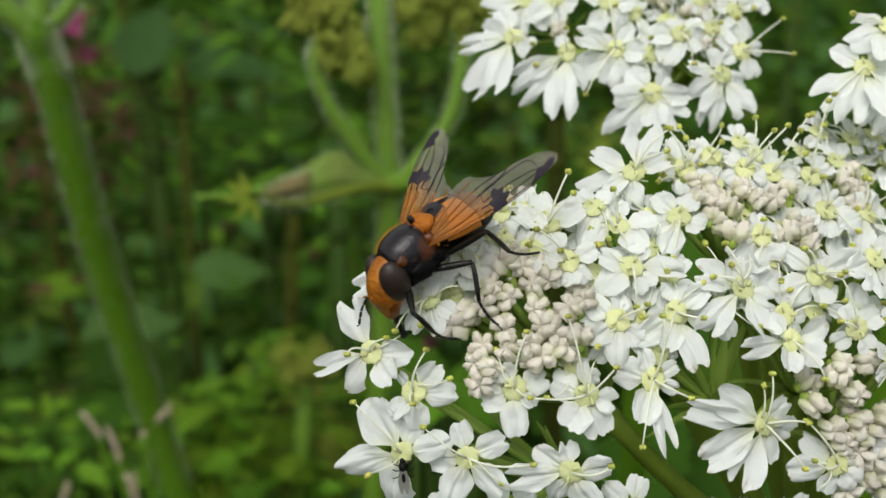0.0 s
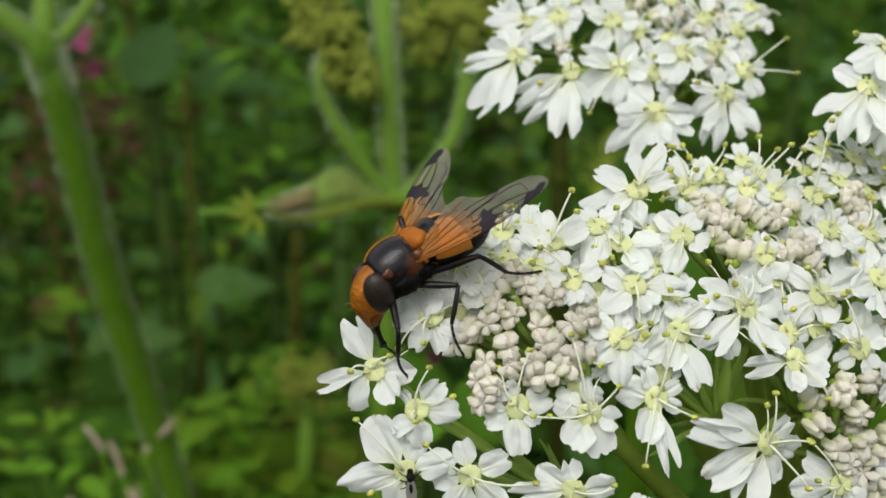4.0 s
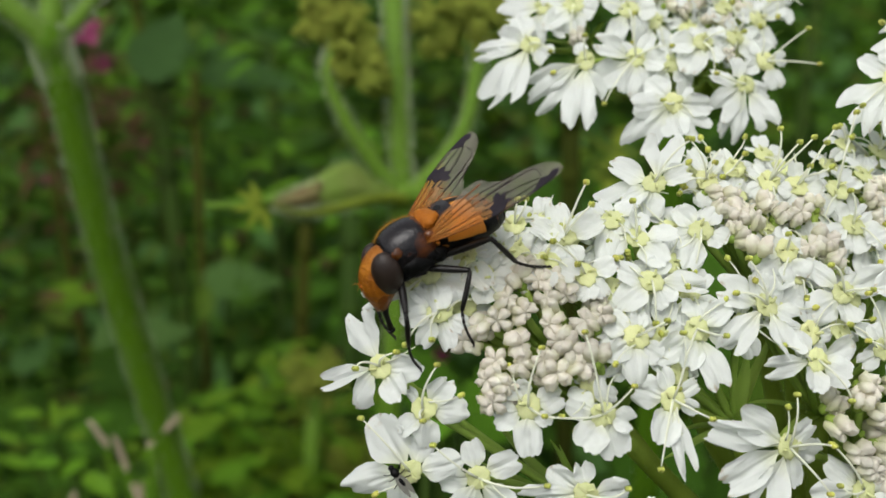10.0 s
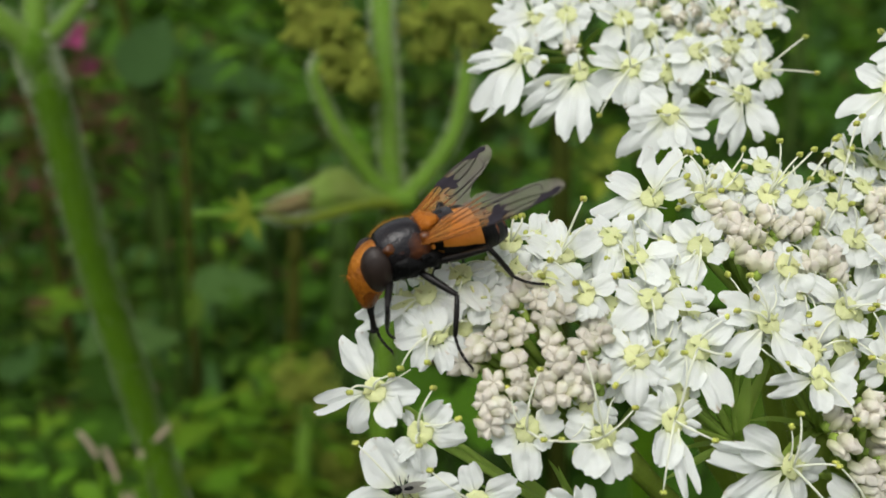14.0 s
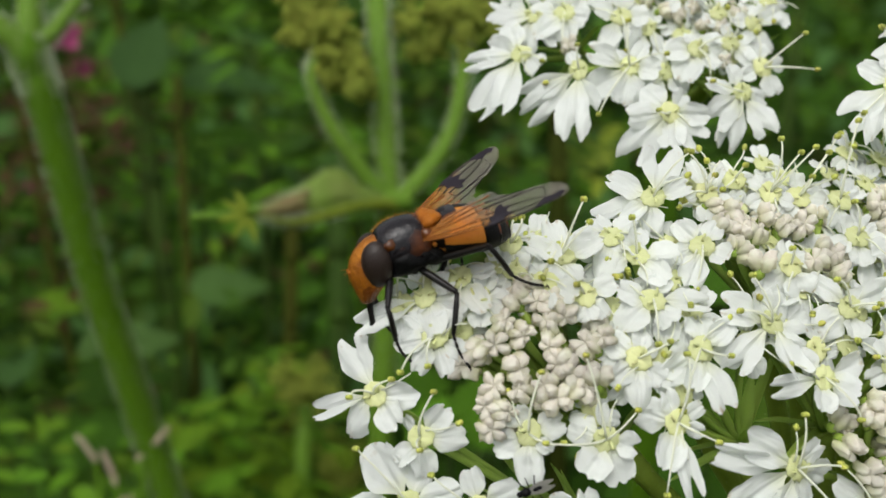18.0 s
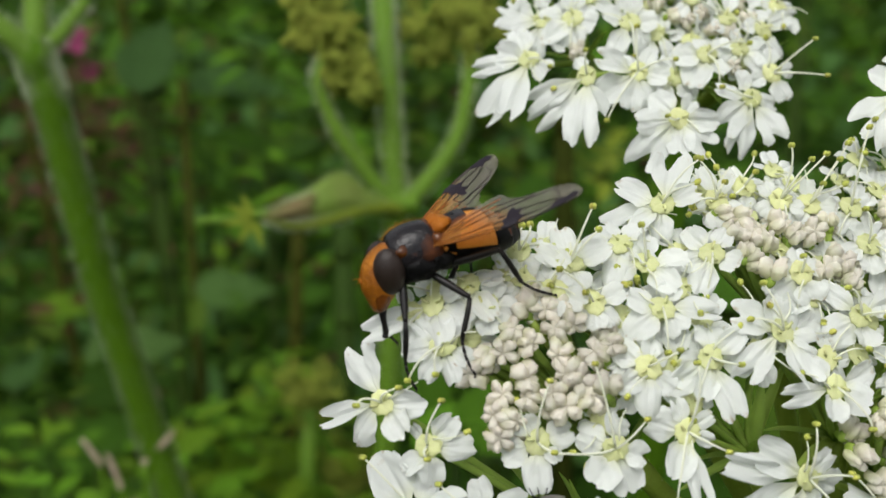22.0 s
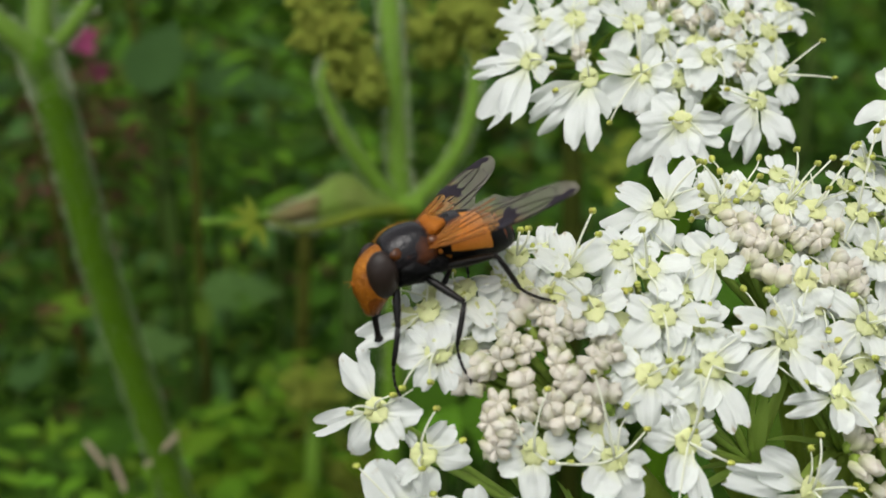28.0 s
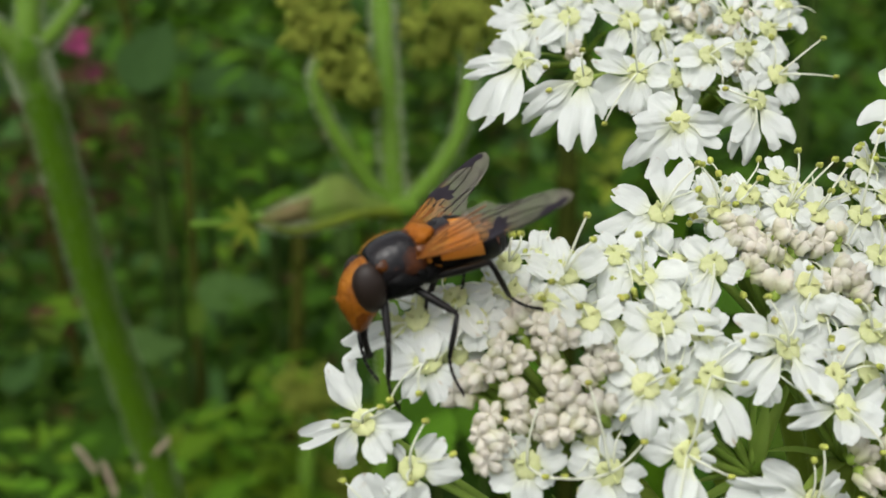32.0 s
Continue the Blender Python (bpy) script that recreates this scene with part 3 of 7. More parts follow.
near.floret(1, (8.2, 0.1, 99.5), (-0.09, 0.54, -0.84), [(-160, 3.0, 2.1), (-37, 3.4, 2.1), (20, 3.0, 2.1), (-90, 2.9, 1.8), (115, 2.8, 1.8)], 3)
near.floret(0, (0.8, -4.2, 99.6), (-0.23, 0.39, -0.89), [(-131, 3.0, 2.1), (-63, 3.6, 2.3), (-6, 3.1, 2.1)], 2)
near.floret(1, (14.6, 4.0, 102.4), (0.00, 0.63, -0.77), [(114, 3.3, 2.1), (-167, 3.6, 2.2), (-106, 4.1, 2.2), (-37, 3.5, 2.2), (47, 3.1, 2.0)], 4)
near.floret(1, (5.6, 1.1, 100.3), (-0.13, 0.56, -0.82), [(-48, 3.3, 2.0), (-82, 3.8, 2.1), (-161, 2.1, 1.6), (63, 2.4, 1.6)], 4)
near.floret(8, (42.7, 3.5, 107.1), (0.36, 0.58, -0.73), [(-144, 4.2, 2.4), (-49, 4.5, 2.6), (-106, 4.6, 2.4), (44, 4.4, 2.4), (119, 2.5, 1.8)], 3)
near.floret(8, (42.2, -0.9, 104.1), (0.40, 0.47, -0.79), [(-148, 4.0, 2.4), (-46, 3.7, 2.6), (-108, 4.8, 2.4), (40, 4.1, 2.4)], 3)
near.floret(4, (40.4, 12.5, 114.3), (0.28, 0.67, -0.69), [(83, 3.5, 1.6), (148, 2.1, 1.3), (28, 3.1, 1.3), (-129, 2.8, 1.3), (-70, 2.1, 1.3)], 2, [(-1.1, 1.8), (0.1, 0.8), (1.2, 3.6)])
near.floret(4, (43.9, 11.9, 114.6), (0.31, 0.66, -0.68), [(80, 3.7, 1.6), (133, 2.8, 1.2), (14, 2.8, 1.3), (-127, 2.9, 1.4), (-72, 2.0, 1.3)], 2, [(-0.3, 3.0), (0.9, 1.8)])
near.floret(4, (46.8, 12.3, 115.7), (0.34, 0.65, -0.68), [(81, 4.0, 1.6), (159, 2.6, 1.6), (23, 3.1, 1.5), (-121, 2.3, 1.3), (-72, 2.4, 1.3)], 4)
near.floret(4, (41.2, 9.2, 111.4), (0.30, 0.66, -0.69), [(73, 3.8, 1.8), (127, 2.7, 1.5), (8, 2.3, 1.6), (-133, 2.5, 1.5), (-79, 2.3, 1.3)], 4)
near.floret(5, (42.9, -10.7, 101.5), (0.47, 0.12, -0.88), [(-2, 4.4, 2.4), (70, 3.4, 1.9), (-65, 2.8, 2.0), (151, 2.6, 1.6), (-143, 2.8, 1.7)], 3)
near.floret(8, (44.6, -5.4, 103.0), (0.46, 0.32, -0.83), [(14, 3.6, 1.9), (71, 3.7, 1.7), (-66, 3.3, 1.6), (152, 2.2, 1.4), (-144, 2.7, 1.5)], 3)
near.floret(4, (48.4, 7.2, 111.6), (0.37, 0.64, -0.67), [(43, 4.5, 2.3), (98, 4.6, 2.1), (-45, 4.0, 1.7), (-170, 2.6, 1.7), (-112, 4.0, 1.7)], 3)
near.floret(8, (47.5, 1.2, 107.1), (0.43, 0.51, -0.74), [(8, 4.3, 1.9), (75, 4.0, 2.0), (-63, 3.8, 1.9), (161, 2.6, 1.6), (-137, 3.3, 1.8)], 3)
near.floret(5, (44.0, -19.1, 102.9), (0.48, -0.12, -0.87), [(-23, 4.6, 2.2), (34, 3.7, 1.5), (-112, 3.2, 1.9), (109, 2.5, 1.9), (180, 2.6, 1.5)], 3)
near.floret(5, (46.8, -14.2, 103.0), (0.51, 0.11, -0.85), [(1, 4.7, 2.0), (79, 3.6, 1.9), (-74, 3.6, 1.8), (149, 2.4, 1.9), (-145, 2.5, 1.6)], 3)
near.floret(5, (48.4, -6.6, 104.1), (0.50, 0.27, -0.82), [(3, 4.3, 2.1), (68, 3.9, 2.1), (-80, 3.3, 1.7), (162, 2.7, 1.5), (-144, 2.6, 1.9)], 3)
near.floret(10, (6.4, -24.4, 99.2), (-0.14, -0.13, -0.98), [(-94, 5.7, 2.6), (-14, 4.5, 2.5), (-168, 4.7, 2.1), (55, 2.8, 1.9), (127, 2.9, 2.0)], 2)
near.floret(10, (17.7, -24.2, 99.1), (0.07, -0.13, -0.99), [(-76, 5.7, 2.2), (-13, 4.3, 2.6), (-145, 4.4, 1.9), (69, 2.9, 2.1), (139, 3.1, 2.0)], 2)
near.floret(11, (27.3, -26.6, 101.5), (0.23, -0.13, -0.96), [(-82, 5.5, 2.6), (-13, 4.2, 2.2), (-158, 4.0, 2.6), (56, 2.9, 2.0), (131, 3.4, 1.9)], 2)
near.floret(11, (34.2, -27.0, 103.0), (0.34, -0.12, -0.93), [(-80, 5.9, 2.7), (-13, 4.4, 2.4), (-150, 4.1, 2.2), (68, 3.3, 2.3), (128, 3.4, 2.5)], 2)
near.floret(9, (-0.2, -25.9, 100.7), (-0.26, -0.13, -0.96), [(-111, 6.0, 2.3), (-40, 4.1, 2.4), (178, 4.8, 2.0), (22, 3.5, 1.8), (98, 2.9, 1.9)], 2)
near.floret(11, (42.2, -27.3, 105.1), (0.44, -0.12, -0.89), [(-66, 5.3, 2.4), (-4, 4.5, 2.1), (-146, 5.1, 2.7), (65, 3.0, 2.0), (148, 3.4, 2.5)], 2)
near.floret(1, (19.0, 7.7, 105.7), (-0.05, 0.43, -0.90), [(149, 4.6, 2.3), (-170, 5.9, 2.1), (75, 5.2, 3.3), (13, 3.5, 2.1), (-104, 3.2, 2.4), (-136, 4.4, 1.8)], 2, [(3.3, 4.1)])
near.floret(1, (16.6, 2.3, 101.3), (0.02, 0.58, -0.82), [(-167, 3.2, 2.1), (128, 3.1, 2.3), (1, 3.7, 2.1), (-53, 3.8, 2.4), (80, 3.0, 2.0)], 2, [(-0.6, 3.3)])
near.floret(1, (9.8, 2.3, 100.7), (-0.08, 0.57, -0.82), [(99, 3.7, 2.2), (48, 2.7, 1.8), (153, 3.2, 2.0), (19, 3.8, 2.3), (-119, 2.6, 2.1), (-69, 2.8, 2.0)], 2, [(1.9, 4.9), (2.4, 2.9)])
near.floret(1, (5.4, 3.4, 101.3), (-0.13, 0.60, -0.79), [(-83, 2.6, 2.4), (-135, 2.3, 2.0), (36, 2.3, 1.4), (115, 2.3, 1.5)], 2, [(0.2, 2.2), (0.9, 2.3)])
near.floret(1, (11.6, -1.1, 98.9), (-0.05, 0.49, -0.87), [(-176, 3.7, 1.9), (26, 2.9, 2.0), (-126, 2.3, 1.8), (-84, 2.5, 1.7), (-44, 2.5, 1.9)], 2, [(-0.8, 0.9), (-3.0, 2.9)])
near.floret(1, (17.6, -1.6, 99.1), (0.04, 0.47, -0.88), [(164, 3.3, 2.2), (2, 4.9, 2.4), (61, 2.5, 1.9), (-139, 3.7, 2.8), (-54, 2.6, 2.3)], 2, [(0.2, -3.8)])
near.floret(3, (22.8, 3.1, 102.6), (-0.01, 0.39, -0.92), [(-169, 3.3, 2.2), (-35, 2.4, 2.2), (127, 3.4, 2.1), (56, 3.3, 2.0), (-112, 4.0, 2.4)], 2, [(-0.9, -3.9)])
near.floret(0, (2.4, -1.4, 98.7), (-0.18, 0.48, -0.86), [(-21, 2.4, 2.3), (-85, 2.3, 2.0), (65, 2.5, 1.9), (175, 2.3, 1.9)], 2)
near.floret(7, (24.3, 8.1, 106.9), (-0.02, 0.44, -0.90), [(108, 3.8, 1.5), (-180, 2.3, 1.6), (-29, 2.3, 1.7), (-98, 2.6, 1.7), (57, 3.1, 1.3)], 2, [(-2.1, 3.9), (-2.6, -0.6), (0.5, 1.6)])
near.floret(7, (27.4, 9.5, 108.8), (-0.00, 0.44, -0.90), [(15, 2.3, 1.0), (114, 2.3, 1.2), (-83, 2.4, 1.6), (-159, 2.3, 1.4)], 2, [(0.8, 1.3), (-1.4, -1.0)])
near.floret(3, (30.7, 8.2, 108.2), (0.02, 0.44, -0.90), [(127, 2.3, 1.7), (43, 2.3, 1.7), (-104, 2.3, 2.1), (-151, 2.3, 1.6), (-27, 2.3, 1.7)], 2, [(0.7, 5.0), (2.6, 3.7), (4.0, 4.2)])
near.floret(3, (33.5, 7.8, 108.4), (0.04, 0.45, -0.89), [(-133, 2.7, 2.2), (20, 2.3, 2.0), (-36, 2.5, 2.2), (89, 2.5, 1.4)], 2, [(2.5, 4.1), (0.9, 1.8), (3.3, 5.6)])
near.floret(4, (37.7, 7.5, 109.1), (0.06, 0.45, -0.89), [(163, 2.3, 2.0), (39, 2.6, 2.1), (-97, 2.8, 2.3), (-127, 3.0, 2.0), (62, 3.5, 1.5)], 2, [(0.9, 5.0), (1.4, 7.5)])
near.floret(8, (38.2, 3.9, 106.2), (0.08, 0.42, -0.90), [(-14, 3.6, 2.2), (-164, 2.6, 2.1), (-91, 2.7, 2.3), (136, 2.3, 1.8), (37, 2.6, 1.8)], 2, [(-0.7, 3.2)])
near.floret(3, (30.8, 1.3, 102.8), (0.05, 0.38, -0.92), [(27, 3.2, 1.9), (-138, 3.5, 2.9), (-73, 2.7, 2.8), (94, 2.3, 1.7), (164, 2.3, 2.0)], 2, [(-0.2, 1.5)])
near.floret(6, (35.8, -2.5, 101.9), (0.10, 0.32, -0.94), [(140, 4.4, 2.0), (24, 5.1, 2.6), (-145, 3.6, 3.0), (47, 3.5, 2.0), (-87, 2.7, 2.3)], 2, [(-1.6, 2.5), (2.2, 0.3)])
near.floret(6, (28.1, -3.7, 99.7), (0.23, 0.40, -0.89), [(167, 4.8, 3.0), (47, 3.6, 2.6), (-132, 6.0, 2.4), (-70, 5.4, 2.9), (-23, 3.0, 1.8), (115, 2.9, 2.1)], 2, [(-2.0, 4.2), (-3.1, 1.1)])
near.floret(6, (32.5, -8.5, 99.1), (0.32, 0.23, -0.92), [(-166, 4.7, 1.9), (-107, 3.2, 2.4), (-27, 3.6, 2.8), (27, 4.3, 2.4), (135, 2.9, 2.0)], 2, [(2.6, -3.5)])
near.floret(2, (21.4, -5.8, 97.9), (0.12, 0.33, -0.94), [(-111, 3.9, 2.1), (-71, 5.6, 2.4), (86, 3.1, 2.9), (38, 4.1, 2.0), (-142, 4.5, 2.5)], 2, [(-1.8, -5.2), (2.3, -0.5)])
near.floret(6, (39.3, -7.6, 101.1), (0.14, 0.21, -0.97), [(110, 2.4, 2.0), (-145, 2.4, 1.7), (32, 2.6, 2.3), (-53, 2.3, 2.3)], 2, [(-2.0, 5.1), (-2.0, 0.8)])
near.floret(2, (15.9, -6.5, 97.1), (0.03, 0.30, -0.95), [(142, 2.9, 2.2), (78, 2.4, 1.6), (-140, 3.2, 2.0), (-92, 3.8, 2.2), (-40, 2.7, 2.1), (37, 2.3, 1.6)], 2, [(2.5, 1.5)])
near.bud(0, (3.7, -5.2, 97.6), (-0.17, 0.36, -0.92), 2.9)
near.bud(0, (6.0, -4.4, 97.7), (-0.13, 0.38, -0.91), 3.0)
near.bud(0, (8.3, -3.4, 98.1), (-0.10, 0.41, -0.90), 3.0)
near.bud(1, (9.7, -2.8, 98.4), (-0.08, 0.43, -0.90), 3.1)
near.bud(0, (8.5, -5.4, 97.4), (-0.10, 0.35, -0.93), 3.0)
near.bud(0, (11.8, -5.4, 97.5), (-0.04, 0.34, -0.94), 3.1)
near.bud(1, (13.2, -4.6, 97.8), (-0.02, 0.37, -0.93), 2.6)
near.bud(0, (5.5, -7.3, 97.0), (-0.15, 0.28, -0.95), 2.8)
near.bud(0, (9.2, -6.9, 97.0), (-0.08, 0.29, -0.95), 3.1)
near.bud(0, (10.1, -7.7, 96.8), (-0.07, 0.26, -0.96), 2.9)
near.bud(0, (12.6, -7.9, 96.8), (-0.03, 0.25, -0.97), 3.1)
near.bud(0, (8.0, -8.7, 96.6), (-0.11, 0.22, -0.97), 2.7)
near.bud(0, (9.1, -9.7, 96.5), (-0.09, 0.19, -0.98), 2.8)
near.bud(0, (3.6, -8.8, 96.8), (-0.18, 0.22, -0.96), 2.7)
near.bud(0, (2.9, -10.3, 96.7), (-0.19, 0.17, -0.97), 2.9)
near.bud(0, (4.4, -10.8, 96.6), (-0.17, 0.15, -0.98), 2.9)
near.bud(0, (3.1, -12.2, 96.6), (-0.19, 0.10, -0.98), 2.6)
near.bud(0, (5.9, -9.1, 96.7), (-0.14, 0.21, -0.97), 2.7)
near.bud(0, (10.9, -9.0, 96.6), (-0.06, 0.21, -0.98), 2.7)
near.bud(0, (7.6, -1.6, 98.8), (-0.11, 0.47, -0.88), 3.1)
near.bud(1, (8.9, -1.6, 98.9), (-0.09, 0.47, -0.88), 3.0)
near.bud(0, (5.3, -1.4, 98.9), (-0.14, 0.48, -0.87), 2.7)
near.bud(0, (1.0, -7.0, 97.3), (-0.21, 0.29, -0.93), 3.0)
near.bud(0, (2.1, -5.8, 97.5), (-0.19, 0.33, -0.92), 2.7)
near.bud(1, (6.6, -0.3, 99.5), (-0.12, 0.51, -0.85), 2.9)
near.bud(0, (4.5, -3.4, 98.1), (-0.15, 0.42, -0.90), 2.7)
near.bud(0, (2.7, -6.0, 99.3), (-0.19, 0.32, -0.93), 2.6)
near.bud(1, (10.3, -2.2, 100.5), (-0.07, 0.45, -0.89), 2.3)
near.bud(1, (12.7, -3.9, 99.9), (-0.03, 0.40, -0.92), 2.5)
near.bud(0, (10.3, -7.5, 98.8), (-0.07, 0.27, -0.96), 2.5)
near.bud(0, (8.2, -10.5, 98.3), (-0.10, 0.16, -0.98), 2.5)
near.bud(0, (5.1, -11.9, 98.4), (-0.16, 0.11, -0.98), 2.3)
near.bud(0, (11.7, -9.9, 98.4), (-0.04, 0.18, -0.98), 2.6)
near.bud(0, (6.4, -1.5, 100.8), (-0.13, 0.48, -0.87), 2.5)
near.bud(1, (6.0, 0.7, 101.9), (-0.13, 0.54, -0.83), 2.3)
near.bud(3, (25.1, 5.3, 104.9), (0.13, 0.63, -0.76), 2.3)
near.bud(3, (27.0, 4.8, 104.8), (0.16, 0.62, -0.76), 2.5)
near.bud(3, (28.3, 4.3, 104.7), (0.18, 0.62, -0.77), 2.3)
near.bud(3, (29.9, 5.8, 106.2), (0.19, 0.64, -0.75), 2.3)
near.bud(3, (31.0, 4.9, 105.7), (0.21, 0.62, -0.75), 2.1)
near.bud(3, (33.1, 5.0, 106.2), (0.24, 0.63, -0.74), 2.5)
near.bud(3, (35.0, 6.2, 107.6), (0.25, 0.64, -0.72), 2.1)
near.bud(3, (26.8, 2.5, 103.1), (0.17, 0.58, -0.80), 2.3)
near.bud(3, (28.2, 1.6, 102.8), (0.19, 0.56, -0.80), 2.5)
near.bud(3, (26.2, 3.4, 103.7), (0.15, 0.60, -0.78), 2.1)
near.bud(3, (33.4, 1.5, 103.8), (0.27, 0.56, -0.79), 2.4)
near.bud(8, (35.3, 2.0, 104.6), (0.29, 0.57, -0.77), 2.5)
near.bud(8, (35.8, 0.4, 103.7), (0.31, 0.53, -0.79), 2.4)
near.bud(3, (34.7, 2.9, 105.0), (0.28, 0.59, -0.76), 2.4)
near.bud(4, (42.5, 8.3, 111.2), (0.32, 0.65, -0.68), 2.1)
near.bud(4, (42.7, 6.2, 109.4), (0.34, 0.63, -0.70), 2.3)
near.bud(4, (41.3, 6.9, 109.8), (0.32, 0.64, -0.69), 2.1)
near.bud(8, (41.4, 4.5, 107.8), (0.34, 0.61, -0.71), 2.5)
near.bud(7, (24.9, 6.9, 106.2), (0.12, 0.65, -0.75), 2.2)
near.bud(3, (26.6, 6.3, 106.0), (0.14, 0.65, -0.75), 2.3)
near.bud(3, (26.7, 4.6, 106.6), (0.15, 0.62, -0.77), 1.7)
near.bud(3, (27.4, 4.9, 106.9), (0.16, 0.63, -0.76), 1.8)
near.bud(3, (28.9, 4.8, 107.1), (0.18, 0.62, -0.76), 1.9)
near.bud(3, (29.7, 6.1, 108.3), (0.19, 0.64, -0.74), 1.7)
near.bud(3, (32.8, 4.7, 107.8), (0.24, 0.62, -0.75), 1.9)
near.bud(3, (33.6, 6.1, 109.1), (0.24, 0.64, -0.73), 2.0)
near.bud(3, (36.2, 5.5, 109.2), (0.28, 0.63, -0.73), 2.0)
near.bud(3, (28.0, 1.9, 104.8), (0.19, 0.57, -0.80), 1.8)
near.bud(3, (29.1, 1.1, 104.5), (0.21, 0.55, -0.81), 2.0)
near.bud(3, (27.3, 4.0, 106.2), (0.17, 0.61, -0.77), 1.9)
near.bud(8, (34.7, 1.1, 105.7), (0.29, 0.55, -0.79), 2.0)
near.bud(8, (37.1, 1.8, 106.7), (0.32, 0.56, -0.77), 1.9)
near.bud(8, (35.3, 0.3, 105.4), (0.31, 0.52, -0.79), 2.0)
near.bud(8, (35.9, 3.0, 107.3), (0.29, 0.59, -0.75), 1.8)
near.bud(4, (43.5, 7.7, 112.9), (0.34, 0.65, -0.68), 2.0)
near.bud(4, (43.8, 5.7, 111.3), (0.36, 0.63, -0.70), 1.8)
near.bud(4, (41.5, 6.2, 111.1), (0.33, 0.64, -0.70), 1.8)
near.bud(8, (42.5, 3.5, 109.3), (0.36, 0.59, -0.72), 1.7)
near.bud(7, (25.4, 7.0, 108.3), (0.12, 0.65, -0.75), 2.0)
near.bud(3, (27.8, 5.4, 107.3), (0.17, 0.63, -0.76), 1.9)
near.bud(5, (39.8, -16.6, 101.9), (0.43, -0.12, -0.90), 2.5)
near.bud(5, (41.7, -20.3, 103.3), (0.44, -0.12, -0.89), 2.6)
near.bud(5, (41.2, -17.9, 102.5), (0.44, -0.12, -0.89), 2.5)
near.bud(5, (42.8, -21.6, 104.0), (0.45, -0.12, -0.88), 2.6)
near.bud(5, (43.9, -19.8, 103.8), (0.47, -0.12, -0.88), 2.6)
near.bud(5, (38.2, -17.7, 102.6), (0.40, -0.12, -0.91), 2.3)
near.bud(5, (37.1, -12.1, 100.5), (0.39, 0.12, -0.91), 2.5)
near.bud(5, (39.2, -13.9, 101.3), (0.42, 0.12, -0.90), 2.5)
near.bud(5, (40.2, -10.8, 101.5), (0.43, 0.12, -0.89), 2.5)
near.bud(5, (36.8, -17.2, 101.1), (0.39, -0.12, -0.91), 2.5)
near.bud(5, (42.3, -16.2, 102.5), (0.45, -0.12, -0.88), 2.5)
near.bud(5, (38.3, -18.9, 101.9), (0.40, -0.12, -0.91), 2.5)
near.bud(5, (43.5, -23.3, 104.7), (0.46, -0.12, -0.88), 2.6)
near.bud(5, (37.8, -10.9, 100.7), (0.40, 0.12, -0.91), 2.5)
near.bud(5, (44.3, -17.5, 103.4), (0.48, -0.12, -0.87), 2.6)
near.bud(5, (46.1, -21.7, 105.0), (0.49, -0.12, -0.86), 2.6)
near.bud(5, (40.1, -19.6, 102.6), (0.43, -0.12, -0.90), 2.5)
near.bud(11, (39.3, -23.7, 103.7), (0.41, -0.12, -0.90), 2.6)
near.bud(5, (41.4, -22.6, 103.9), (0.44, -0.12, -0.89), 2.6)
near.bud(5, (34.9, -14.8, 100.2), (0.36, 0.12, -0.92), 2.5)
near.bud(5, (35.1, -13.4, 102.0), (0.36, 0.12, -0.93), 2.4)
near.bud(5, (38.8, -13.1, 102.9), (0.41, 0.12, -0.91), 2.1)
near.bud(5, (42.4, -11.2, 103.5), (0.45, 0.12, -0.88), 2.6)
near.bud(5, (39.3, -15.6, 103.3), (0.41, -0.12, -0.90), 2.6)
near.bud(5, (43.6, -15.5, 103.9), (0.46, -0.12, -0.88), 2.2)
near.bud(5, (40.2, -16.4, 103.4), (0.42, -0.12, -0.90), 2.4)
near.bud(5, (46.0, -21.2, 107.0), (0.48, -0.12, -0.87), 2.4)
near.bud(5, (42.5, -18.4, 103.8), (0.45, -0.12, -0.88), 2.5)
near.bud(5, (42.5, -22.4, 105.7), (0.44, -0.12, -0.89), 2.2)
near.bud(5, (42.9, -23.5, 105.6), (0.45, -0.12, -0.89), 2.3)
near.bud(5, (34.7, -12.3, 101.4), (0.36, 0.12, -0.93), 2.6)
near.floret(6, (27.2, -2.7, 101.5), (0.21, 0.44, -0.87), [(-6, 2.5, 1.8), (61, 3.0, 1.5), (-75, 2.8, 1.6), (131, 2.0, 1.2), (-142, 2.1, 1.2)], 3)
near.floret(3, (29.8, 3.5, 106.1), (0.20, 0.61, -0.77), [(-68, 3.4, 2.0), (16, 3.0, 1.7), (-129, 3.5, 1.4), (80, 2.8, 1.3), (167, 2.1, 1.4)], 3)
near.floret(1, (14.0, 2.2, 103.2), (-0.01, 0.59, -0.81), [(22, 2.7, 2.0), (79, 3.0, 1.9), (-61, 3.0, 1.4), (162, 2.2, 1.6), (-131, 2.4, 1.4)], 3)
near.floret(8, (36.3, 0.1, 105.1), (0.31, 0.51, -0.80), [(-9, 2.7, 1.8), (62, 3.0, 1.3), (-80, 2.9, 1.6), (131, 2.1, 1.3), (-144, 2.3, 1.4)], 3)
near.floret(3, (32.0, -0.8, 103.5), (0.26, 0.50, -0.83), [(-144, 3.5, 1.8), (-85, 3.1, 2.1), (138, 3.4, 1.6), (1, 2.7, 1.8), (68, 2.9, 1.5)], 3)
near.floret(6, (35.6, -6.0, 102.2), (0.35, 0.32, -0.88), [(51, 3.1, 1.8), (127, 3.0, 1.4), (-15, 2.6, 1.4), (-159, 2.1, 1.4), (-98, 2.5, 1.4)], 3)
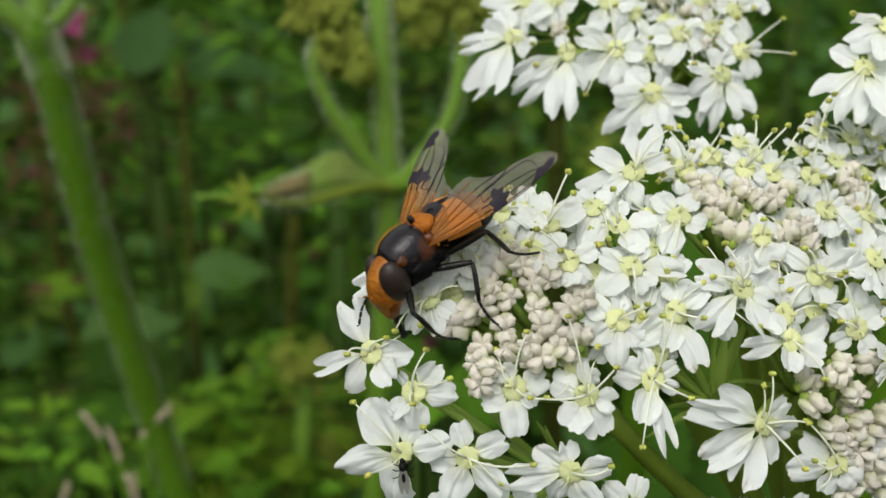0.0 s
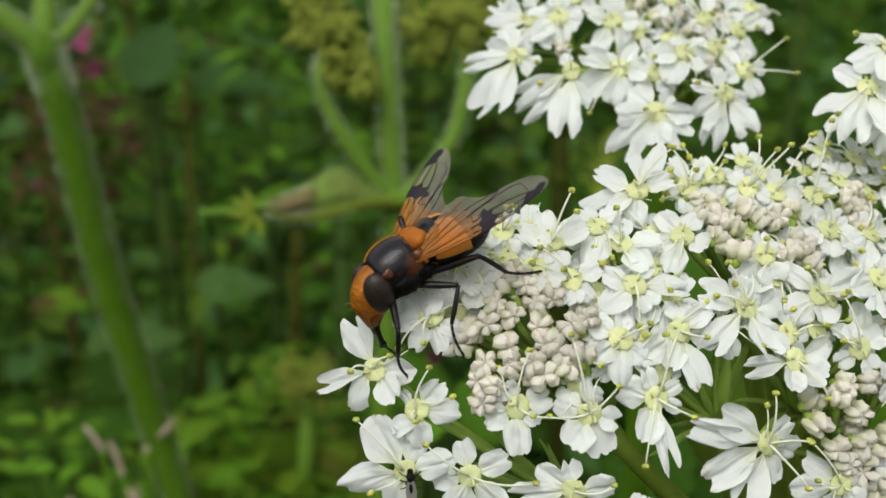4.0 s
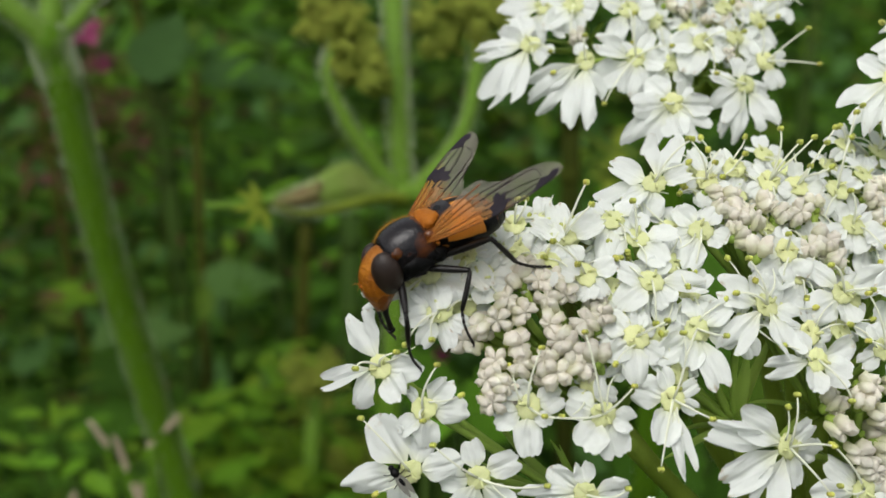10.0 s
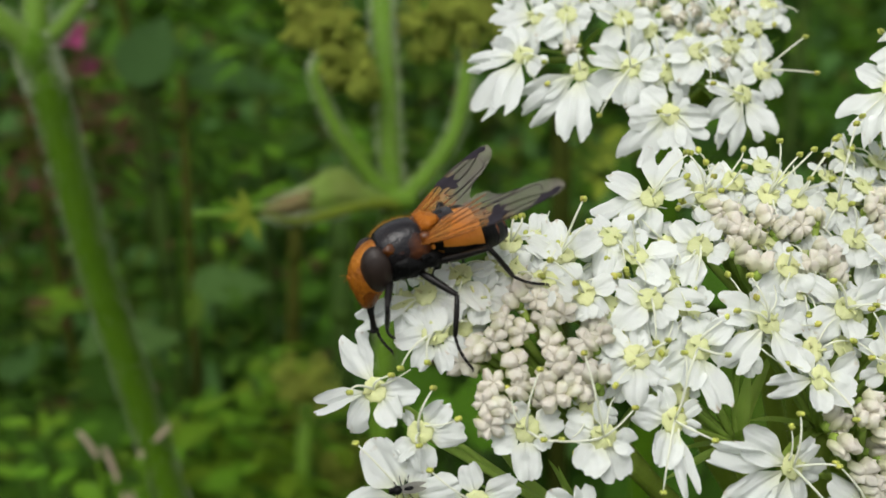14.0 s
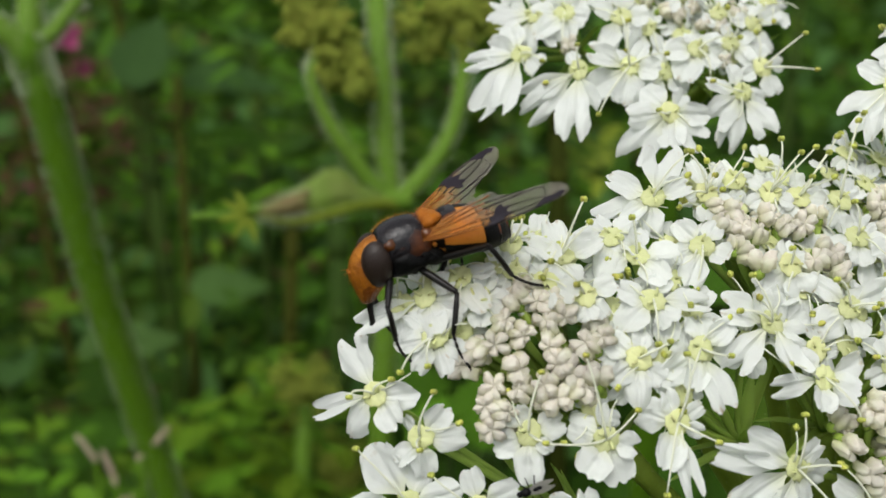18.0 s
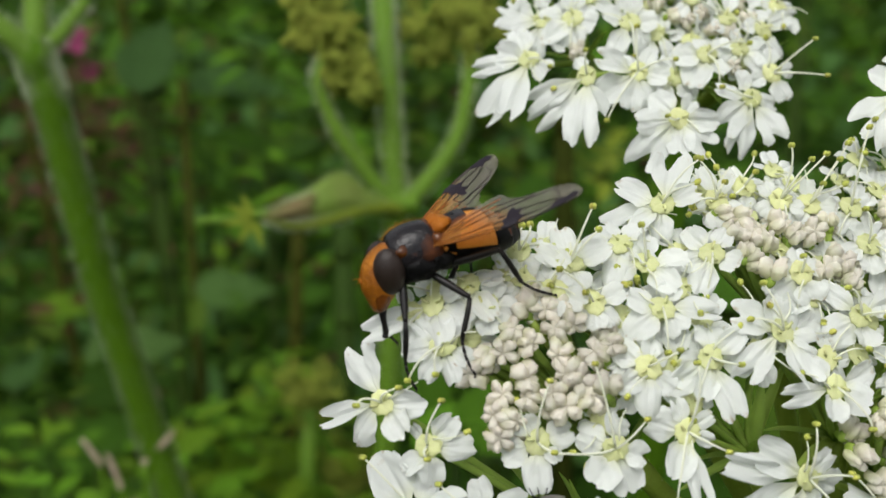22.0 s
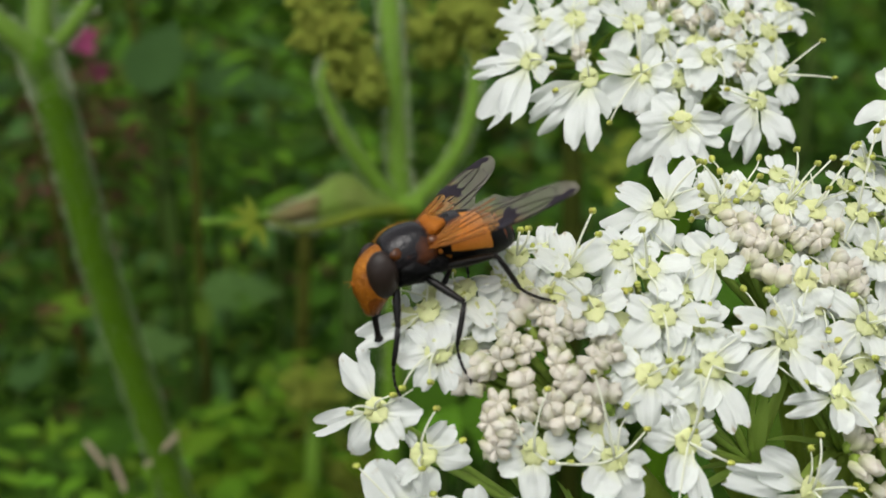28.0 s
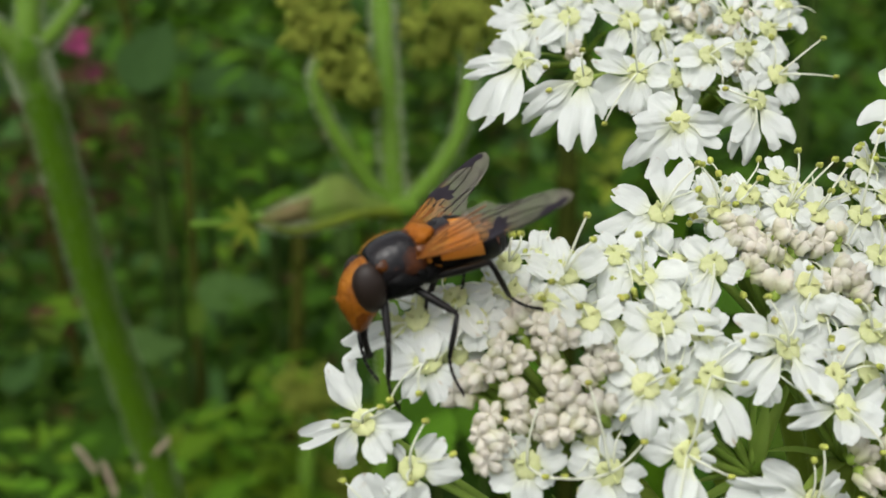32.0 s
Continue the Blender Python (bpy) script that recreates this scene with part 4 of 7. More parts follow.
near.floret(8, (43.4, 0.9, 107.7), (0.38, 0.52, -0.77), [(110, 3.8, 2.1), (-172, 3.6, 1.5), (45, 3.5, 1.9), (-106, 2.6, 1.4), (-47, 2.1, 1.4)], 3)
near.floret(1, (15.0, -4.9, 99.0), (0.02, 0.37, -0.93), [(-131, 3.2, 1.6), (-64, 2.5, 1.3), (160, 2.5, 1.3), (9, 1.9, 1.5), (88, 1.9, 1.5)], 3)
near.floret(1, (17.6, -1.9, 100.6), (0.06, 0.48, -0.88), [(-29, 2.6, 2.0), (56, 2.5, 1.6), (-82, 3.0, 1.5), (116, 1.9, 1.6), (-159, 2.3, 1.2)], 3)
near.floret(1, (11.4, -0.9, 101.0), (-0.05, 0.51, -0.86), [(105, 3.5, 2.0), (174, 2.8, 1.8), (40, 2.8, 1.5), (-95, 2.5, 1.7), (-39, 2.5, 1.4)], 3)
near.floret(1, (17.1, 6.1, 106.7), (0.03, 0.67, -0.74), [(160, 2.6, 1.8), (-107, 3.5, 1.7), (90, 3.0, 1.6), (-57, 2.4, 1.3), (34, 2.3, 1.6)], 3)
near.floret(1, (20.2, 3.2, 104.4), (0.08, 0.61, -0.79), [(67, 4.1, 2.3), (126, 3.0, 1.7), (-16, 3.2, 2.0), (-147, 2.2, 1.4), (-86, 2.5, 1.6)], 3)
near.floret(6, (32.6, -6.2, 101.3), (0.31, 0.31, -0.90), [(28, 3.2, 1.7), (97, 2.6, 1.5), (-53, 2.7, 1.5), (170, 2.1, 1.7), (-120, 2.7, 1.6)], 3)
near.floret(2, (21.2, -2.6, 100.6), (0.12, 0.45, -0.88), [(-33, 3.0, 1.8), (46, 3.0, 1.8), (-103, 3.1, 1.5), (111, 2.1, 1.2), (173, 1.8, 1.3)], 3)
near.floret(2, (26.0, -5.5, 100.1), (0.21, 0.34, -0.92), [(20, 3.5, 1.8), (89, 3.4, 1.6), (-68, 2.9, 1.8), (166, 2.7, 1.7), (-133, 2.5, 1.6)], 3)
near.floret(1, (19.8, 0.1, 102.0), (0.09, 0.54, -0.84), [(99, 3.4, 2.2), (-175, 3.3, 1.6), (39, 3.0, 1.9), (-110, 3.1, 1.8), (-51, 2.4, 1.9)], 3)
near.floret(8, (37.2, -2.9, 103.8), (0.35, 0.42, -0.84), [(80, 3.3, 1.8), (165, 3.0, 1.6), (26, 3.1, 1.4), (-125, 2.3, 1.2), (-53, 1.8, 1.5)], 3)
near.floret(7, (25.6, 5.4, 106.9), (0.14, 0.65, -0.74), [(-16, 3.5, 1.9), (60, 3.4, 1.5), (-88, 3.6, 1.8), (117, 2.5, 1.4), (-141, 2.7, 1.7)], 3)
near.floret(4, (44.1, 3.9, 109.9), (0.36, 0.59, -0.73), [(-116, 4.9, 2.0), (-47, 3.4, 1.7), (165, 2.9, 2.1), (40, 2.9, 1.9), (87, 3.4, 2.0)], 3)
near.floret(2, (21.8, -6.1, 99.2), (0.14, 0.32, -0.94), [(-5, 3.8, 2.0), (56, 3.3, 1.9), (-87, 3.1, 1.7), (126, 2.3, 1.6), (-151, 2.6, 1.6)], 3)
near.floret(1, (10.6, 2.2, 103.3), (-0.06, 0.59, -0.80), [(12, 3.1, 2.0), (80, 3.2, 1.5), (-69, 2.9, 1.5), (143, 2.1, 1.3), (-145, 1.8, 1.3)], 3)
near.floret(2, (18.0, -6.4, 98.7), (0.07, 0.31, -0.95), [(70, 3.8, 2.2), (135, 3.4, 1.7), (0, 2.6, 2.0), (-144, 2.7, 1.8), (-74, 2.6, 1.7)], 3)
near.floret(1, (14.2, -2.4, 100.2), (0.00, 0.46, -0.89), [(-105, 3.2, 1.9), (-33, 2.6, 1.9), (180, 2.7, 1.4), (36, 2.0, 1.6), (112, 2.6, 1.5)], 3)
near.floret(3, (34.7, 5.3, 108.5), (0.25, 0.63, -0.73), [(-7, 3.2, 2.3), (68, 4.5, 1.8), (-80, 3.6, 1.8), (124, 2.8, 1.9), (-148, 2.9, 1.8)], 3)
near.floret(3, (33.6, 1.9, 105.7), (0.26, 0.57, -0.78), [(175, 3.2, 2.3), (-106, 4.5, 2.1), (97, 3.8, 1.9), (-35, 2.3, 1.6), (41, 3.3, 1.6)], 3)
near.floret(6, (40.0, -6.6, 103.3), (0.41, 0.29, -0.87), [(83, 3.3, 2.2), (174, 3.0, 1.7), (27, 3.7, 2.0), (-119, 2.3, 1.6), (-41, 2.7, 1.6)], 3)
near.floret(6, (29.3, -4.5, 101.1), (0.25, 0.38, -0.89), [(37, 3.5, 2.1), (92, 3.1, 1.8), (-46, 2.4, 1.4), (168, 1.8, 1.3), (-115, 2.0, 1.6)], 3)
near.floret(8, (40.2, 2.4, 107.7), (0.33, 0.56, -0.76), [(-169, 3.6, 2.1), (-107, 4.1, 1.9), (102, 3.7, 1.4), (-49, 1.9, 1.3), (40, 2.6, 1.6)], 3)
near.floret(0, (12.1, -11.3, 97.9), (-0.03, 0.13, -0.99), [(62, 2.3, 1.6), (130, 2.3, 1.2), (-13, 2.3, 1.5), (-159, 2.0, 1.5), (-94, 1.9, 1.4)], 3)
near.floret(2, (15.6, -8.3, 98.3), (0.03, 0.23, -0.97), [(77, 2.9, 2.0), (149, 3.1, 1.9), (7, 2.7, 1.7), (-131, 2.4, 1.6), (-68, 2.1, 1.7)], 3)
near.floret(2, (19.8, -9.7, 98.4), (0.11, 0.17, -0.98), [(148, 2.8, 1.9), (-145, 3.0, 1.5), (71, 2.6, 1.7), (-60, 2.2, 1.5), (12, 1.9, 1.5)], 3)
near.floret(1, (14.5, -5.4, 99.0), (0.01, 0.35, -0.94), [(-137, 2.4, 1.8), (-76, 2.2, 1.3), (141, 2.4, 1.5), (-9, 1.7, 1.5), (71, 1.9, 1.1)], 3)
near.floret(3, (34.8, 8.4, 111.1), (0.23, 0.68, -0.70), [(-77, 3.7, 1.7), (17, 2.1, 1.3), (-123, 3.0, 1.4), (84, 2.5, 1.3), (136, 1.6, 1.3)], 3)
near.floret(7, (26.4, 9.7, 110.9), (0.13, 0.69, -0.71), [(-75, 3.7, 1.7), (21, 2.3, 1.6), (-125, 3.2, 1.2), (83, 2.3, 1.4), (154, 1.6, 1.2)], 3)
near.floret(4, (46.9, 11.4, 116.6), (0.34, 0.65, -0.68), [(44, 3.5, 1.5), (103, 2.7, 1.3), (-41, 2.2, 1.4), (-160, 2.3, 1.1), (-112, 2.9, 1.5)], 3)
near.floret(7, (28.3, 9.1, 110.6), (0.15, 0.69, -0.71), [(-41, 2.9, 1.7), (54, 3.8, 1.3), (-108, 3.6, 1.5), (106, 2.5, 1.6), (177, 2.0, 1.6)], 3)
near.floret(4, (38.5, 10.3, 113.6), (0.26, 0.67, -0.69), [(-131, 2.8, 1.3), (-79, 2.7, 1.2), (135, 2.4, 1.5), (-0, 1.7, 1.1), (73, 2.5, 1.0)], 3)
near.floret(7, (24.2, 7.3, 108.3), (0.11, 0.69, -0.72), [(94, 3.3, 1.2), (176, 2.0, 1.2), (38, 2.5, 1.0), (-112, 1.8, 1.1), (-58, 1.6, 1.0)], 3)
near.floret(4, (43.8, 11.1, 115.6), (0.31, 0.66, -0.68), [(86, 3.6, 1.7), (162, 2.2, 1.4), (39, 3.1, 1.5), (-121, 2.1, 1.3), (-70, 2.0, 1.3)], 3)
near.floret(4, (44.6, 8.2, 113.2), (0.33, 0.66, -0.68), [(73, 3.3, 1.6), (133, 2.3, 1.4), (0, 2.1, 1.2), (-133, 2.0, 1.1), (-88, 1.9, 1.1)], 3)
near.floret(4, (40.0, 8.1, 111.9), (0.28, 0.67, -0.69), [(-138, 3.8, 1.5), (-82, 3.4, 1.5), (134, 2.7, 1.5), (7, 1.9, 1.2), (71, 2.9, 1.2)], 3)
near.floret(3, (33.2, 10.0, 112.3), (0.21, 0.68, -0.70), [(-111, 3.0, 1.3), (-68, 2.8, 1.3), (152, 1.9, 1.4), (31, 2.1, 1.0), (90, 2.0, 1.2)], 3)
near.floret(3, (31.2, 6.9, 109.0), (0.20, 0.67, -0.71), [(-140, 3.3, 1.5), (-79, 2.8, 1.2), (131, 2.3, 1.2), (-6, 1.9, 1.5), (71, 2.2, 1.4)], 3)
near.floret(7, (31.7, 11.4, 113.4), (0.19, 0.68, -0.71), [(91, 2.9, 1.6), (152, 2.0, 1.0), (31, 2.4, 1.4), (-120, 1.9, 1.0), (-69, 2.3, 1.0)], 3)
near.floret(7, (23.4, 9.3, 110.1), (0.10, 0.69, -0.72), [(-2, 2.5, 1.4), (78, 3.3, 1.5), (-79, 2.8, 1.4), (144, 1.9, 1.3), (-124, 2.0, 1.2)], 3)
near.floret(7, (27.5, 6.9, 108.3), (0.15, 0.68, -0.72), [(78, 3.2, 1.6), (143, 2.2, 1.2), (17, 2.3, 1.1), (-137, 1.7, 1.0), (-69, 1.8, 1.1)], 3)
near.floret(4, (47.9, 9.5, 115.2), (0.35, 0.65, -0.67), [(-171, 3.0, 1.3), (-107, 3.1, 1.2), (98, 3.2, 1.4), (-56, 2.1, 1.2), (46, 2.4, 1.1)], 3)
near.floret(7, (30.4, 9.1, 110.9), (0.18, 0.68, -0.71), [(-21, 2.4, 1.4), (56, 3.2, 1.3), (-87, 2.7, 1.3), (113, 2.4, 1.3), (-143, 2.0, 1.1)], 3)

# ---- the umbel behind it ----
upper = Umbel("white hogweed umbel with large cleft outer petals", (34.8, 27.5, 172.0), (0.075, 0.30, 0.0), "hogweed umbels", 12, [(9.9, 27.3, 128.2), (20.4, 26.8, 125.8), (27.3, 23.1, 123.8), (34.0, 25.6, 126.4), (23.2, 34.6, 130.2), (34.8, 35.8, 132.0)])
upper.floret(0, (8.2, 24.9, 125.2), (-0.34, 0.25, -0.91), [(-179, 6.5, 2.1), (153, 4.1, 2.9), (-129, 8.6, 3.2), (-106, 7.8, 2.9), (-42, 2.8, 2.7), (114, 4.1, 2.7)], 2, [(2.3, -1.0)])
upper.floret(1, (14.3, 22.6, 122.3), (-0.18, 0.21, -0.96), [(-160, 7.2, 2.6), (-144, 7.9, 2.9), (-99, 8.1, 3.5), (-76, 4.8, 2.7), (110, 3.2, 1.6)], 2, [(-0.3, 2.5)])
upper.floret(1, (19.8, 22.9, 122.0), (-0.04, 0.23, -0.97), [(163, 4.9, 2.3), (117, 2.8, 1.7), (55, 3.0, 1.7), (-17, 3.3, 2.5), (-101, 4.2, 2.6), (-79, 3.9, 2.1), (-152, 5.4, 3.2)], 2, [(-3.6, -5.4), (3.8, 1.1), (-0.3, 4.7)])
upper.floret(2, (23.3, 17.3, 118.1), (0.08, 0.08, -0.99), [(142, 3.5, 2.8), (48, 2.8, 2.4), (-172, 4.5, 2.8), (-131, 6.5, 3.4), (-91, 3.9, 2.9), (-47, 4.7, 3.1), (-9, 4.0, 2.3)], 2, [(-1.4, 0.1)])
upper.floret(0, (13.4, 30.0, 127.2), (-0.18, 0.19, -0.97), [(-179, 3.9, 2.8), (-138, 4.5, 2.4), (-88, 3.4, 2.7), (-19, 2.6, 2.7), (87, 3.2, 2.7)], 2, [(-0.5, -4.7)])
upper.floret(1, (19.6, 29.2, 125.9), (-0.09, 0.18, -0.98), [(-126, 4.2, 2.7), (-55, 3.0, 2.1), (2, 2.9, 2.4), (157, 3.1, 2.3), (89, 3.4, 2.4)], 2, [(0.3, -4.1)])
upper.floret(2, (27.6, 25.0, 123.5), (0.16, 0.28, -0.95), [(-167, 3.8, 2.6), (123, 2.3, 2.0), (-114, 4.3, 3.3), (26, 3.1, 2.4), (-43, 2.9, 2.2)], 2, [(4.3, 1.0), (1.0, -3.6)])
upper.floret(2, (31.7, 19.8, 120.7), (0.29, 0.12, -0.95), [(168, 4.3, 2.1), (-135, 5.2, 3.2), (-105, 6.3, 2.9), (-60, 5.4, 2.9), (-1, 3.5, 2.2), (112, 3.2, 2.1)], 2, [(-3.5, 1.0)])
upper.floret(3, (34.7, 22.9, 123.4), (0.13, 0.07, -0.99), [(-62, 3.2, 2.2), (-155, 2.3, 1.7), (113, 2.5, 2.4), (16, 2.8, 1.7)], 2, [(4.3, 3.5), (5.6, -0.5)])
upper.floret(0, (9.9, 30.0, 128.0), (-0.28, 0.40, -0.87), [(-166, 4.9, 2.7), (-110, 4.7, 2.7), (144, 5.3, 2.7), (14, 4.1, 2.6), (-54, 4.7, 2.7)], 3)
upper.floret(3, (30.6, 29.6, 126.3), (0.21, 0.41, -0.89), [(79, 3.8, 1.8), (156, 3.0, 1.6), (14, 3.7, 2.2), (-132, 2.4, 1.8), (-72, 2.6, 1.5)], 4)
upper.floret(3, (31.4, 25.8, 124.3), (0.25, 0.29, -0.92), [(-50, 3.7, 2.1), (12, 3.3, 2.1), (-131, 3.1, 1.9), (92, 2.4, 1.7), (168, 2.3, 1.8)], 4)
upper.floret(4, (26.8, 32.2, 127.2), (0.11, 0.48, -0.87), [(90, 3.8, 1.9), (172, 3.2, 1.9), (31, 3.5, 1.9), (-125, 2.9, 1.6), (-57, 2.8, 1.8)], 4)
upper.floret(4, (15.4, 32.7, 128.2), (-0.16, 0.49, -0.86), [(110, 4.0, 2.3), (-166, 2.9, 2.2), (42, 3.0, 1.6), (-96, 2.9, 1.9), (-37, 2.8, 1.5)], 4)
upper.floret(0, (9.1, 34.1, 130.6), (-0.29, 0.49, -0.82), [(151, 4.0, 2.1), (-138, 3.6, 1.7), (92, 3.7, 2.0), (-59, 3.0, 2.0), (17, 2.3, 1.7)], 4)
upper.floret(4, (21.5, 34.1, 128.3), (-0.02, 0.53, -0.85), [(96, 3.9, 2.1), (157, 3.8, 1.7), (24, 3.6, 2.1), (-131, 3.0, 1.6), (-53, 2.8, 1.7)], 4)
upper.floret(3, (34.6, 28.3, 126.4), (0.30, 0.35, -0.88), [(32, 4.3, 2.0), (96, 3.4, 2.0), (-48, 3.5, 1.7), (170, 2.1, 1.9), (-117, 3.0, 1.4)], 4)
upper.floret(5, (37.0, 31.5, 128.8), (0.33, 0.43, -0.84), [(30, 4.2, 1.9), (87, 4.2, 2.1), (-55, 3.6, 2.0), (170, 2.6, 1.6), (-123, 2.5, 1.8)], 4)
upper.floret(5, (34.7, 33.7, 129.3), (0.27, 0.49, -0.83), [(49, 4.8, 2.2), (110, 3.4, 2.1), (-31, 3.4, 2.1), (-168, 2.7, 1.5), (-106, 3.2, 1.5)], 4)
upper.floret(5, (28.7, 36.6, 129.9), (0.13, 0.57, -0.81), [(83, 4.0, 2.4), (155, 3.3, 1.9), (32, 3.6, 1.9), (-127, 3.1, 1.9), (-55, 3.0, 1.8)], 4)
upper.floret(4, (17.7, 37.5, 130.5), (-0.10, 0.59, -0.80), [(109, 5.1, 2.3), (168, 3.7, 2.3), (36, 3.0, 1.8), (-110, 2.8, 1.5), (-47, 2.4, 1.7)], 4)
upper.bud(4, (24.7, 30.2, 126.9), (0.07, 0.43, -0.90), 2.0)
upper.bud(4, (26.2, 29.3, 126.4), (0.11, 0.40, -0.91), 2.0)
upper.bud(4, (28.1, 30.5, 127.3), (0.15, 0.43, -0.89), 2.0)
upper.bud(2, (28.8, 28.2, 126.0), (0.17, 0.37, -0.91), 2.0)
upper.bud(3, (30.5, 27.9, 126.1), (0.21, 0.35, -0.91), 2.0)
upper.bud(3, (33.0, 29.9, 127.7), (0.25, 0.40, -0.88), 2.0)
upper.bud(4, (24.9, 32.8, 128.3), (0.06, 0.49, -0.87), 2.0)
upper.bud(5, (32.6, 32.2, 128.9), (0.23, 0.46, -0.86), 2.0)
upper.bud(4, (22.8, 31.6, 127.6), (0.02, 0.47, -0.88), 2.0)
upper.bud(0, (13.7, 26.0, 125.5), (-0.20, 0.29, -0.93), 2.0)
upper.bud(3, (30.6, 23.7, 123.8), (0.24, 0.22, -0.95), 2.0)
upper.floret(4, (22.9, 31.9, 129.0), (0.01, 0.47, -0.88), [(-148, 4.2, 2.3), (-83, 4.3, 2.3), (140, 3.3, 2.0), (-5, 2.5, 1.6), (70, 3.1, 2.0)], 3)
upper.floret(0, (13.7, 36.6, 132.8), (-0.19, 0.55, -0.81), [(-84, 5.5, 2.9), (-19, 4.5, 2.5), (-167, 4.0, 2.4), (64, 3.4, 2.0), (116, 3.4, 1.9)], 3)
upper.floret(4, (18.1, 34.1, 130.6), (-0.10, 0.51, -0.85), [(42, 4.4, 2.2), (106, 4.5, 2.0), (-49, 4.1, 2.0), (170, 2.6, 1.6), (-111, 2.9, 1.7)], 3)
upper.floret(2, (23.9, 22.6, 123.6), (0.07, 0.18, -0.98), [(-124, 3.8, 2.6), (-38, 3.1, 2.3), (165, 3.0, 1.7), (21, 2.6, 1.9), (100, 2.8, 1.7)], 3)
upper.floret(5, (35.9, 34.9, 132.1), (0.28, 0.50, -0.82), [(58, 4.3, 2.1), (109, 3.3, 1.8), (-16, 2.8, 1.7), (-156, 2.3, 1.7), (-103, 3.0, 1.7)], 3)
upper.floret(3, (32.3, 24.8, 125.9), (0.26, 0.24, -0.93), [(79, 4.2, 1.9), (154, 2.9, 2.0), (13, 2.9, 2.1), (-136, 2.7, 1.7), (-54, 2.1, 1.5)], 3)
upper.floret(2, (26.6, 27.1, 126.4), (0.12, 0.33, -0.94), [(11, 3.1, 1.9), (76, 3.2, 1.6), (-73, 3.2, 1.5), (138, 2.4, 1.8), (-148, 2.0, 1.6)], 3)
upper.floret(4, (23.5, 36.7, 131.7), (0.01, 0.57, -0.82), [(-70, 4.7, 2.0), (12, 3.1, 1.9), (-125, 3.9, 2.3), (88, 3.3, 2.0), (143, 2.7, 1.7)], 3)
upper.floret(4, (27.1, 31.4, 128.9), (0.11, 0.45, -0.89), [(-54, 3.1, 2.3), (20, 3.3, 2.0), (-116, 3.2, 2.0), (97, 2.2, 1.7), (167, 2.2, 1.5)], 3)
upper.floret(1, (22.7, 28.2, 126.9), (0.02, 0.37, -0.93), [(-122, 3.9, 2.6), (-50, 3.2, 2.1), (168, 3.5, 2.0), (24, 2.2, 2.0), (100, 2.5, 1.8)], 3)
upper.floret(5, (29.8, 36.5, 131.9), (0.15, 0.56, -0.82), [(-158, 4.1, 2.7), (-90, 3.9, 2.0), (119, 3.4, 2.4), (-33, 2.7, 1.7), (56, 2.7, 1.7)], 3)
upper.floret(0, (9.7, 37.1, 134.2), (-0.27, 0.54, -0.79), [(-9, 4.0, 2.0), (65, 3.0, 1.6), (-86, 4.4, 1.8), (124, 2.6, 1.5), (-145, 2.6, 1.9)], 3)

# ---- the umbel at the edge ----
side = Umbel("white hogweed umbel half out of view", (68.2, 8.8, 150.0), (0.14, 0.27, 0.0), "hogweed umbels", 13, [(47.0, 21.9, 114.0), (51.8, 18.8, 114.0)])
side.floret(0, (44.4, 19.1, 112.0), (0.00, 0.45, -0.89), [(-145, 6.2, 3.1), (-113, 7.1, 3.0), (-77, 6.9, 3.1), (-33, 4.3, 2.6), (147, 3.7, 2.4), (33, 3.7, 2.4)], 2, [(-3.6, -3.0)])
side.floret(0, (47.0, 23.5, 112.0), (0.00, 0.45, -0.89), [(-158, 4.6, 2.9), (-108, 4.6, 2.4), (147, 3.7, 2.4), (22, 3.6, 2.4), (-53, 3.8, 2.4)], 3)
side.floret(1, (47.9, 17.3, 112.0), (0.00, 0.45, -0.89), [(-158, 5.4, 2.9), (-127, 6.1, 2.7), (-90, 5.3, 2.6), (22, 3.6, 2.4), (99, 3.3, 2.4)], 2)
side.floret(1, (51.5, 20.9, 112.0), (0.00, 0.45, -0.89), [(7, 4.4, 2.2), (68, 3.6, 1.8), (-79, 4.2, 2.1), (132, 2.7, 2.1), (-135, 3.0, 2.0)], 3)


# ---- the hoverfly ----
ORANGE = mat("orange_cuticle", (0.46, 0.165, 0.012), (0.26, 0.068, 0.006), rough=0.45, size=500, mix=1.2, bump=0.6, spec=0.2)
FACE = mat("orange_face", (0.45, 0.165, 0.010), (0.12, 0.030, 0.004), rough=0.4, size=420, mix=1.3, bump=0.5, spec=0.25)
BLACK = mat("black_cuticle", (0.004, 0.004, 0.004), (0.002, 0.002, 0.002), rough=0.5, size=900, bump=0.3, spec=0.14)
DUSKY = mat("blackish_thorax", (0.004, 0.005, 0.008), (0.010, 0.006, 0.005), rough=0.27, size=520, mix=0.7, bump=0.3, spec=0.42)
EYE_BROWN = mat("dark_brown_compound_eye", (0.026, 0.016, 0.012), (0.012, 0.008, 0.006), rough=0.42, size=900, bump=0.4, spec=0.35)
YELLOW = mat("yellow_orange_band", (0.58, 0.25, 0.040), (0.42, 0.14, 0.018), rough=0.4, size=500, bump=0.2, spec=0.3)
RUSTSIDE = mat("rust_brown_cuticle", (0.21, 0.062, 0.009), (0.035, 0.012, 0.004), rough=0.25, size=420, mix=1.2, bump=0.2, spec=0.4)
FRINGE = mat("dull_yellow_fringe", (0.30, 0.17, 0.02), (0.20, 0.09, 0.012), rough=0.6, size=900, bump=0.3, spec=0.15)
LEG = mat("black_leg", (0.004, 0.004, 0.004), (0.008, 0.005, 0.003), rough=0.4, size=1500, bump=0.3, spec=0.3)


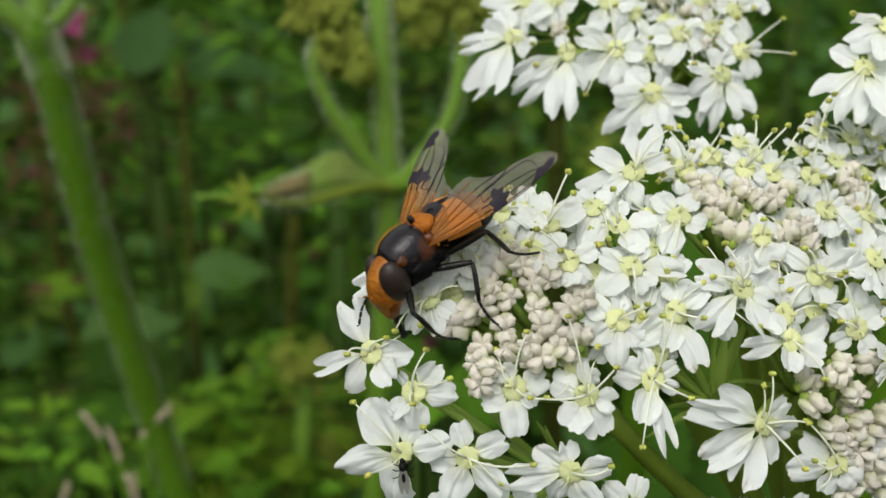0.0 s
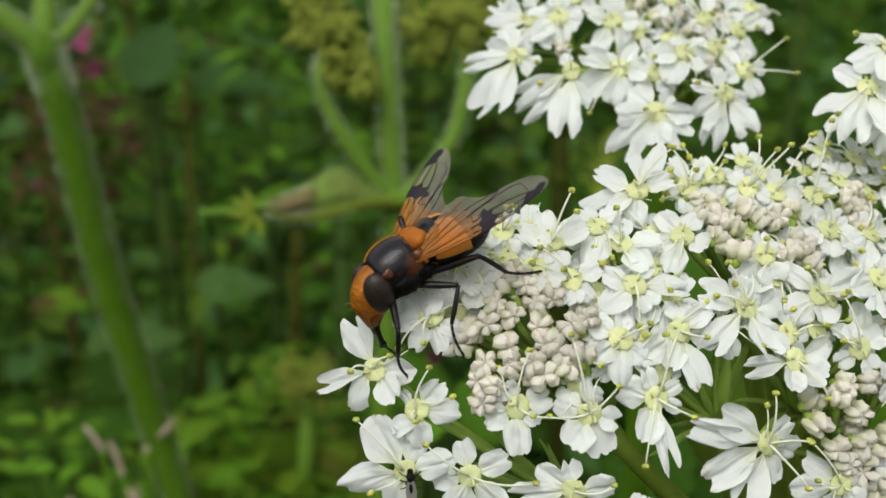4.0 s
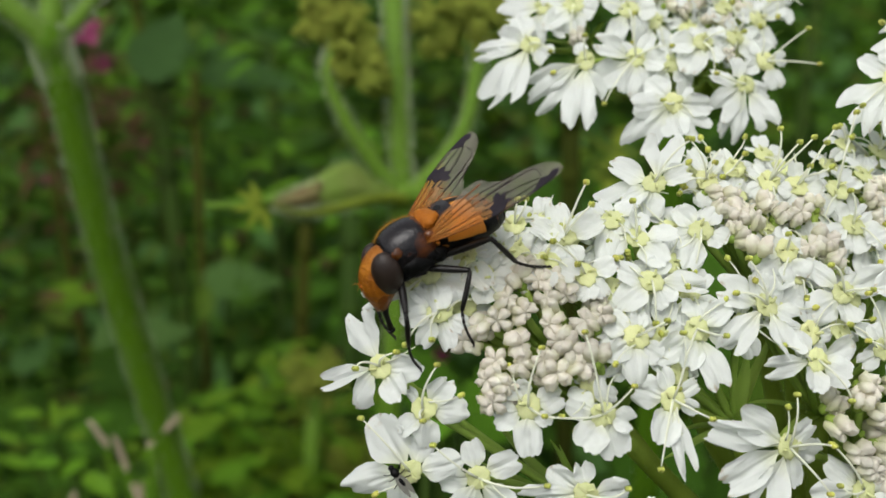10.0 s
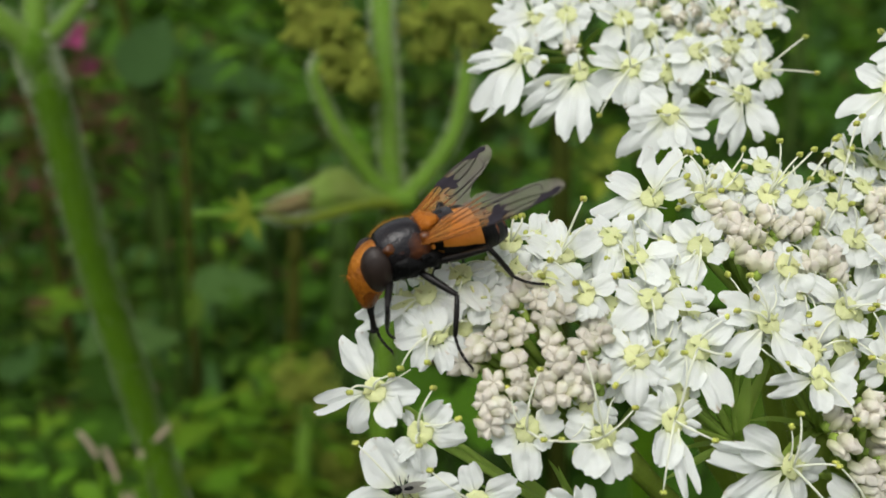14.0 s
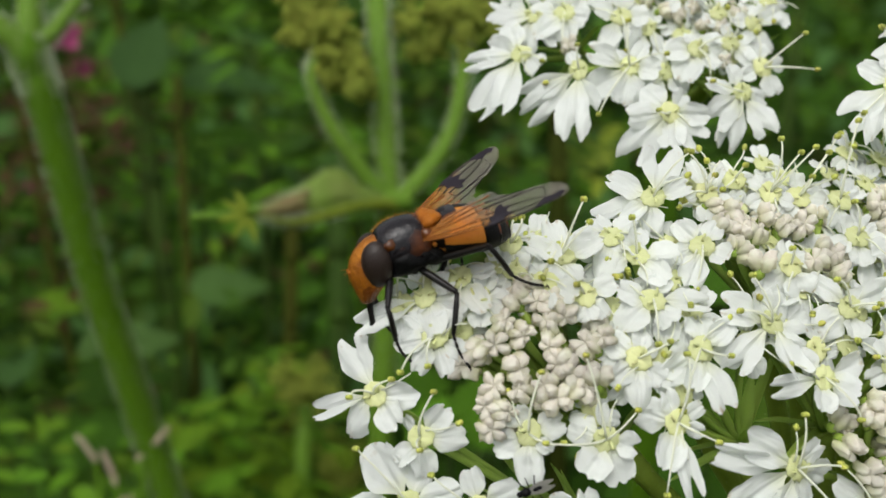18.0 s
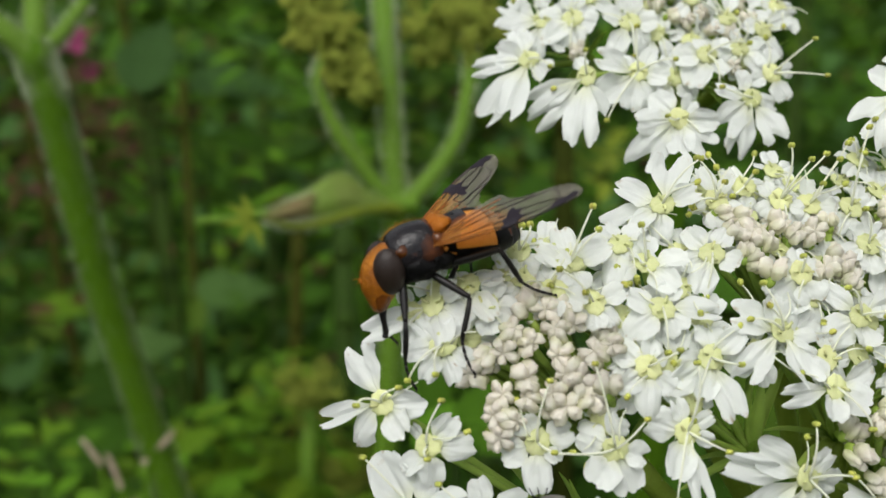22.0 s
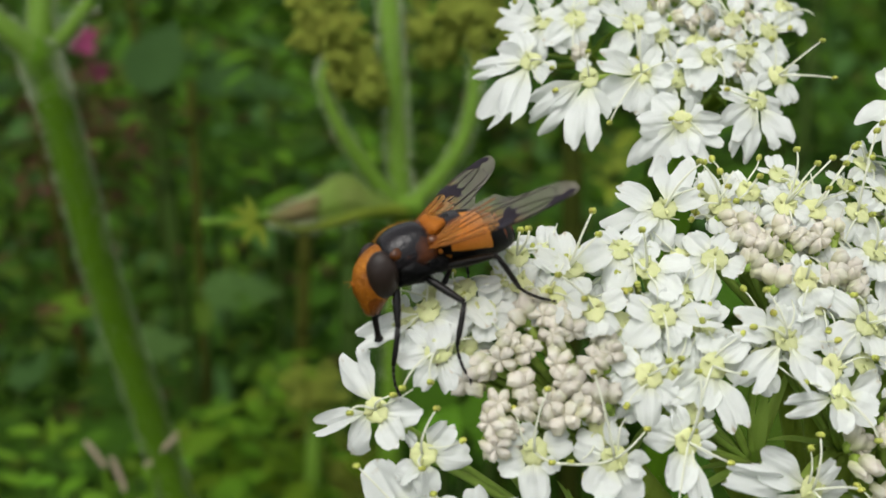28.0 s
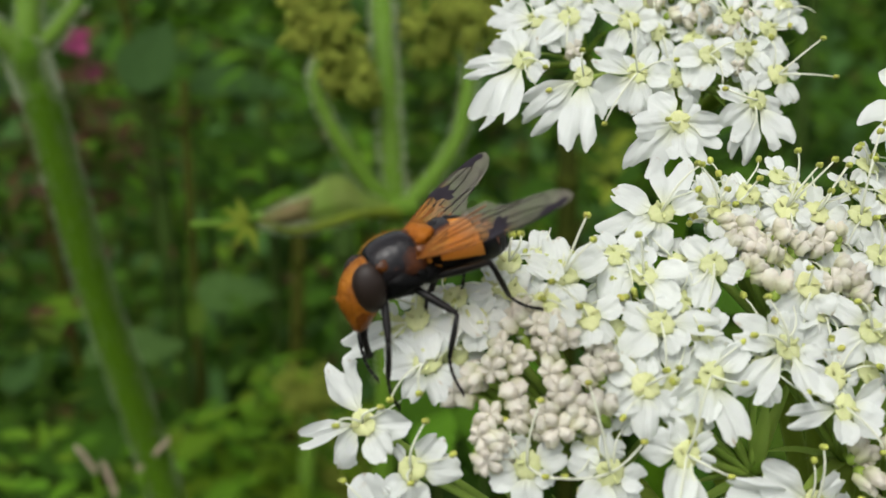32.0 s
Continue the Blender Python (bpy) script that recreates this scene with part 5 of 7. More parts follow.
def thorax_pattern():
    """Black back with rust-brown stripes running down to the wing roots, their edges uneven."""
    nodes, links = DUSKY.node_tree.nodes, DUSKY.node_tree.links
    b = nodes["Principled BSDF"]
    where, split, wobble = nodes.new("ShaderNodeTexCoord"), nodes.new("ShaderNodeSeparateXYZ"), nodes.new("ShaderNodeTexNoise")
    links.new(where.outputs["Object"], split.inputs[0])
    links.new(where.outputs["Object"], wobble.inputs["Vector"])
    wobble.inputs["Scale"].default_value, wobble.inputs["Detail"].default_value = 900, 3
    out, jitter, back, mask = (nodes.new("ShaderNodeMath") for _ in range(4))
    out.operation = "ABSOLUTE"
    links.new(split.outputs["Y"], out.inputs[0])
    jitter.operation, jitter.inputs[1].default_value = "MULTIPLY_ADD", 0.0012
    links.new(wobble.outputs["Fac"], jitter.inputs[0])
    links.new(out.outputs[0], jitter.inputs[2])
    back.operation, back.inputs[1].default_value = "MULTIPLY_ADD", -0.28
    links.new(split.outputs["X"], back.inputs[0])
    links.new(jitter.outputs[0], back.inputs[2])
    edge, high = nodes.new("ShaderNodeMapRange"), nodes.new("ShaderNodeMapRange")
    edge.inputs["From Min"].default_value, edge.inputs["From Max"].default_value = 0.0022, 0.0030
    links.new(back.outputs[0], edge.inputs["Value"])
    high.inputs["From Min"].default_value, high.inputs["From Max"].default_value = 0.0004, 0.0012
    links.new(split.outputs["Z"], high.inputs["Value"])
    mask.operation = "MULTIPLY"
    links.new(edge.outputs[0], mask.inputs[0])
    links.new(high.outputs[0], mask.inputs[1])
    tint = nodes.new("ShaderNodeMix")
    tint.data_type = "RGBA"
    links.new(mask.outputs[0], tint.inputs["Factor"])
    links.new(b.inputs["Base Color"].links[0].from_socket, tint.inputs["A"])
    tint.inputs["B"].default_value = (0.13, 0.036, 0.006, 1)
    links.new(tint.outputs["Result"], b.inputs["Base Color"])


thorax_pattern()


def wing_material():
    """Clear grey membrane, tinted orange towards the root."""
    m = bpy.data.materials.new("wing_membrane")
    m.use_nodes = True
    nodes, links = m.node_tree.nodes, m.node_tree.links
    b = nodes["Principled BSDF"]
    where, split = nodes.new("ShaderNodeTexCoord"), nodes.new("ShaderNodeSeparateXYZ")
    links.new(where.outputs["Object"], split.inputs[0])
    slant = nodes.new("ShaderNodeMath")
    slant.operation, slant.inputs[1].default_value = "MULTIPLY_ADD", -1.3
    links.new(split.outputs["Y"], slant.inputs[0])
    links.new(split.outputs["X"], slant.inputs[2])
    noise_tex, wob = nodes.new("ShaderNodeTexNoise"), nodes.new("ShaderNodeMath")
    noise_tex.inputs["Scale"].default_value = 350
    links.new(where.outputs["Object"], noise_tex.inputs["Vector"])
    wob.operation, wob.inputs[1].default_value = "MULTIPLY_ADD", 0.003
    links.new(noise_tex.outputs["Fac"], wob.inputs[0])
    links.new(slant.outputs[0], wob.inputs[2])
    ramp = nodes.new("ShaderNodeMapRange")
    ramp.inputs["From Min"].default_value, ramp.inputs["From Max"].default_value = 0.0060, 0.0100
    links.new(wob.outputs[0], ramp.inputs["Value"])
    blend = nodes.new("ShaderNodeMix")
    blend.data_type = "RGBA"
    blend.inputs["A"].default_value, blend.inputs["B"].default_value = (0.58, 0.25, 0.050, 1), (0.29, 0.27, 0.22, 1)
    links.new(ramp.outputs[0], blend.inputs["Factor"])
    links.new(blend.outputs["Result"], b.inputs["Base Color"])
    b.inputs["Roughness"].default_value = 0.25
    clear, mixer, amount = nodes.new("ShaderNodeBsdfTransparent"), nodes.new("ShaderNodeMixShader"), nodes.new("ShaderNodeMapRange")
    clear_tint = nodes.new("ShaderNodeMix")
    clear_tint.data_type = "RGBA"
    clear_tint.inputs["A"].default_value, clear_tint.inputs["B"].default_value = (0.90, 0.55, 0.22, 1), (0.66, 0.64, 0.55, 1)
    links.new(ramp.outputs[0], clear_tint.inputs["Factor"])
    links.new(clear_tint.outputs["Result"], clear.inputs["Color"])
    amount.inputs["To Min"].default_value, amount.inputs["To Max"].default_value = 0.40, 0.34
    links.new(ramp.outputs[0], amount.inputs["Value"])
    stretch, grain, crease = nodes.new("ShaderNodeMapping"), nodes.new("ShaderNodeTexNoise"), nodes.new("ShaderNodeMath")
    stretch.inputs["Scale"].default_value = (0.25, 1.6, 1.0)
    links.new(where.outputs["Object"], stretch.inputs["Vector"])
    links.new(stretch.outputs[0], grain.inputs["Vector"])
    grain.inputs["Scale"].default_value, grain.inputs["Detail"].default_value = 900, 4
    crease.operation, crease.inputs[1].default_value = "MULTIPLY_ADD", 0.55
    links.new(grain.outputs["Fac"], crease.inputs[0])
    shift = nodes.new("ShaderNodeMath")
    shift.operation, shift.inputs[1].default_value = "SUBTRACT", 0.27
    links.new(amount.outputs[0], shift.inputs[0])
    links.new(shift.outputs[0], crease.inputs[2])
    links.new(crease.outputs[0], mixer.inputs[0])
    relief = nodes.new("ShaderNodeBump")
    relief.inputs["Strength"].default_value, relief.inputs["Distance"].default_value = 0.5, 0.0002
    links.new(grain.outputs["Fac"], relief.inputs["Height"])
    links.new(relief.outputs[0], b.inputs["Normal"])
    links.new(clear.outputs[0], mixer.inputs[1])
    links.new(b.outputs[0], mixer.inputs[2])
    links.new(mixer.outputs[0], nodes["Material Output"].inputs["Surface"])
    return m


WING = wing_material()
WINGDARK = mat("blackish_wing_patch", (0.010, 0.008, 0.014), (0.018, 0.012, 0.016), rough=0.35, size=900, mix=0.6, spec=0.3)
VEIN = mat("dark_wing_vein", (0.012, 0.008, 0.006), rough=0.4, size=900, spec=0.3)
VEINORANGE = mat("orange_wing_vein", (0.22, 0.070, 0.008), rough=0.4, size=900, spec=0.3)

FLY_ROWS = [
    (0, -1.55, -0.38, -96.03, 58.4, -19.1, -141.0),
    (3, -3.01, -0.25, -96.03, 54.7, -16.4, -145.4),
    (6, -2.71, 0.49, -96.94, 64.4, -17.9, -152.2),
    (8, -2.47, 0.86, -97.34, 65.2, -20.5, -151.8),
    (9, -1.62, 1.16, -97.40, 67.9, -19.7, -152.4),
    (10, -2.64, 0.85, -96.77, 61.7, -15.6, -150.7),
    (12, -2.74, 2.12, -96.39, 64.2, -11.8, -157.6),
    (13, -2.58, 2.20, -96.64, 64.5, -12.9, -159.8),
    (14, -2.57, 2.28, -96.73, 68.0, -13.3, -161.8),
    (17, -2.29, 2.55, -97.31, 68.2, -14.5, -163.4),
    (19, -2.60, 2.80, -97.87, 70.7, -9.6, -166.3),
    (20, -2.80, 2.86, -97.39, 70.2, -13.6, -165.5),
    (22, -2.14, 2.86, -97.67, 70.3, -15.2, -162.1),
    (23, -1.86, 2.56, -97.81, 69.3, -16.4, -161.5),
    (24, -1.96, 2.64, -97.44, 69.0, -17.5, -160.0),
    (27, -2.18, 2.29, -97.31, 70.1, -17.7, -157.3),
    (28, -2.33, 3.07, -97.44, 68.8, -17.2, -161.6),
    (29, -2.34, 2.99, -96.94, 70.0, -15.6, -162.1),
    (30, -2.34, 3.16, -96.65, 69.8, -15.6, -163.5),
    (31, -2.74, 2.96, -96.34, 70.9, -15.8, -163.2),
    (32, -2.24, 2.78, -96.29, 68.6, -16.7, -159.5),
]
SPREAD = [
    (0, 24.7, 13.1, 30.4, 15.4),
    (3, 21.8, 16.2, 32.5, 10.9),
    (6, 26.0, 17.3, 35.0, 16.1),
    (8, 28.4, 15.9, 31.0, 15.1),
    (9, 30.8, 14.4, 32.4, 16.5),
    (10, 29.5, 16.9, 29.3, 13.8),
    (12, 30.8, 15.5, 30.2, 12.4),
    (13, 30.5, 16.4, 30.6, 14.7),
    (14, 31.0, 16.3, 31.4, 15.7),
    (17, 30.9, 15.0, 32.1, 14.2),
    (19, 30.8, 14.8, 30.6, 17.3),
    (20, 29.2, 12.6, 28.3, 15.6),
    (22, 33.2, 13.6, 33.2, 14.5),
    (23, 33.7, 15.6, 34.8, 15.6),
    (24, 32.6, 14.0, 32.2, 14.3),
    (27, 32.2, 14.2, 30.3, 16.4),
    (28, 33.5, 15.8, 31.4, 13.4),
    (29, 33.2, 14.4, 32.2, 13.1),
    (30, 32.8, 14.9, 32.0, 12.2),
    (31, 35.2, 14.4, 30.4, 14.3),
    (32, 35.9, 14.5, 28.1, 15.4),
]


def fly_pose(x, y, z, rx, ry, rz):
    return BASE @ pose(x / 1000, y / 1000, z / 1000, rx, ry, rz)


FLY = thing("hoverfly", fly_pose(*FLY_ROWS[0][1:]), "orange and black hoverfly feeding on white florets", "insect")


def fly_part(name, shape, materials, local=None, owner=None, label=""):
    owner = owner or FLY
    return part(name, shape.mesh(name, *materials), owner, WORLD[owner] @ (local or Matrix()), label)


def lathe(stations, sides=20):
    """A body of oval sections: (x, centre z, half width, half height)."""
    rows = []
    for x, zc, w, h in stations:
        rows.append([(x, w * math.cos(a), zc + h * math.sin(a)) for a in (2 * math.pi * b / sides for b in range(sides))])
    return rows


def body_sections(profile, steps, sides=22):
    """Smooth sections through (x, centre z, half width, half height) control rows."""
    p = np.array(profile, float)
    s = np.linspace(0, len(p) - 1, steps)
    rows = []
    for v in s:
        i = min(int(v), len(p) - 2)
        f = v - i
        a, b, c, d = p[max(i - 1, 0)], p[i], p[i + 1], p[min(i + 2, len(p) - 1)]
        q = 0.5 * (2 * b + (c - a) * f + (2 * a - 5 * b + 4 * c - d) * f * f + (3 * b - a - 3 * c + d) * f**3)
        rows.append((q[0], q[1], max(q[2], 0.05), max(q[3], 0.05)))
    return lathe(rows, sides)


def bristles(shape, rows, count, length, seed, slot=1, low=-9.0):
    rnd = random.Random(seed)
    for _ in range(count):
        a, b = rnd.randrange(1, len(rows) - 1), rnd.randrange(len(rows[0]))
        p = Vector(rows[a][b])
        if p.z < low:
            continue
        middle = sum((Vector(q) for q in rows[a]), Vector()) / len(rows[a])
        out = (p - middle).normalized() * length * rnd.uniform(0.5, 1.1) + Vector((rnd.uniform(-0.5, 0.1), 0, 0.2)) * length
        k = len(shape.v)
        w = Vector((0.02, 0.012, 0))
        shape.v += [tuple(p - w), tuple(p + w), tuple(p + out)]
        shape.f.append((k, k + 1, k + 2))
        shape.k.append(slot)


def fuzz(shape, centre, size, count, length, seed, slot=1):
    """Fine hairs standing off an oval."""
    rnd = random.Random(seed)
    for _ in range(count):
        d = Vector((rnd.gauss(0, 1), rnd.gauss(0, 1), rnd.gauss(0, 1))).normalized()
        p = Vector((centre[0] + d.x * size[0], centre[1] + d.y * size[1], centre[2] + d.z * size[2]))
        tip = p + (d + Vector((rnd.uniform(-0.4, 0.4), rnd.uniform(-0.4, 0.4), rnd.uniform(-0.2, 0.4)))) * length
        w = d.orthogonal().normalized() * 0.022
        k = len(shape.v)
        shape.v += [tuple(p - w), tuple(p + w), tuple(tip)]
        shape.f.append((k, k + 1, k + 2))
        shape.k.append(slot)


# thorax: black disc with rusty sides, black flanks
def boxy(rows, power=0.82):
    """Squarer shoulders for oval sections."""
    out = []
    for r in rows:
        cy, cz = sum(p[1] for p in r) / len(r), sum(p[2] for p in r) / len(r)
        w, h = max(abs(p[1] - cy) for p in r), max(abs(p[2] - cz) for p in r)
        out.append([(x, cy + math.copysign(abs((y - cy) / w) ** power, y - cy) * w, cz + math.copysign(abs((z - cz) / h) ** power, z - cz) * h) for x, y, z in r])
    return out


def skin(rows, r0, r1, b0, b1, lift, seed, steps=14):
    """A patch lying on a body's sections from row r0 to r1 and round from b0 to b1, with an uneven edge."""
    def spot(r, c):
        i, j = min(int(r), len(rows) - 2), int(math.floor(c))
        f, g = r - i, c - j
        n = len(rows[0])
        q = [Vector(rows[i + d][(j + e) % n]) for d in (0, 1) for e in (0, 1)]
        p = (q[0] * (1 - g) + q[1] * g) * (1 - f) + (q[2] * (1 - g) + q[3] * g) * f
        middle = sum((Vector(v) for v in rows[i]), Vector()) / n
        return p, p - Vector((p.x, middle.y, middle.z))
    grid = []
    for a in range(steps + 1):
        line = []
        for b in range(steps + 1):
            u, v = 2 * a / steps - 1, 2 * b / steps - 1
            k = max(abs(u), abs(v)) / max(math.hypot(u, v), 1e-6) if (u or v) else 1
            u, v = u * (0.45 + 0.55 * k), v * (0.45 + 0.55 * k)
            edge = 1 + 0.30 * noise.noise(Vector((u * 2.2, v * 2.2, seed * 3.3))) * max(abs(u), abs(v))
            p, out = spot((r0 + r1) / 2 + (r1 - r0) / 2 * u * edge, (b0 + b1) / 2 + (b1 - b0) / 2 * v * edge)
            rim = max(abs(2 * a / steps - 1), abs(2 * b / steps - 1)) ** 4
            line.append(p + out.normalized() * (lift * (1 - 1.1 * rim)))
        grid.append(line)
    return grid


rows = boxy(body_sections([(4.1, 1.0, 0.5, 0.6), (3.75, 1.05, 1.6, 1.75), (2.7, 1.0, 2.15, 2.4), (1.4, 1.0, 2.28, 2.6), (0.2, 0.95, 2.18, 2.5), (-0.7, 0.75, 1.65, 1.8), (-1.1, 0.6, 0.7, 0.9)], 22))
rows = [[(x, y, z if z > 0.5 else 0.5 + (z - 0.5) * 0.62) for x, y, z in r] for r in rows]
shape = Shape().grid(rows, closed=True, ends=True)
bristles(shape, rows, 260, 0.22, 1)
thorax = fly_part("thorax", shape, (DUSKY, BLACK), label="shining black thorax")
for s in (1, -1):
    callus = Shape().ball((3.0, s * 1.75, 1.9), (0.62, 0.42, 0.5), 8, 12, lump=0.4, seed=8)
    callus.ball((-0.35, s * 1.85, 2.1), (0.7, 0.45, 0.5), 8, 12, lump=0.4, seed=9)
    fly_part("callus", callus, (RUSTSIDE,), owner=thorax, label="rusty shoulder callus")
    shape = Shape().ball((1.7, s * 1.35, 0.1), (1.9, 1.05, 1.15), 10, 16, lump=0.5, seed=5)
    shape.ball((0.2, s * 1.45, 0.3), (0.9, 0.8, 0.9), 8, 12, lump=0.4, seed=6)
    shape.ball((-0.5, s * 1.25, 0.05), (1.2, 0.95, 0.95), 8, 12, lump=0.4, seed=7)
    fuzz(shape, (1.7, s * 1.4, 0.1), (1.9, 1.05, 1.1), 700, 0.42, 12 + s, slot=0)
    fuzz(shape, (-0.3, s * 1.35, 0.1), (1.3, 0.95, 0.95), 350, 0.38, 22 + s, slot=0)
    fly_part("flank", shape, (BLACK,), owner=thorax, label="black hairy flank")
    shape = Shape().ball((-0.75, s * 1.75, 1.0), (0.2, 0.26, 0.22), 7, 9).tube([(-0.3, s * 1.4, 0.7), (-0.75, s * 1.75, 1.0)], 0.08, 6)
    fly_part("halter", shape, (YELLOW,), owner=thorax, label="small yellow halter behind the wing")
pts = [(3.8, -1.05, 2.5), (2.9, -1.5, 2.98), (1.6, -1.68, 3.16), (0.4, -1.6, 3.08), (-0.5, -1.35, 2.85)]
shape = Shape().tube(arc_line(pts, 5), [0.08] + [0.13] * 18 + [0.12, 0.08], 10)
for n, q in enumerate(arc_line(pts, 30)):
    fuzz(shape, q, (0.12, 0.12, 0.12), 4, 0.34, n + 70)
fly_part("thorax_margin", shape, (FRINGE, FRINGE), owner=thorax, label="dull yellow fringed margin of the thorax")
# scutellum
shape = Shape().ball((-0.95, 0, 2.80), (1.15, 1.75, 0.85), 12, 22, lump=0.22, seed=2)
shape.tube([(-0.1, -1.7, 2.5), (0.1, -0.8, 3.1), (0.12, 0, 3.3), (0.1, 0.8, 3.1), (-0.1, 1.7, 2.5)], [0.1, 0.22, 0.26, 0.22, 0.1], 8, slot=1)
fuzz(shape, (-0.95, 0, 2.80), (1.15, 1.75, 0.85), 420, 0.34, 6, slot=0)
fly_part("scutellum", shape, (ORANGE, RUSTSIDE), label="orange swollen scutellum")
# abdomen: orange base with black middle line and black tip
ABD = [(-0.6, 1.1, 1.2, 1.0), (-1.4, 1.25, 2.3, 1.55), (-2.6, 1.25, 3.0, 2.0), (-4.0, 1.05, 3.15, 2.1), (-5.4, 0.75, 2.9, 1.9), (-6.7, 0.4, 2.2, 1.45), (-7.6, 0.1, 1.2, 0.85), (-7.95, 0.0, 0.25, 0.25)]
rows = body_sections(ABD, 26, 26)
cut = 14
shape = Shape().grid(rows[: cut + 1], closed=True, ends=True)
abdomen = fly_part("abdomen", shape, (YELLOW,), label="yellow-orange base of the abdomen")
shape = Shape().grid([[Vector((p[0], p[1] * 1.01, p[2] * 1.01 + 0.01)) for p in r] for r in rows[cut - 1 :]], closed=True, ends=True)
bristles(shape, rows[cut:], 260, 0.35, 4, slot=0)
fly_part("abdomen_tip", shape, (BLACK,), owner=abdomen, label="black tip of the abdomen")
for k in (17, 21):
    ring = [[Vector((p[0] + d, p[1] * e, p[2] * e + 0.01)) for p in rows[k]] for d, e in ((0.12, 1.0), (0.05, 1.022), (-0.08, 1.022), (-0.14, 1.0))]
    fly_part("segment_edge", Shape().grid(ring, closed=True), (DUSKY,), owner=abdomen, label="raised edge of an abdominal segment")
# black saddle behind the scutellum
saddle = [[(p[0], p[1] * 1.018, p[2] * 1.018 + 0.03) for p in (r[k] for k in range(7 - n, 7 + n))] for r, n in zip(rows[4:10], (6, 6, 5, 4, 3, 2))]
saddle = [[line[round(k * (len(line) - 1) / 8)] for k in range(9)] for line in saddle]
fly_part("black_saddle", Shape().grid(saddle), (DUSKY,), owner=abdomen, label="glossy black saddle of the abdomen")
# black belt and middle stripe lying on the orange
belt = [[(p[0], p[1] * 1.012, p[2] * 1.012 + 0.02) for p in r] for r in rows[0:5]]
fly_part("waist_band", Shape().grid(belt, closed=True), (BLACK,), owner=abdomen, label="black band at the waist")
for lo, hi in ((6, 7), (22, 25), (14, 17)):
    line = [[(p[0], p[1] * 1.016, p[2] * 1.016 + (0.03 if p[2] > 0.5 else -0.03)) for p in r[lo : hi + 1]] for r in rows[4:15]]
    fly_part("black_line", Shape().grid(line), (BLACK,), owner=abdomen, label="black line along the abdomen")

# head
sections = body_sections([(2.62, 3.7, 0.25, 0.35), (2.3, 3.85, 0.95, 1.1), (1.4, 4.3, 1.45, 1.75), (0.2, 4.68, 1.6, 1.95), (-0.8, 4.95, 1.5, 1.75), (-1.7, 5.12, 1.25, 1.35), (-2.4, 5.38, 0.92, 0.92), (-2.9, 5.52, 0.62, 0.62), (-3.15, 5.56, 0.25, 0.25)], 28, 22)
sections = [[(r[k][2], r[k][1], r[k][0]) for k in range(len(r))] for r in sections]
shape = Shape().grid(sections, closed=True, ends=True)
shape.ball((6.10, 0, 0.0), (0.45, 0.75, 0.7), 8, 12, lump=0.3, seed=4)
shape.ball((6.1, 0, -1.5), (0.42, 0.5, 0.5), 8, 12, lump=0.3, seed=5)
for n in range(520):
    r = sections[random.Random(n * 7 + 1).randrange(2, 26)]
    q = Vector(r[random.Random(n * 5 + 2).randrange(22)])
    out = (q - Vector((4.7, 0, q.z))).normalized()
    k = len(shape.v)
    shape.v += [tuple(q - Vector((0, 0.02, 0.015))), tuple(q + Vector((0, 0.02, 0.015))), tuple(q + out * 0.3 + Vector((0, 0, 0.08)))]
    shape.f.append((k, k + 1, k + 2))
    shape.k.append(1)
head = fly_part("head", shape, (FACE, YELLOW), label="orange head with a pointed snout")
for b0, b1, seed in ((-1.5, 2.6, 2), (8.4, 12.5, 6)):
    fly_part("cheek", Shape().grid(skin(sections, 15.5, 25.5, b0, b1, 0.07, seed)), (RUSTSIDE,), owner=head, label="rust-brown cheek below the eye")
for s in (1, -1):
    turn = Euler((radians(-6 * s), radians(-6), radians(-16 * s))).to_matrix()
    shape = Shape().ball((4.30, s * 1.16, 0.42), (1.40, 1.16, 2.08), 18, 26, turn=turn)
    fly_part("eye", shape, (EYE_BROWN,), owner=head, label="large dark brown eye")
    shape = Shape().ball((6.5, s * 0.28, -0.1), (0.20, 0.14, 0.34), 7, 9, turn=Euler((0, 0.5, 0)).to_matrix())
    shape.tube([(6.55, s * 0.3, 0.0), (6.85, s * 0.5, 0.15), (7.2, s * 0.7, 0.1)], [0.035, 0.025, 0.01], 5)
    fly_part("antenna", shape, (ORANGE,), owner=head, label="short orange antenna with a bristle")
fly_part("proboscis", Shape().tube([(-0.4, 0, 0.8), (-0.3, 0, 0), (0.0, 0, -0.9), (0.05, 0, -1.8), (0.1, 0, -2.6)], [0.40, 0.38, 0.30, 0.24, 0.30], 10).ball((0.1, 0, -2.75), (0.42, 0.30, 0.26), 6, 10), (LEG,), local=pose(0.0055, 0, -0.0026, 0, 0, 0), label="black proboscis")


# wings: root at the origin, length along +x, leading edge towards +y
WINGLEN = 14.0


def wing_edge(s):
    """Leading and trailing edge at s of the length: a lobe at the root, broad blade, rounded tip."""
    tip = math.sqrt(max(0.0, 1 - max(0.0, (s - 0.50) / 0.50) ** 1.7))
    lead = (0.35 + 0.95 * math.sin(min(s * 1.5, 1.0) * math.pi / 2)) * (0.08 + 0.92 * tip)
    narrow = min(max((s - 0.42) / 0.18, 0.0), 1.0)
    rear = -(0.30 + 3.2 * math.sin(max(min((s - 0.02) * 2.8, 1.0), 0) * math.pi / 2) ** 1.2) * (0.03 + 0.97 * tip) * (1 - 0.44 * narrow * narrow * (3 - 2 * narrow))
    rear *= 1 - 0.10 * math.exp(-(((s - 0.49) / 0.035) ** 2)) + 0.05 * math.sin(s * 44) * max(0.0, s - 0.55)
    return lead, rear


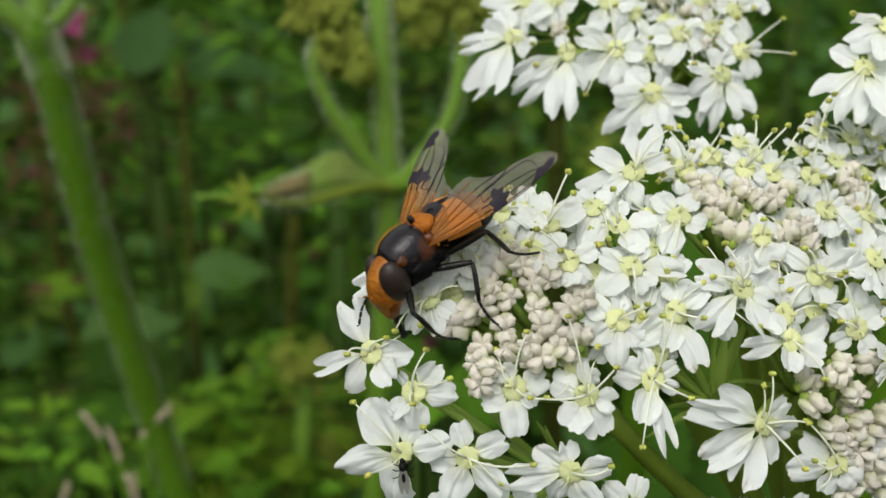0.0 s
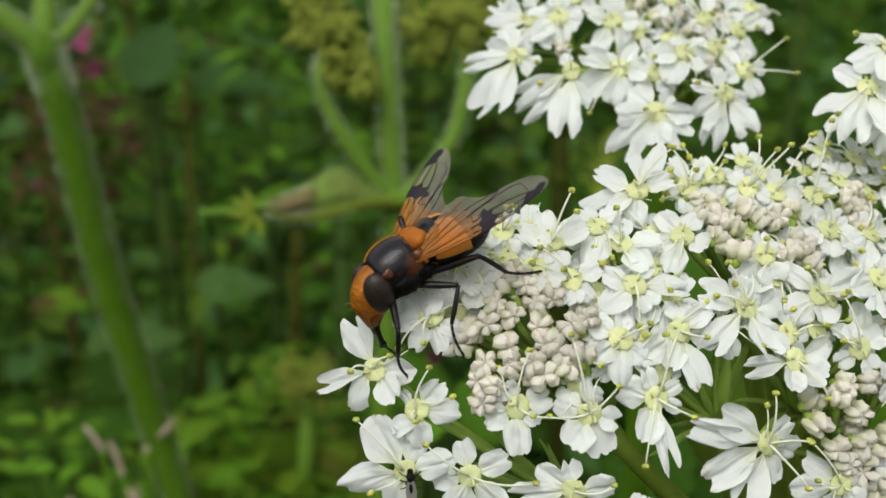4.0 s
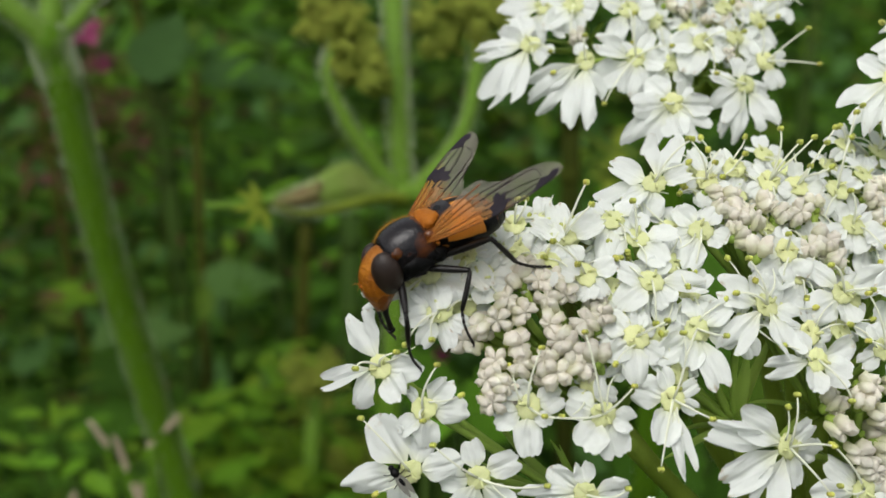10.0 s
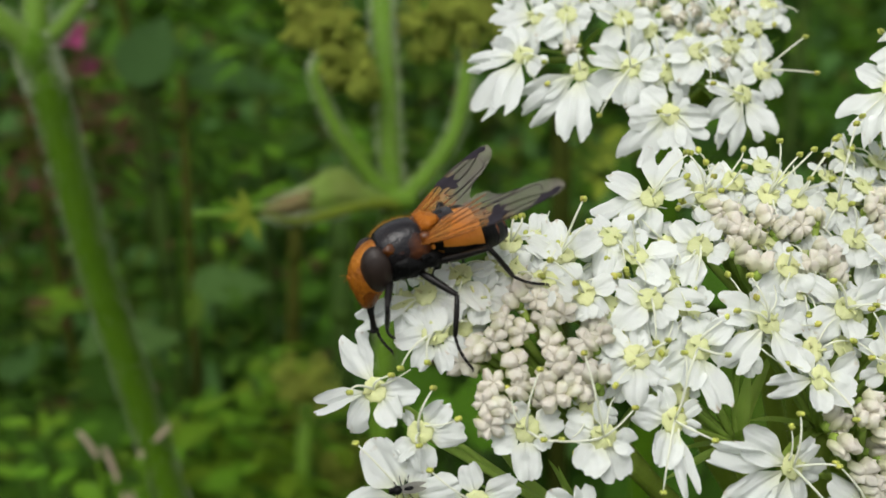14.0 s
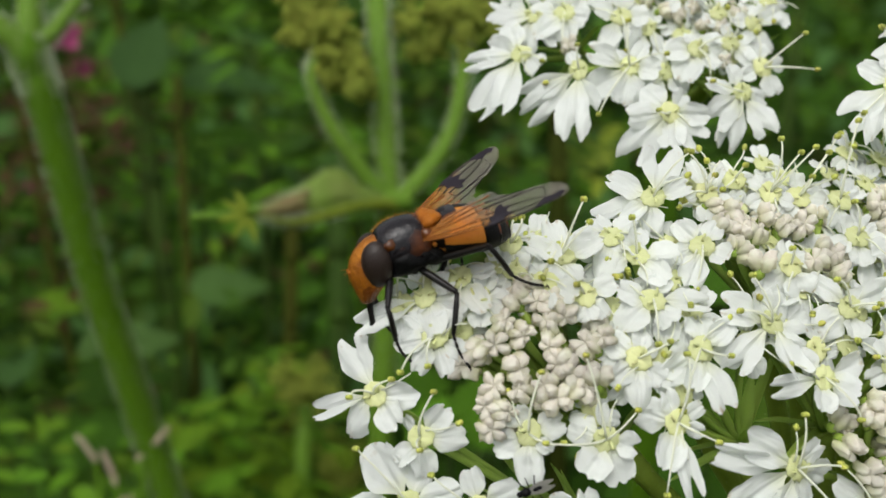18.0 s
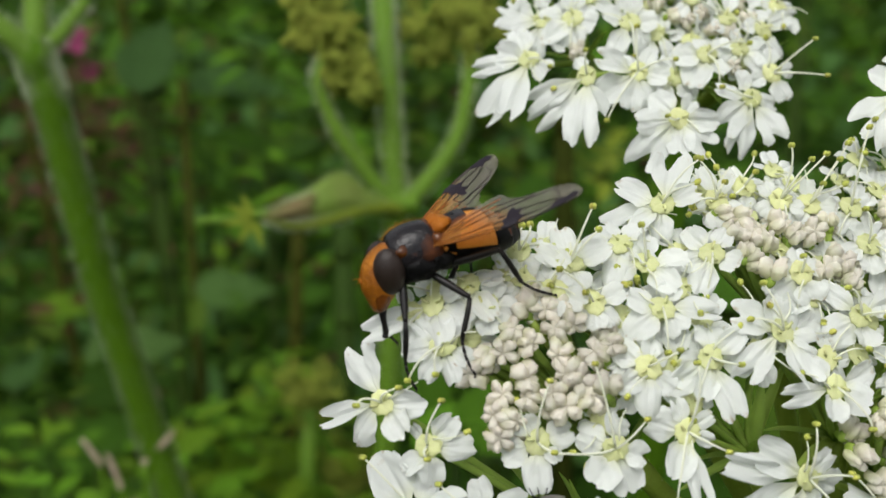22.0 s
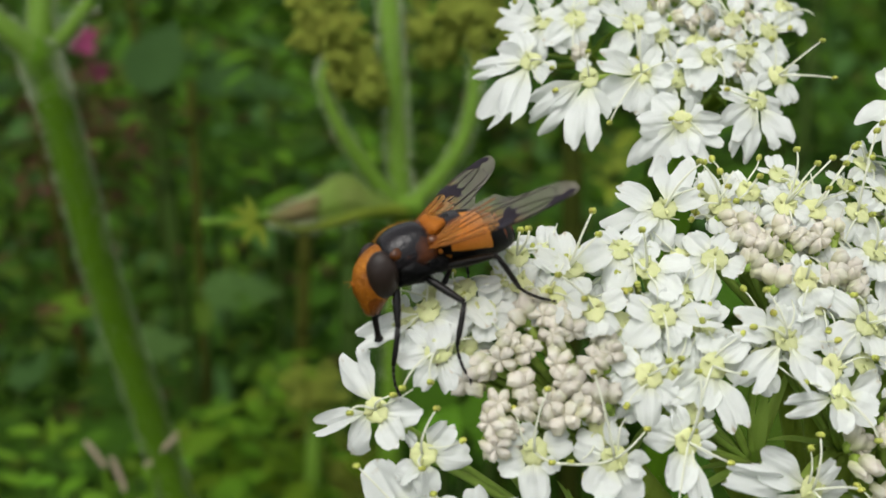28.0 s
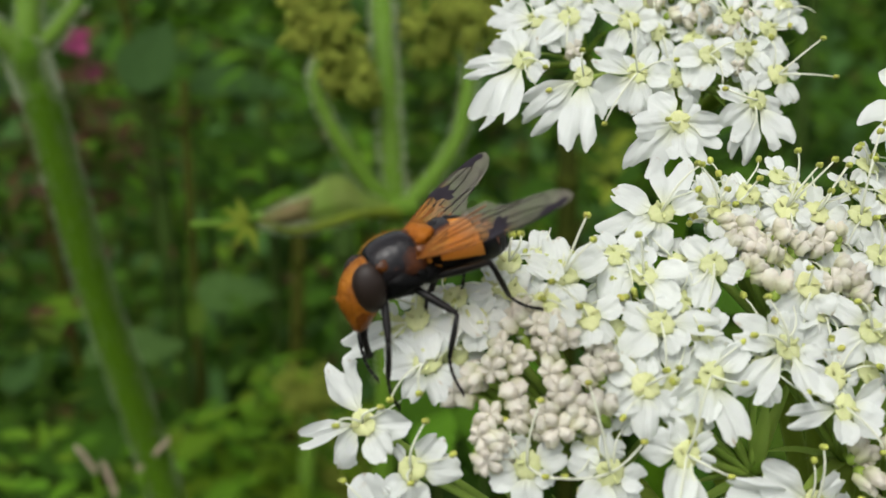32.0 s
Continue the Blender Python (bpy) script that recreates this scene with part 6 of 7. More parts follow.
def on_blade(x, y):
    """A spot kept inside the blade's outline."""
    lead, rear = wing_edge(x / WINGLEN)
    return x, min(max(y, rear * 0.97), lead * 0.97)


def wing_lift(x, y):
    return 0.16 * math.sin(y * 1.6 + 0.4) + 0.05 * math.sin(x * 0.9) - 0.001 * x * x


def wing_patch(name, points, material, owner, wobble, lift=0.07, label=""):
    """A flat patch inside the ring of (x, y), lying on both faces of the membrane."""
    points = [on_blade(x, y) for x, y in points]
    shape, n = Shape(), len(points)
    cx, cy = sum(p[0] for p in points) / n, sum(p[1] for p in points) / n
    for side in (1, -1):
        rows = []
        for k in (0.02, 0.4, 0.75, 1.0):
            rows.append([(cx + (x - cx) * k, cy + (y - cy) * k * (1 + wobble * (noise.noise(Vector((x * 2, y * 2, k))) if k == 1.0 else 0)), wing_lift(cx + (x - cx) * k, cy + (y - cy) * k) + side * lift) for x, y in points])
        shape.grid(rows, closed=True)
    return part(name, shape.mesh(name, material), owner, WORLD[owner], label)


VEINS = [
    [(0.2, 0.25), (3, 1.0), (6.5, 1.45), (10, 1.45), (12.8, 0.85)],
    [(0.2, 0.1), (3, 0.55), (6.0, 0.75), (8.5, 0.95), (11.5, 0.75)],
    [(0.3, 0.0), (3, 0.15), (6, 0.2), (9, 0.35), (12.2, 0.25), (13.4, 0.1)],
    [(4.5, 0.15), (7, -0.25), (9.5, -0.35), (11.6, -0.05), (12.4, 0.2)],
    [(0.4, -0.15), (3, -0.5), (6, -0.9), (9, -1.25), (11.4, -1.15), (12.0, -0.2)],
    [(0.4, -0.25), (3, -0.95), (6, -1.7), (8.5, -2.3), (9.6, -2.4)],
    [(6.4, -0.1), (6.6, -1.0), (8.6, -1.3), (9.6, -2.2)],
    [(0.5, -0.5), (2.5, -1.5), (4.5, -2.4), (6.0, -3.0)],
]
WINGS = []
for s in (1, -1):
    rows = []
    for a in range(49):
        u = a / 48
        lead, rear = wing_edge(u)
        x = WINGLEN * u
        rows.append([(x, y, wing_lift(x, y)) for y in (rear + (lead - rear) * b / 12 for b in range(13))])
    shape = Shape().grid(rows)
    wing = part("wing", shape.mesh("wing", WING), FLY, WORLD[FLY], "clear smoky wing with an orange root and dark marks")
    for pts in VEINS:
        fine = arc_line([(*on_blade(x, y), 0) for x, y in pts], 5)
        near_root = [q for q in fine if q.x < 6.4]
        beyond = [q for q in fine if q.x >= 6.0]
        for run, material in ((near_root, VEINORANGE), (beyond, VEIN)):
            if len(run) > 2:
                tube = Shape().tube([(q.x, q.y, wing_lift(q.x, q.y)) for q in run], [0.085 - 0.0035 * q.x for q in run], 5)
                part("wing_vein", tube.mesh("wing_vein", material), wing, WORLD[wing])
    wing_patch("dark_patch", [(6.7, 1.4), (7.5, 1.48), (8.3, 1.45), (8.2, 0.7), (8.9, 0.3), (8.2, 0.1), (8.6, -0.5), (8.0, -0.4), (7.8, -0.9), (7.3, -0.6), (7.2, 0.0), (6.7, 0.2), (7.0, 0.8)], WINGDARK, wing, 0.25, label="blackish patch across the wing")
    wing_patch("dark_tip", [(10.9, 1.25), (12.2, 1.0), (13.3, 0.5), (13.7, 0.05), (13.2, -0.1), (12.6, 0.2), (11.9, 0.05), (11.5, 0.45)], WINGDARK, wing, 0.3, label="dusky wing tip")
    WINGS.append(wing)


# how far the near wing is rolled over its length: seconds, then slope
WING_ROLL = ((0, 3, 6, 9, 12, 32), (-0.52, -0.48, -0.40, -0.36, -0.30, -0.28))


def wing_place(s, sweep, lift, roll):
    """The wing's pose in the fly's axes; s is 1 for its left side."""
    sweep, lift = (sweep + 9.0, lift) if s == 1 else (sweep - 1.0, lift)
    way = Vector((-math.cos(radians(sweep)) * math.cos(radians(lift)), s * math.sin(radians(sweep)) * math.cos(radians(lift)), math.sin(radians(lift))))
    lead = Vector((0.35, s, roll if s == 1 else 0.28))
    lead = (lead - way * lead.dot(way)).normalized()
    z = way.cross(lead)
    m = Matrix((way, lead, z)).transposed().to_4x4()
    m.translation = Vector((0.3, 1.9, 1.9) if s == 1 else (0.9, -2.0, 1.3)) / 1000
    return m


# legs: thigh swings from the hip, shin with its foot from the knee
HIPS = [Vector((3.3, 0.9, -0.7)), Vector((0.9, 1.25, -0.85)), Vector((-0.8, 1.25, -0.5))]
THIGH, SHIN = [3.6, 3.9, 4.8], [6.2, 6.6, 7.4]
LEGS = []
for pair in range(3):
    for s in (1, -1):
        L, S = THIGH[pair], SHIN[pair]
        r = 0.36 if pair == 2 else 0.32
        pts = [(L * k, 0, 0) for k in (0, 0.15, 0.4, 0.7, 0.92, 1.0)]
        shape = Shape().tube(pts, [r * 0.9, r, r * 1.1, r, r * 0.75, r * 0.7], 9)
        hairs(shape, pts, r, 60, 0.22, pair, slot=0)
        thigh = part("leg", shape.mesh("leg", LEG), FLY, WORLD[FLY], "slender black leg")
        T, bow = S * 0.52, (-0.55, -0.95, -1.0)[pair]
        ankle, toe = Vector((T, 0, bow)), Vector((S, 0, 0))
        pts = [Vector((0, 0, 0)), ankle * 0.3 + Vector((0, 0, 0.05)), ankle * 0.7 + Vector((0, 0, 0.03)), ankle]
        shape = Shape().tube(pts, [0.20, 0.24, 0.25, 0.19], 8)
        hairs(shape, pts, 0.16, 70, 0.22, pair + 9, slot=0)
        for n in range(5):
            curve = [ankle.lerp(toe, k) + Vector((0, 0, -0.25 * math.sin(math.pi * k))) for k in (n / 5, (n + 0.88) / 5)]
            shape.tube(curve, [0.12, 0.16 - 0.008 * n], 7)
        for c in (0.14, -0.14):
            shape.tube([toe, toe + Vector((0.22, c, -0.14))], [0.07, 0.02], 5)
        shin = part("shin", shape.mesh("shin", LEG), thigh, WORLD[FLY])
        LEGS.append((pair, s, thigh, shin))


def aim(origin, way, up):
    x = way.normalized()
    z = (up - x * up.dot(x)).normalized()
    m = Matrix((x, z.cross(x), z)).transposed().to_4x4()
    m.translation = origin / 1000
    return m


def leg_places(pair, s, foot):
    """Poses of the thigh (in the fly) and the shin (in the thigh) that bring the foot (mm, in the fly) to its hold."""
    hip = Vector((HIPS[pair].x, HIPS[pair].y * s, HIPS[pair].z))
    L, S = THIGH[pair], SHIN[pair]
    gap = foot - hip
    d = min(max(gap.length, abs(L - S) + 0.2), L + S - 0.05)
    ahead = gap.normalized()
    out = (Vector((0.3, 0.6 * s, -0.35)), Vector((-0.6, 0.4, 0.0)) if s == 1 else Vector((-0.8, -0.1, -0.3)), Vector((0.0, 0.5, 0.8)) if s == 1 else Vector((-0.8, -0.1, -0.4)))[pair]
    out = (out - ahead * out.dot(ahead)).normalized()
    c = (L * L + d * d - S * S) / (2 * L * d)
    knee = hip + ahead * (L * c) + out * (L * math.sqrt(max(0, 1 - c * c)))
    thigh = aim(hip, knee - hip, Vector((0, 0.3 * s, 1)))
    end = hip + ahead * d
    shin = aim(knee, end - knee, (Vector((-1, 0, 0.2)), Vector((-1, 0, 0.2)), Vector((0.2, 0.2 * s, 1)))[pair])
    return thigh, thigh.inverted() @ shin


# holds of the feet on the flowers: seconds, then mm right, up, back in the plan
FEET = {}
FEET[0, 1] = [(0, 1.3, -8.1, -96.1), (1.2, 0.1, -8.6, -96.2), (2.2, -4.4, -11.5, -97.1), (3, -2.6, -10.9, -96.7), (6, -5.1, -7.9, -97.6), (7, -5.0, -8.4, -97.4), (8, -3.1, -10.6, -96.8), (10, -2.9, -9.6, -96.8), (11.5, -3.2, -9.0, -96.9), (12, -5.5, -2.3, -99.8), (13, -5.2, -4.5, -98.6), (14, -4.7, -5.1, -98.3), (15.5, -3.3, -6.7, -97.4), (17, -3.5, -6.2, -97.6), (20, -2.7, -8.2, -96.9), (22, -3.6, -8.3, -97.1), (23.5, -3.5, -8.2, -97.1), (24, -4.1, -2.1, -99.5), (25.5, -1.9, -6.7, -97.0), (27, 0.1, -6.8, -96.6), (28, -4.4, -9.1, -97.2), (29, -3.7, -8.8, -97.0), (29.5, -3.0, -7.4, -97.1), (30, -1.5, -6.6, -97.0), (31, -2.2, -7.1, -97.0), (32, -3.6, -8.2, -97.1)]
FEET[0, -1] = [(0, -7.7, -7.0, -97.9), (1.5, -8.1, -8.2, -97.7), (3, -3.7, -8.4, -96.4), (6, -5.4, -7.2, -97.1), (8, -4.4, -5.7, -97.3), (10, -5.2, -6.9, -97.1), (12, -5.7, -3.0, -98.8), (14, -5.0, -6.2, -97.3), (17, -4.2, -4.5, -97.6), (20, -4.4, -5.3, -97.4), (22, -5.2, -4.5, -97.9), (24, -5.3, -6.0, -97.4), (27, -4.4, -4.8, -97.6), (29, -4.9, -1.6, -99.4), (30, -4.6, -4.4, -97.8), (31, -3.5, -5.7, -97.0), (32, -5.3, -6.1, -97.4)]
FEET[1, 1] = [(0, 5.3, -7.1, -95.7), (1.5, 4.0, -7.5, -95.8), (2.4, 1.4, -7.3, -96.2), (3, 1.7, -8.1, -96.0), (6, 1.8, -7.7, -96.1), (10, 1.7, -7.3, -96.2), (14, 1.9, -7.5, -96.1), (20, 1.4, -7.1, -96.3), (27, 1.3, -6.9, -96.3), (32, 1.5, -7.0, -96.3)]
FEET[1, -1] = [(0, -0.9, -3.1, -98.3), (3, -0.9, -3.3, -98.1), (8, -0.9, -3.4, -98.1), (14, -1.1, -3.3, -98.2), (20, -0.7, -3.2, -98.2), (27, -0.9, -3.2, -98.2), (32, -0.9, -3.0, -98.3)]
FEET[2, 1] = [(0, 9.0, -0.3, -98.7), (6, 8.8, -0.2, -98.8), (10, 8.5, -0.4, -98.7), (14, 8.5, -0.3, -98.7), (20, 8.3, -0.4, -98.7), (27, 8.6, -0.4, -98.7), (32, 7.9, -0.4, -98.7)]
FEET[2, -1] = [(0, 0.6, -0.2, -99.7), (8, 1.0, -1.0, -99.1), (14, 1.2, -0.2, -99.6), (20, 1.0, -0.3, -99.5), (27, 1.0, -0.2, -99.7), (32, 1.0, -0.1, -99.7)]


def glide(rows, t):
    """Values at t between rows of (seconds, ...)."""
    a = np.array(rows, float)
    return [float(np.interp(t, a[:, 0], a[:, n])) for n in range(1, a.shape[1])]


# ---- ground and the growth behind ----
ground_shape = Shape()
rings = [0.0, 150, 400, 800, 1400, 2200, 3500, 6000, 12000, 30000, 120000, 600000]
grid_rows = []
for r in rings:
    grid_rows.append([(r * math.cos(a), r * math.sin(a), (18 * noise.noise(Vector((r * math.cos(a) / 300, r * math.sin(a) / 300, 0))) if 0 < r < 6000 else 0)) for a in (2 * math.pi * b / 48 for b in range(48))])
ground_shape.grid(grid_rows, closed=True)
thing("ground", Matrix.Translation((0, 0, 0)), "dark meadow soil and leaf litter", "ground", kind="structure", data=ground_shape.mesh("ground", SOIL))


def leaf_mesh(name, material, wide, teeth, fold, droop, seed, lobes=0):
    """A leaf blade of unit length (thousandths of a metre times 1000), folded along its midrib, with a toothed edge."""
    rnd, rows = random.Random(seed), []
    for a in range(12):
        s = a / 11
        half = wide * math.sin(math.pi * min(0.06 + s * 0.94, 1.0) ** 0.75) * (1 - 0.25 * s)
        half *= 1 + (teeth if a % 2 else -teeth)
        if lobes:
            half *= 0.55 + 0.45 * abs(math.sin(s * math.pi * lobes))
        row = []
        for b in range(5):
            t = b / 2 - 1
            row.append((1000 * (s + 0.05 * abs(t) * teeth * 4), 1000 * half * t, 1000 * (fold * abs(t) * half * 2 - droop * s * s + 0.02 * math.sin(s * 21) * abs(t))))
        rows.append(row)
    return Shape().grid(rows).mesh(name, material)


OVAL = [leaf_mesh("leaf", LEAF, 0.24, 0.06, 0.2, 0.25, s) for s in (1, 2)]
BROAD = [leaf_mesh("leaf", LEAF, 0.36, 0.05, 0.15, 0.3, 3), leaf_mesh("leaf", LEAF, 0.32, 0.09, 0.25, 0.15, 4)]
GREYLEAF = leaf_mesh("leaf", LEAFBLUE, 0.34, 0.03, 0.12, 0.2, 5)
FRESH = leaf_mesh("leaf", LEAFBRIGHT, 0.30, 0.12, 0.2, 0.2, 6)
YOUNGLEAF = leaf_mesh("leaf", YOUNG, 0.16, 0.1, 0.2, 0.1, 9)
RUSTY = leaf_mesh("leaf", RUST, 0.28, 0.08, 0.3, 0.35, 8)


def set_leaf(owner, mesh, place, length, label=""):
    ob = part("leaf", mesh, owner, place, label)
    ob.matrix_basis = ob.matrix_basis @ Matrix.Diagonal((length / 1000, length / 1000, length / 1000, 1))
    return ob


def leafy_plant(x, y, height, leaf, size, label, category, group, seed, material=STEM, lean=(0, 0), pairs=7, low=0.35):
    """An upright stem with opposite leaves, standing on the ground."""
    rnd = random.Random(seed)
    base = Vector((x, y, 0))
    ob = thing(label[1], Matrix.Translation(base), label[0], category, group)
    top = (lean[0] * 1000, lean[1] * 1000, height * 1000)
    pts = bent((0, 0, -10), top, (rnd.uniform(-25, 25), rnd.uniform(-25, 25), 0), 9)
    part("stem", Shape().tube(pts, [3.2 - 0.23 * n for n in range(10)], 8).mesh("stem", material), ob, Matrix.Translation(base))
    for n in range(pairs):
        s = low + (1 - low) * (n + 0.6) / pairs
        i = min(int(s * 9), 8)
        p = pts[i].lerp(pts[i + 1], s * 9 - i) / 1000 + base
        turn = 90 * (n % 2) + rnd.uniform(-30, 30) + seed * 37
        for side in (0, 180):
            length = size * (1.15 - 0.6 * s) * rnd.uniform(0.8, 1.25)
            m = Matrix.Translation(p) @ pose(0, 0, 0, 0, 0, turn + side + rnd.uniform(-15, 15)) @ pose(0.004, 0, 0, rnd.uniform(-15, 15), rnd.uniform(-25, 30), 0)
            set_leaf(ob, leaf if not isinstance(leaf, list) else rnd.choice(leaf), m, length)
    return ob


def stuff_leaves(name, label, category, spots, material):
    """Uncountable foliage joined into one sheet of small blades."""
    shape = Shape()
    for x, y, z, length, yaw, pitch, roll, width in spots:
        m = Matrix.Translation((x * 1000, y * 1000, z * 1000)) @ pose(0, 0, 0, roll, pitch, yaw)
        rows = []
        for a in range(5):
            s = a / 4
            half = width * length * math.sin(math.pi * (0.08 + 0.9 * s)) ** 0.8
            rows.append([m @ Vector((length * s, half * t, length * (0.18 * abs(t) * width * 2 - 0.25 * s * s))) for t in (-1, 0, 1)])
        shape.grid(rows)
    return thing(name, Matrix(), label, category, kind="stuff", data=shape.mesh(name, material))


def thicket(seed, count, near, far, wide, low, high, size, width):
    rnd, spots = random.Random(seed), []
    for _ in range(count):
        y = near + (far - near) * rnd.random() ** 0.8
        edge = wide * (1 + 0.5 * noise.noise(Vector((y * 2.2, seed * 5.1, 0))))
        x = rnd.uniform(-1, 1) * edge
        ragged = 1 - 0.75 * max(0.0, abs(x) / edge - 0.6) / 0.4
        y += 0.25 * max(0.0, noise.noise(Vector((x * 3, seed, 4))))
        z = low + (high - low) * rnd.random() * ragged
        spots.append((x, y, z, size * rnd.uniform(0.6, 1.5), rnd.uniform(0, 360), rnd.uniform(-40, 30), rnd.uniform(-35, 35), width * rnd.uniform(0.7, 1.3)))
    return spots


# far growth, from the near meadow to the hedge that closes the view
stuff_leaves("undergrowth", "dense green undergrowth of mixed meadow leaves", "foliage", thicket(1, 13000, 0.75, 2.8, 1.7, 0.02, 0.72, 52, 0.24), LEAF)
stuff_leaves("undergrowth", "dense green leaves low in the meadow", "foliage", thicket(2, 8500, 0.42, 1.2, 0.9, 0.0, 0.60, 34, 0.30), LEAF)
stuff_leaves("undergrowth", "fresh yellow-green meadow leaves", "foliage", thicket(3, 2200, 0.9, 2.4, 1.5, 0.2, 0.74, 34, 0.24), LEAFBRIGHT)
stuff_leaves("undergrowth", "grey-green bramble leaves", "foliage", thicket(4, 3600, 0.7, 2.4, 1.5, 0.1, 0.74, 44, 0.34), LEAFBLUE)
stuff_leaves("undergrowth", "reddish brown fading leaves", "foliage", thicket(5, 1300, 0.7, 2.2, 1.4, 0.2, 0.70, 26, 0.22), RUST)
round_about = random.Random(40)
spots = []
for _ in range(17000):
    r, a = 0.5 + 4.3 * round_about.random() ** 0.7, round_about.uniform(0, 2 * math.pi)
    x, y = r * math.cos(a), 0.3 + r * math.sin(a)
    if y > 0.4 and abs(x) < 1.2:
        continue
    spots.append((x, y, 0.45 * round_about.random() ** 1.3, round_about.uniform(40, 95), round_about.uniform(0, 360), round_about.uniform(-50, 20), round_about.uniform(-30, 30), round_about.uniform(0.15, 0.3)))
stuff_leaves("undergrowth", "low green meadow growth round about", "foliage", spots, LEAF)
rnd_fresh = random.Random(31)
patch = []
for _ in range(620):
    x, y, d = rnd_fresh.uniform(285, 640), rnd_fresh.uniform(575, 960), rnd_fresh.uniform(370, 480)
    if y < 905 - x * 0.66 or (x > 500 and y < 700) or noise.noise(Vector((x / 60, y / 60, 2))) < -0.22:
        continue
    p = plan((x - 784) / 1883 * d, (441 - y) / 1883 * d, d)
    patch.append((p.x, p.y, p.z, rnd_fresh.uniform(6, 17), rnd_fresh.gauss(60, 40), rnd_fresh.uniform(-20, 20), rnd_fresh.uniform(-25, 25), rnd_fresh.uniform(0.2, 0.34)))
stuff_leaves("undergrowth", "fresh yellow-green leaflets of a low meadow plant", "foliage", patch, LEAFBRIGHT)
patch = []
for _ in range(420):
    x, y, d = rnd_fresh.uniform(-60, 600), rnd_fresh.uniform(480, 960), rnd_fresh.uniform(420, 680)
    if (x > 280 and y > 905 - x * 0.66) or (x > 430 and y < 640):
        continue
    p = plan((x - 784) / 1883 * d, (441 - y) / 1883 * d, d)
    patch.append((p.x, p.y, p.z, rnd_fresh.uniform(5, 15), rnd_fresh.uniform(0, 360), rnd_fresh.uniform(-50, 20), rnd_fresh.uniform(-30, 30), rnd_fresh.uniform(0.18, 0.34)))
stuff_leaves("undergrowth", "small mixed green leaves low in the meadow", "foliage", patch, LEAF)
patch = []
for _ in range(300):
    x, y, d = rnd_fresh.gauss(150, 85), rnd_fresh.gauss(240, 95), rnd_fresh.uniform(520, 800)
    p = plan((x - 784) / 1883 * d, (441 - y) / 1883 * d, d)
    patch.append((p.x, p.y, p.z, rnd_fresh.uniform(6, 16), rnd_fresh.uniform(0, 360), rnd_fresh.uniform(-30, 20), rnd_fresh.uniform(-30, 30), rnd_fresh.uniform(0.12, 0.3)))
stuff_leaves("undergrowth", "fading reddish brown leaves of a tall meadow plant", "foliage", patch, RUST)
patch = []
for _ in range(150):
    x, y, d = rnd_fresh.uniform(150, 820), rnd_fresh.uniform(-60, 330), rnd_fresh.uniform(560, 900)
    p = plan((x - 784) / 1883 * d, (441 - y) / 1883 * d, d)
    patch.append((p.x, p.y, p.z, rnd_fresh.uniform(14, 40), rnd_fresh.uniform(0, 360), rnd_fresh.uniform(-60, 10), rnd_fresh.uniform(-30, 30), rnd_fresh.uniform(0.06, 0.2)))
stuff_leaves("undergrowth", "fine fresh leaves of tall meadow plants", "foliage", patch, LEAF)
patch = []
for _ in range(70):
    x, y, d = rnd_fresh.uniform(-60, 300), rnd_fresh.uniform(720, 960), rnd_fresh.uniform(340, 480)
    p = plan((x - 784) / 1883 * d, (441 - y) / 1883 * d, d)
    patch.append((p.x, p.y, p.z, rnd_fresh.uniform(5, 14), rnd_fresh.uniform(0, 360), rnd_fresh.uniform(-40, 10), rnd_fresh.uniform(-30, 30), rnd_fresh.uniform(0.14, 0.3)))
stuff_leaves("undergrowth", "small fresh leaves low in the meadow", "foliage", patch, LEAFBRIGHT)
patch = []
for _ in range(26):
    x, y, d = rnd_fresh.gauss(1040, 35), rnd_fresh.gauss(270, 60), rnd_fresh.uniform(420, 600)
    p = plan((x - 784) / 1883 * d, (441 - y) / 1883 * d, d)
    patch.append((p.x, p.y, p.z, rnd_fresh.uniform(6, 16), rnd_fresh.uniform(0, 360), rnd_fresh.uniform(-30, 20), rnd_fresh.uniform(-30, 30), rnd_fresh.uniform(0.12, 0.3)))
stuff_leaves("undergrowth", "yellowish leaves of a tall meadow plant", "foliage", patch, YOUNG)
patch = []
for _ in range(420):
    x, y, d = rnd_fresh.uniform(-60, 1620), rnd_fresh.uniform(-60, 560), rnd_fresh.uniform(560, 1000)
    if 440 < x < 720 and y > 360:
        continue
    p = plan((x - 784) / 1883 * d, (441 - y) / 1883 * d, d)
    patch.append((p.x, p.y, p.z, rnd_fresh.uniform(9, 30), rnd_fresh.uniform(0, 360), rnd_fresh.uniform(-30, 20), rnd_fresh.uniform(-30, 30), rnd_fresh.uniform(0.14, 0.3)))
stuff_leaves("undergrowth", "mixed green leaves of tall meadow plants", "foliage", patch, LEAF)
patch = []
for _ in range(110):
    x, y, d = rnd_fresh.uniform(230, 560), rnd_fresh.uniform(-20, 400), rnd_fresh.uniform(540, 760)
    p = plan((x - 784) / 1883 * d, (441 - y) / 1883 * d, d)
    patch.append((p.x, p.y, p.z, rnd_fresh.uniform(10, 28), rnd_fresh.uniform(0, 360), rnd_fresh.uniform(-40, 10), rnd_fresh.uniform(-30, 30), rnd_fresh.uniform(0.08, 0.22)))
stuff_leaves("undergrowth", "narrow fresh leaves of tall meadow plants", "foliage", patch, LEAFBRIGHT)
hedge = Shape()
hedge_rows = []
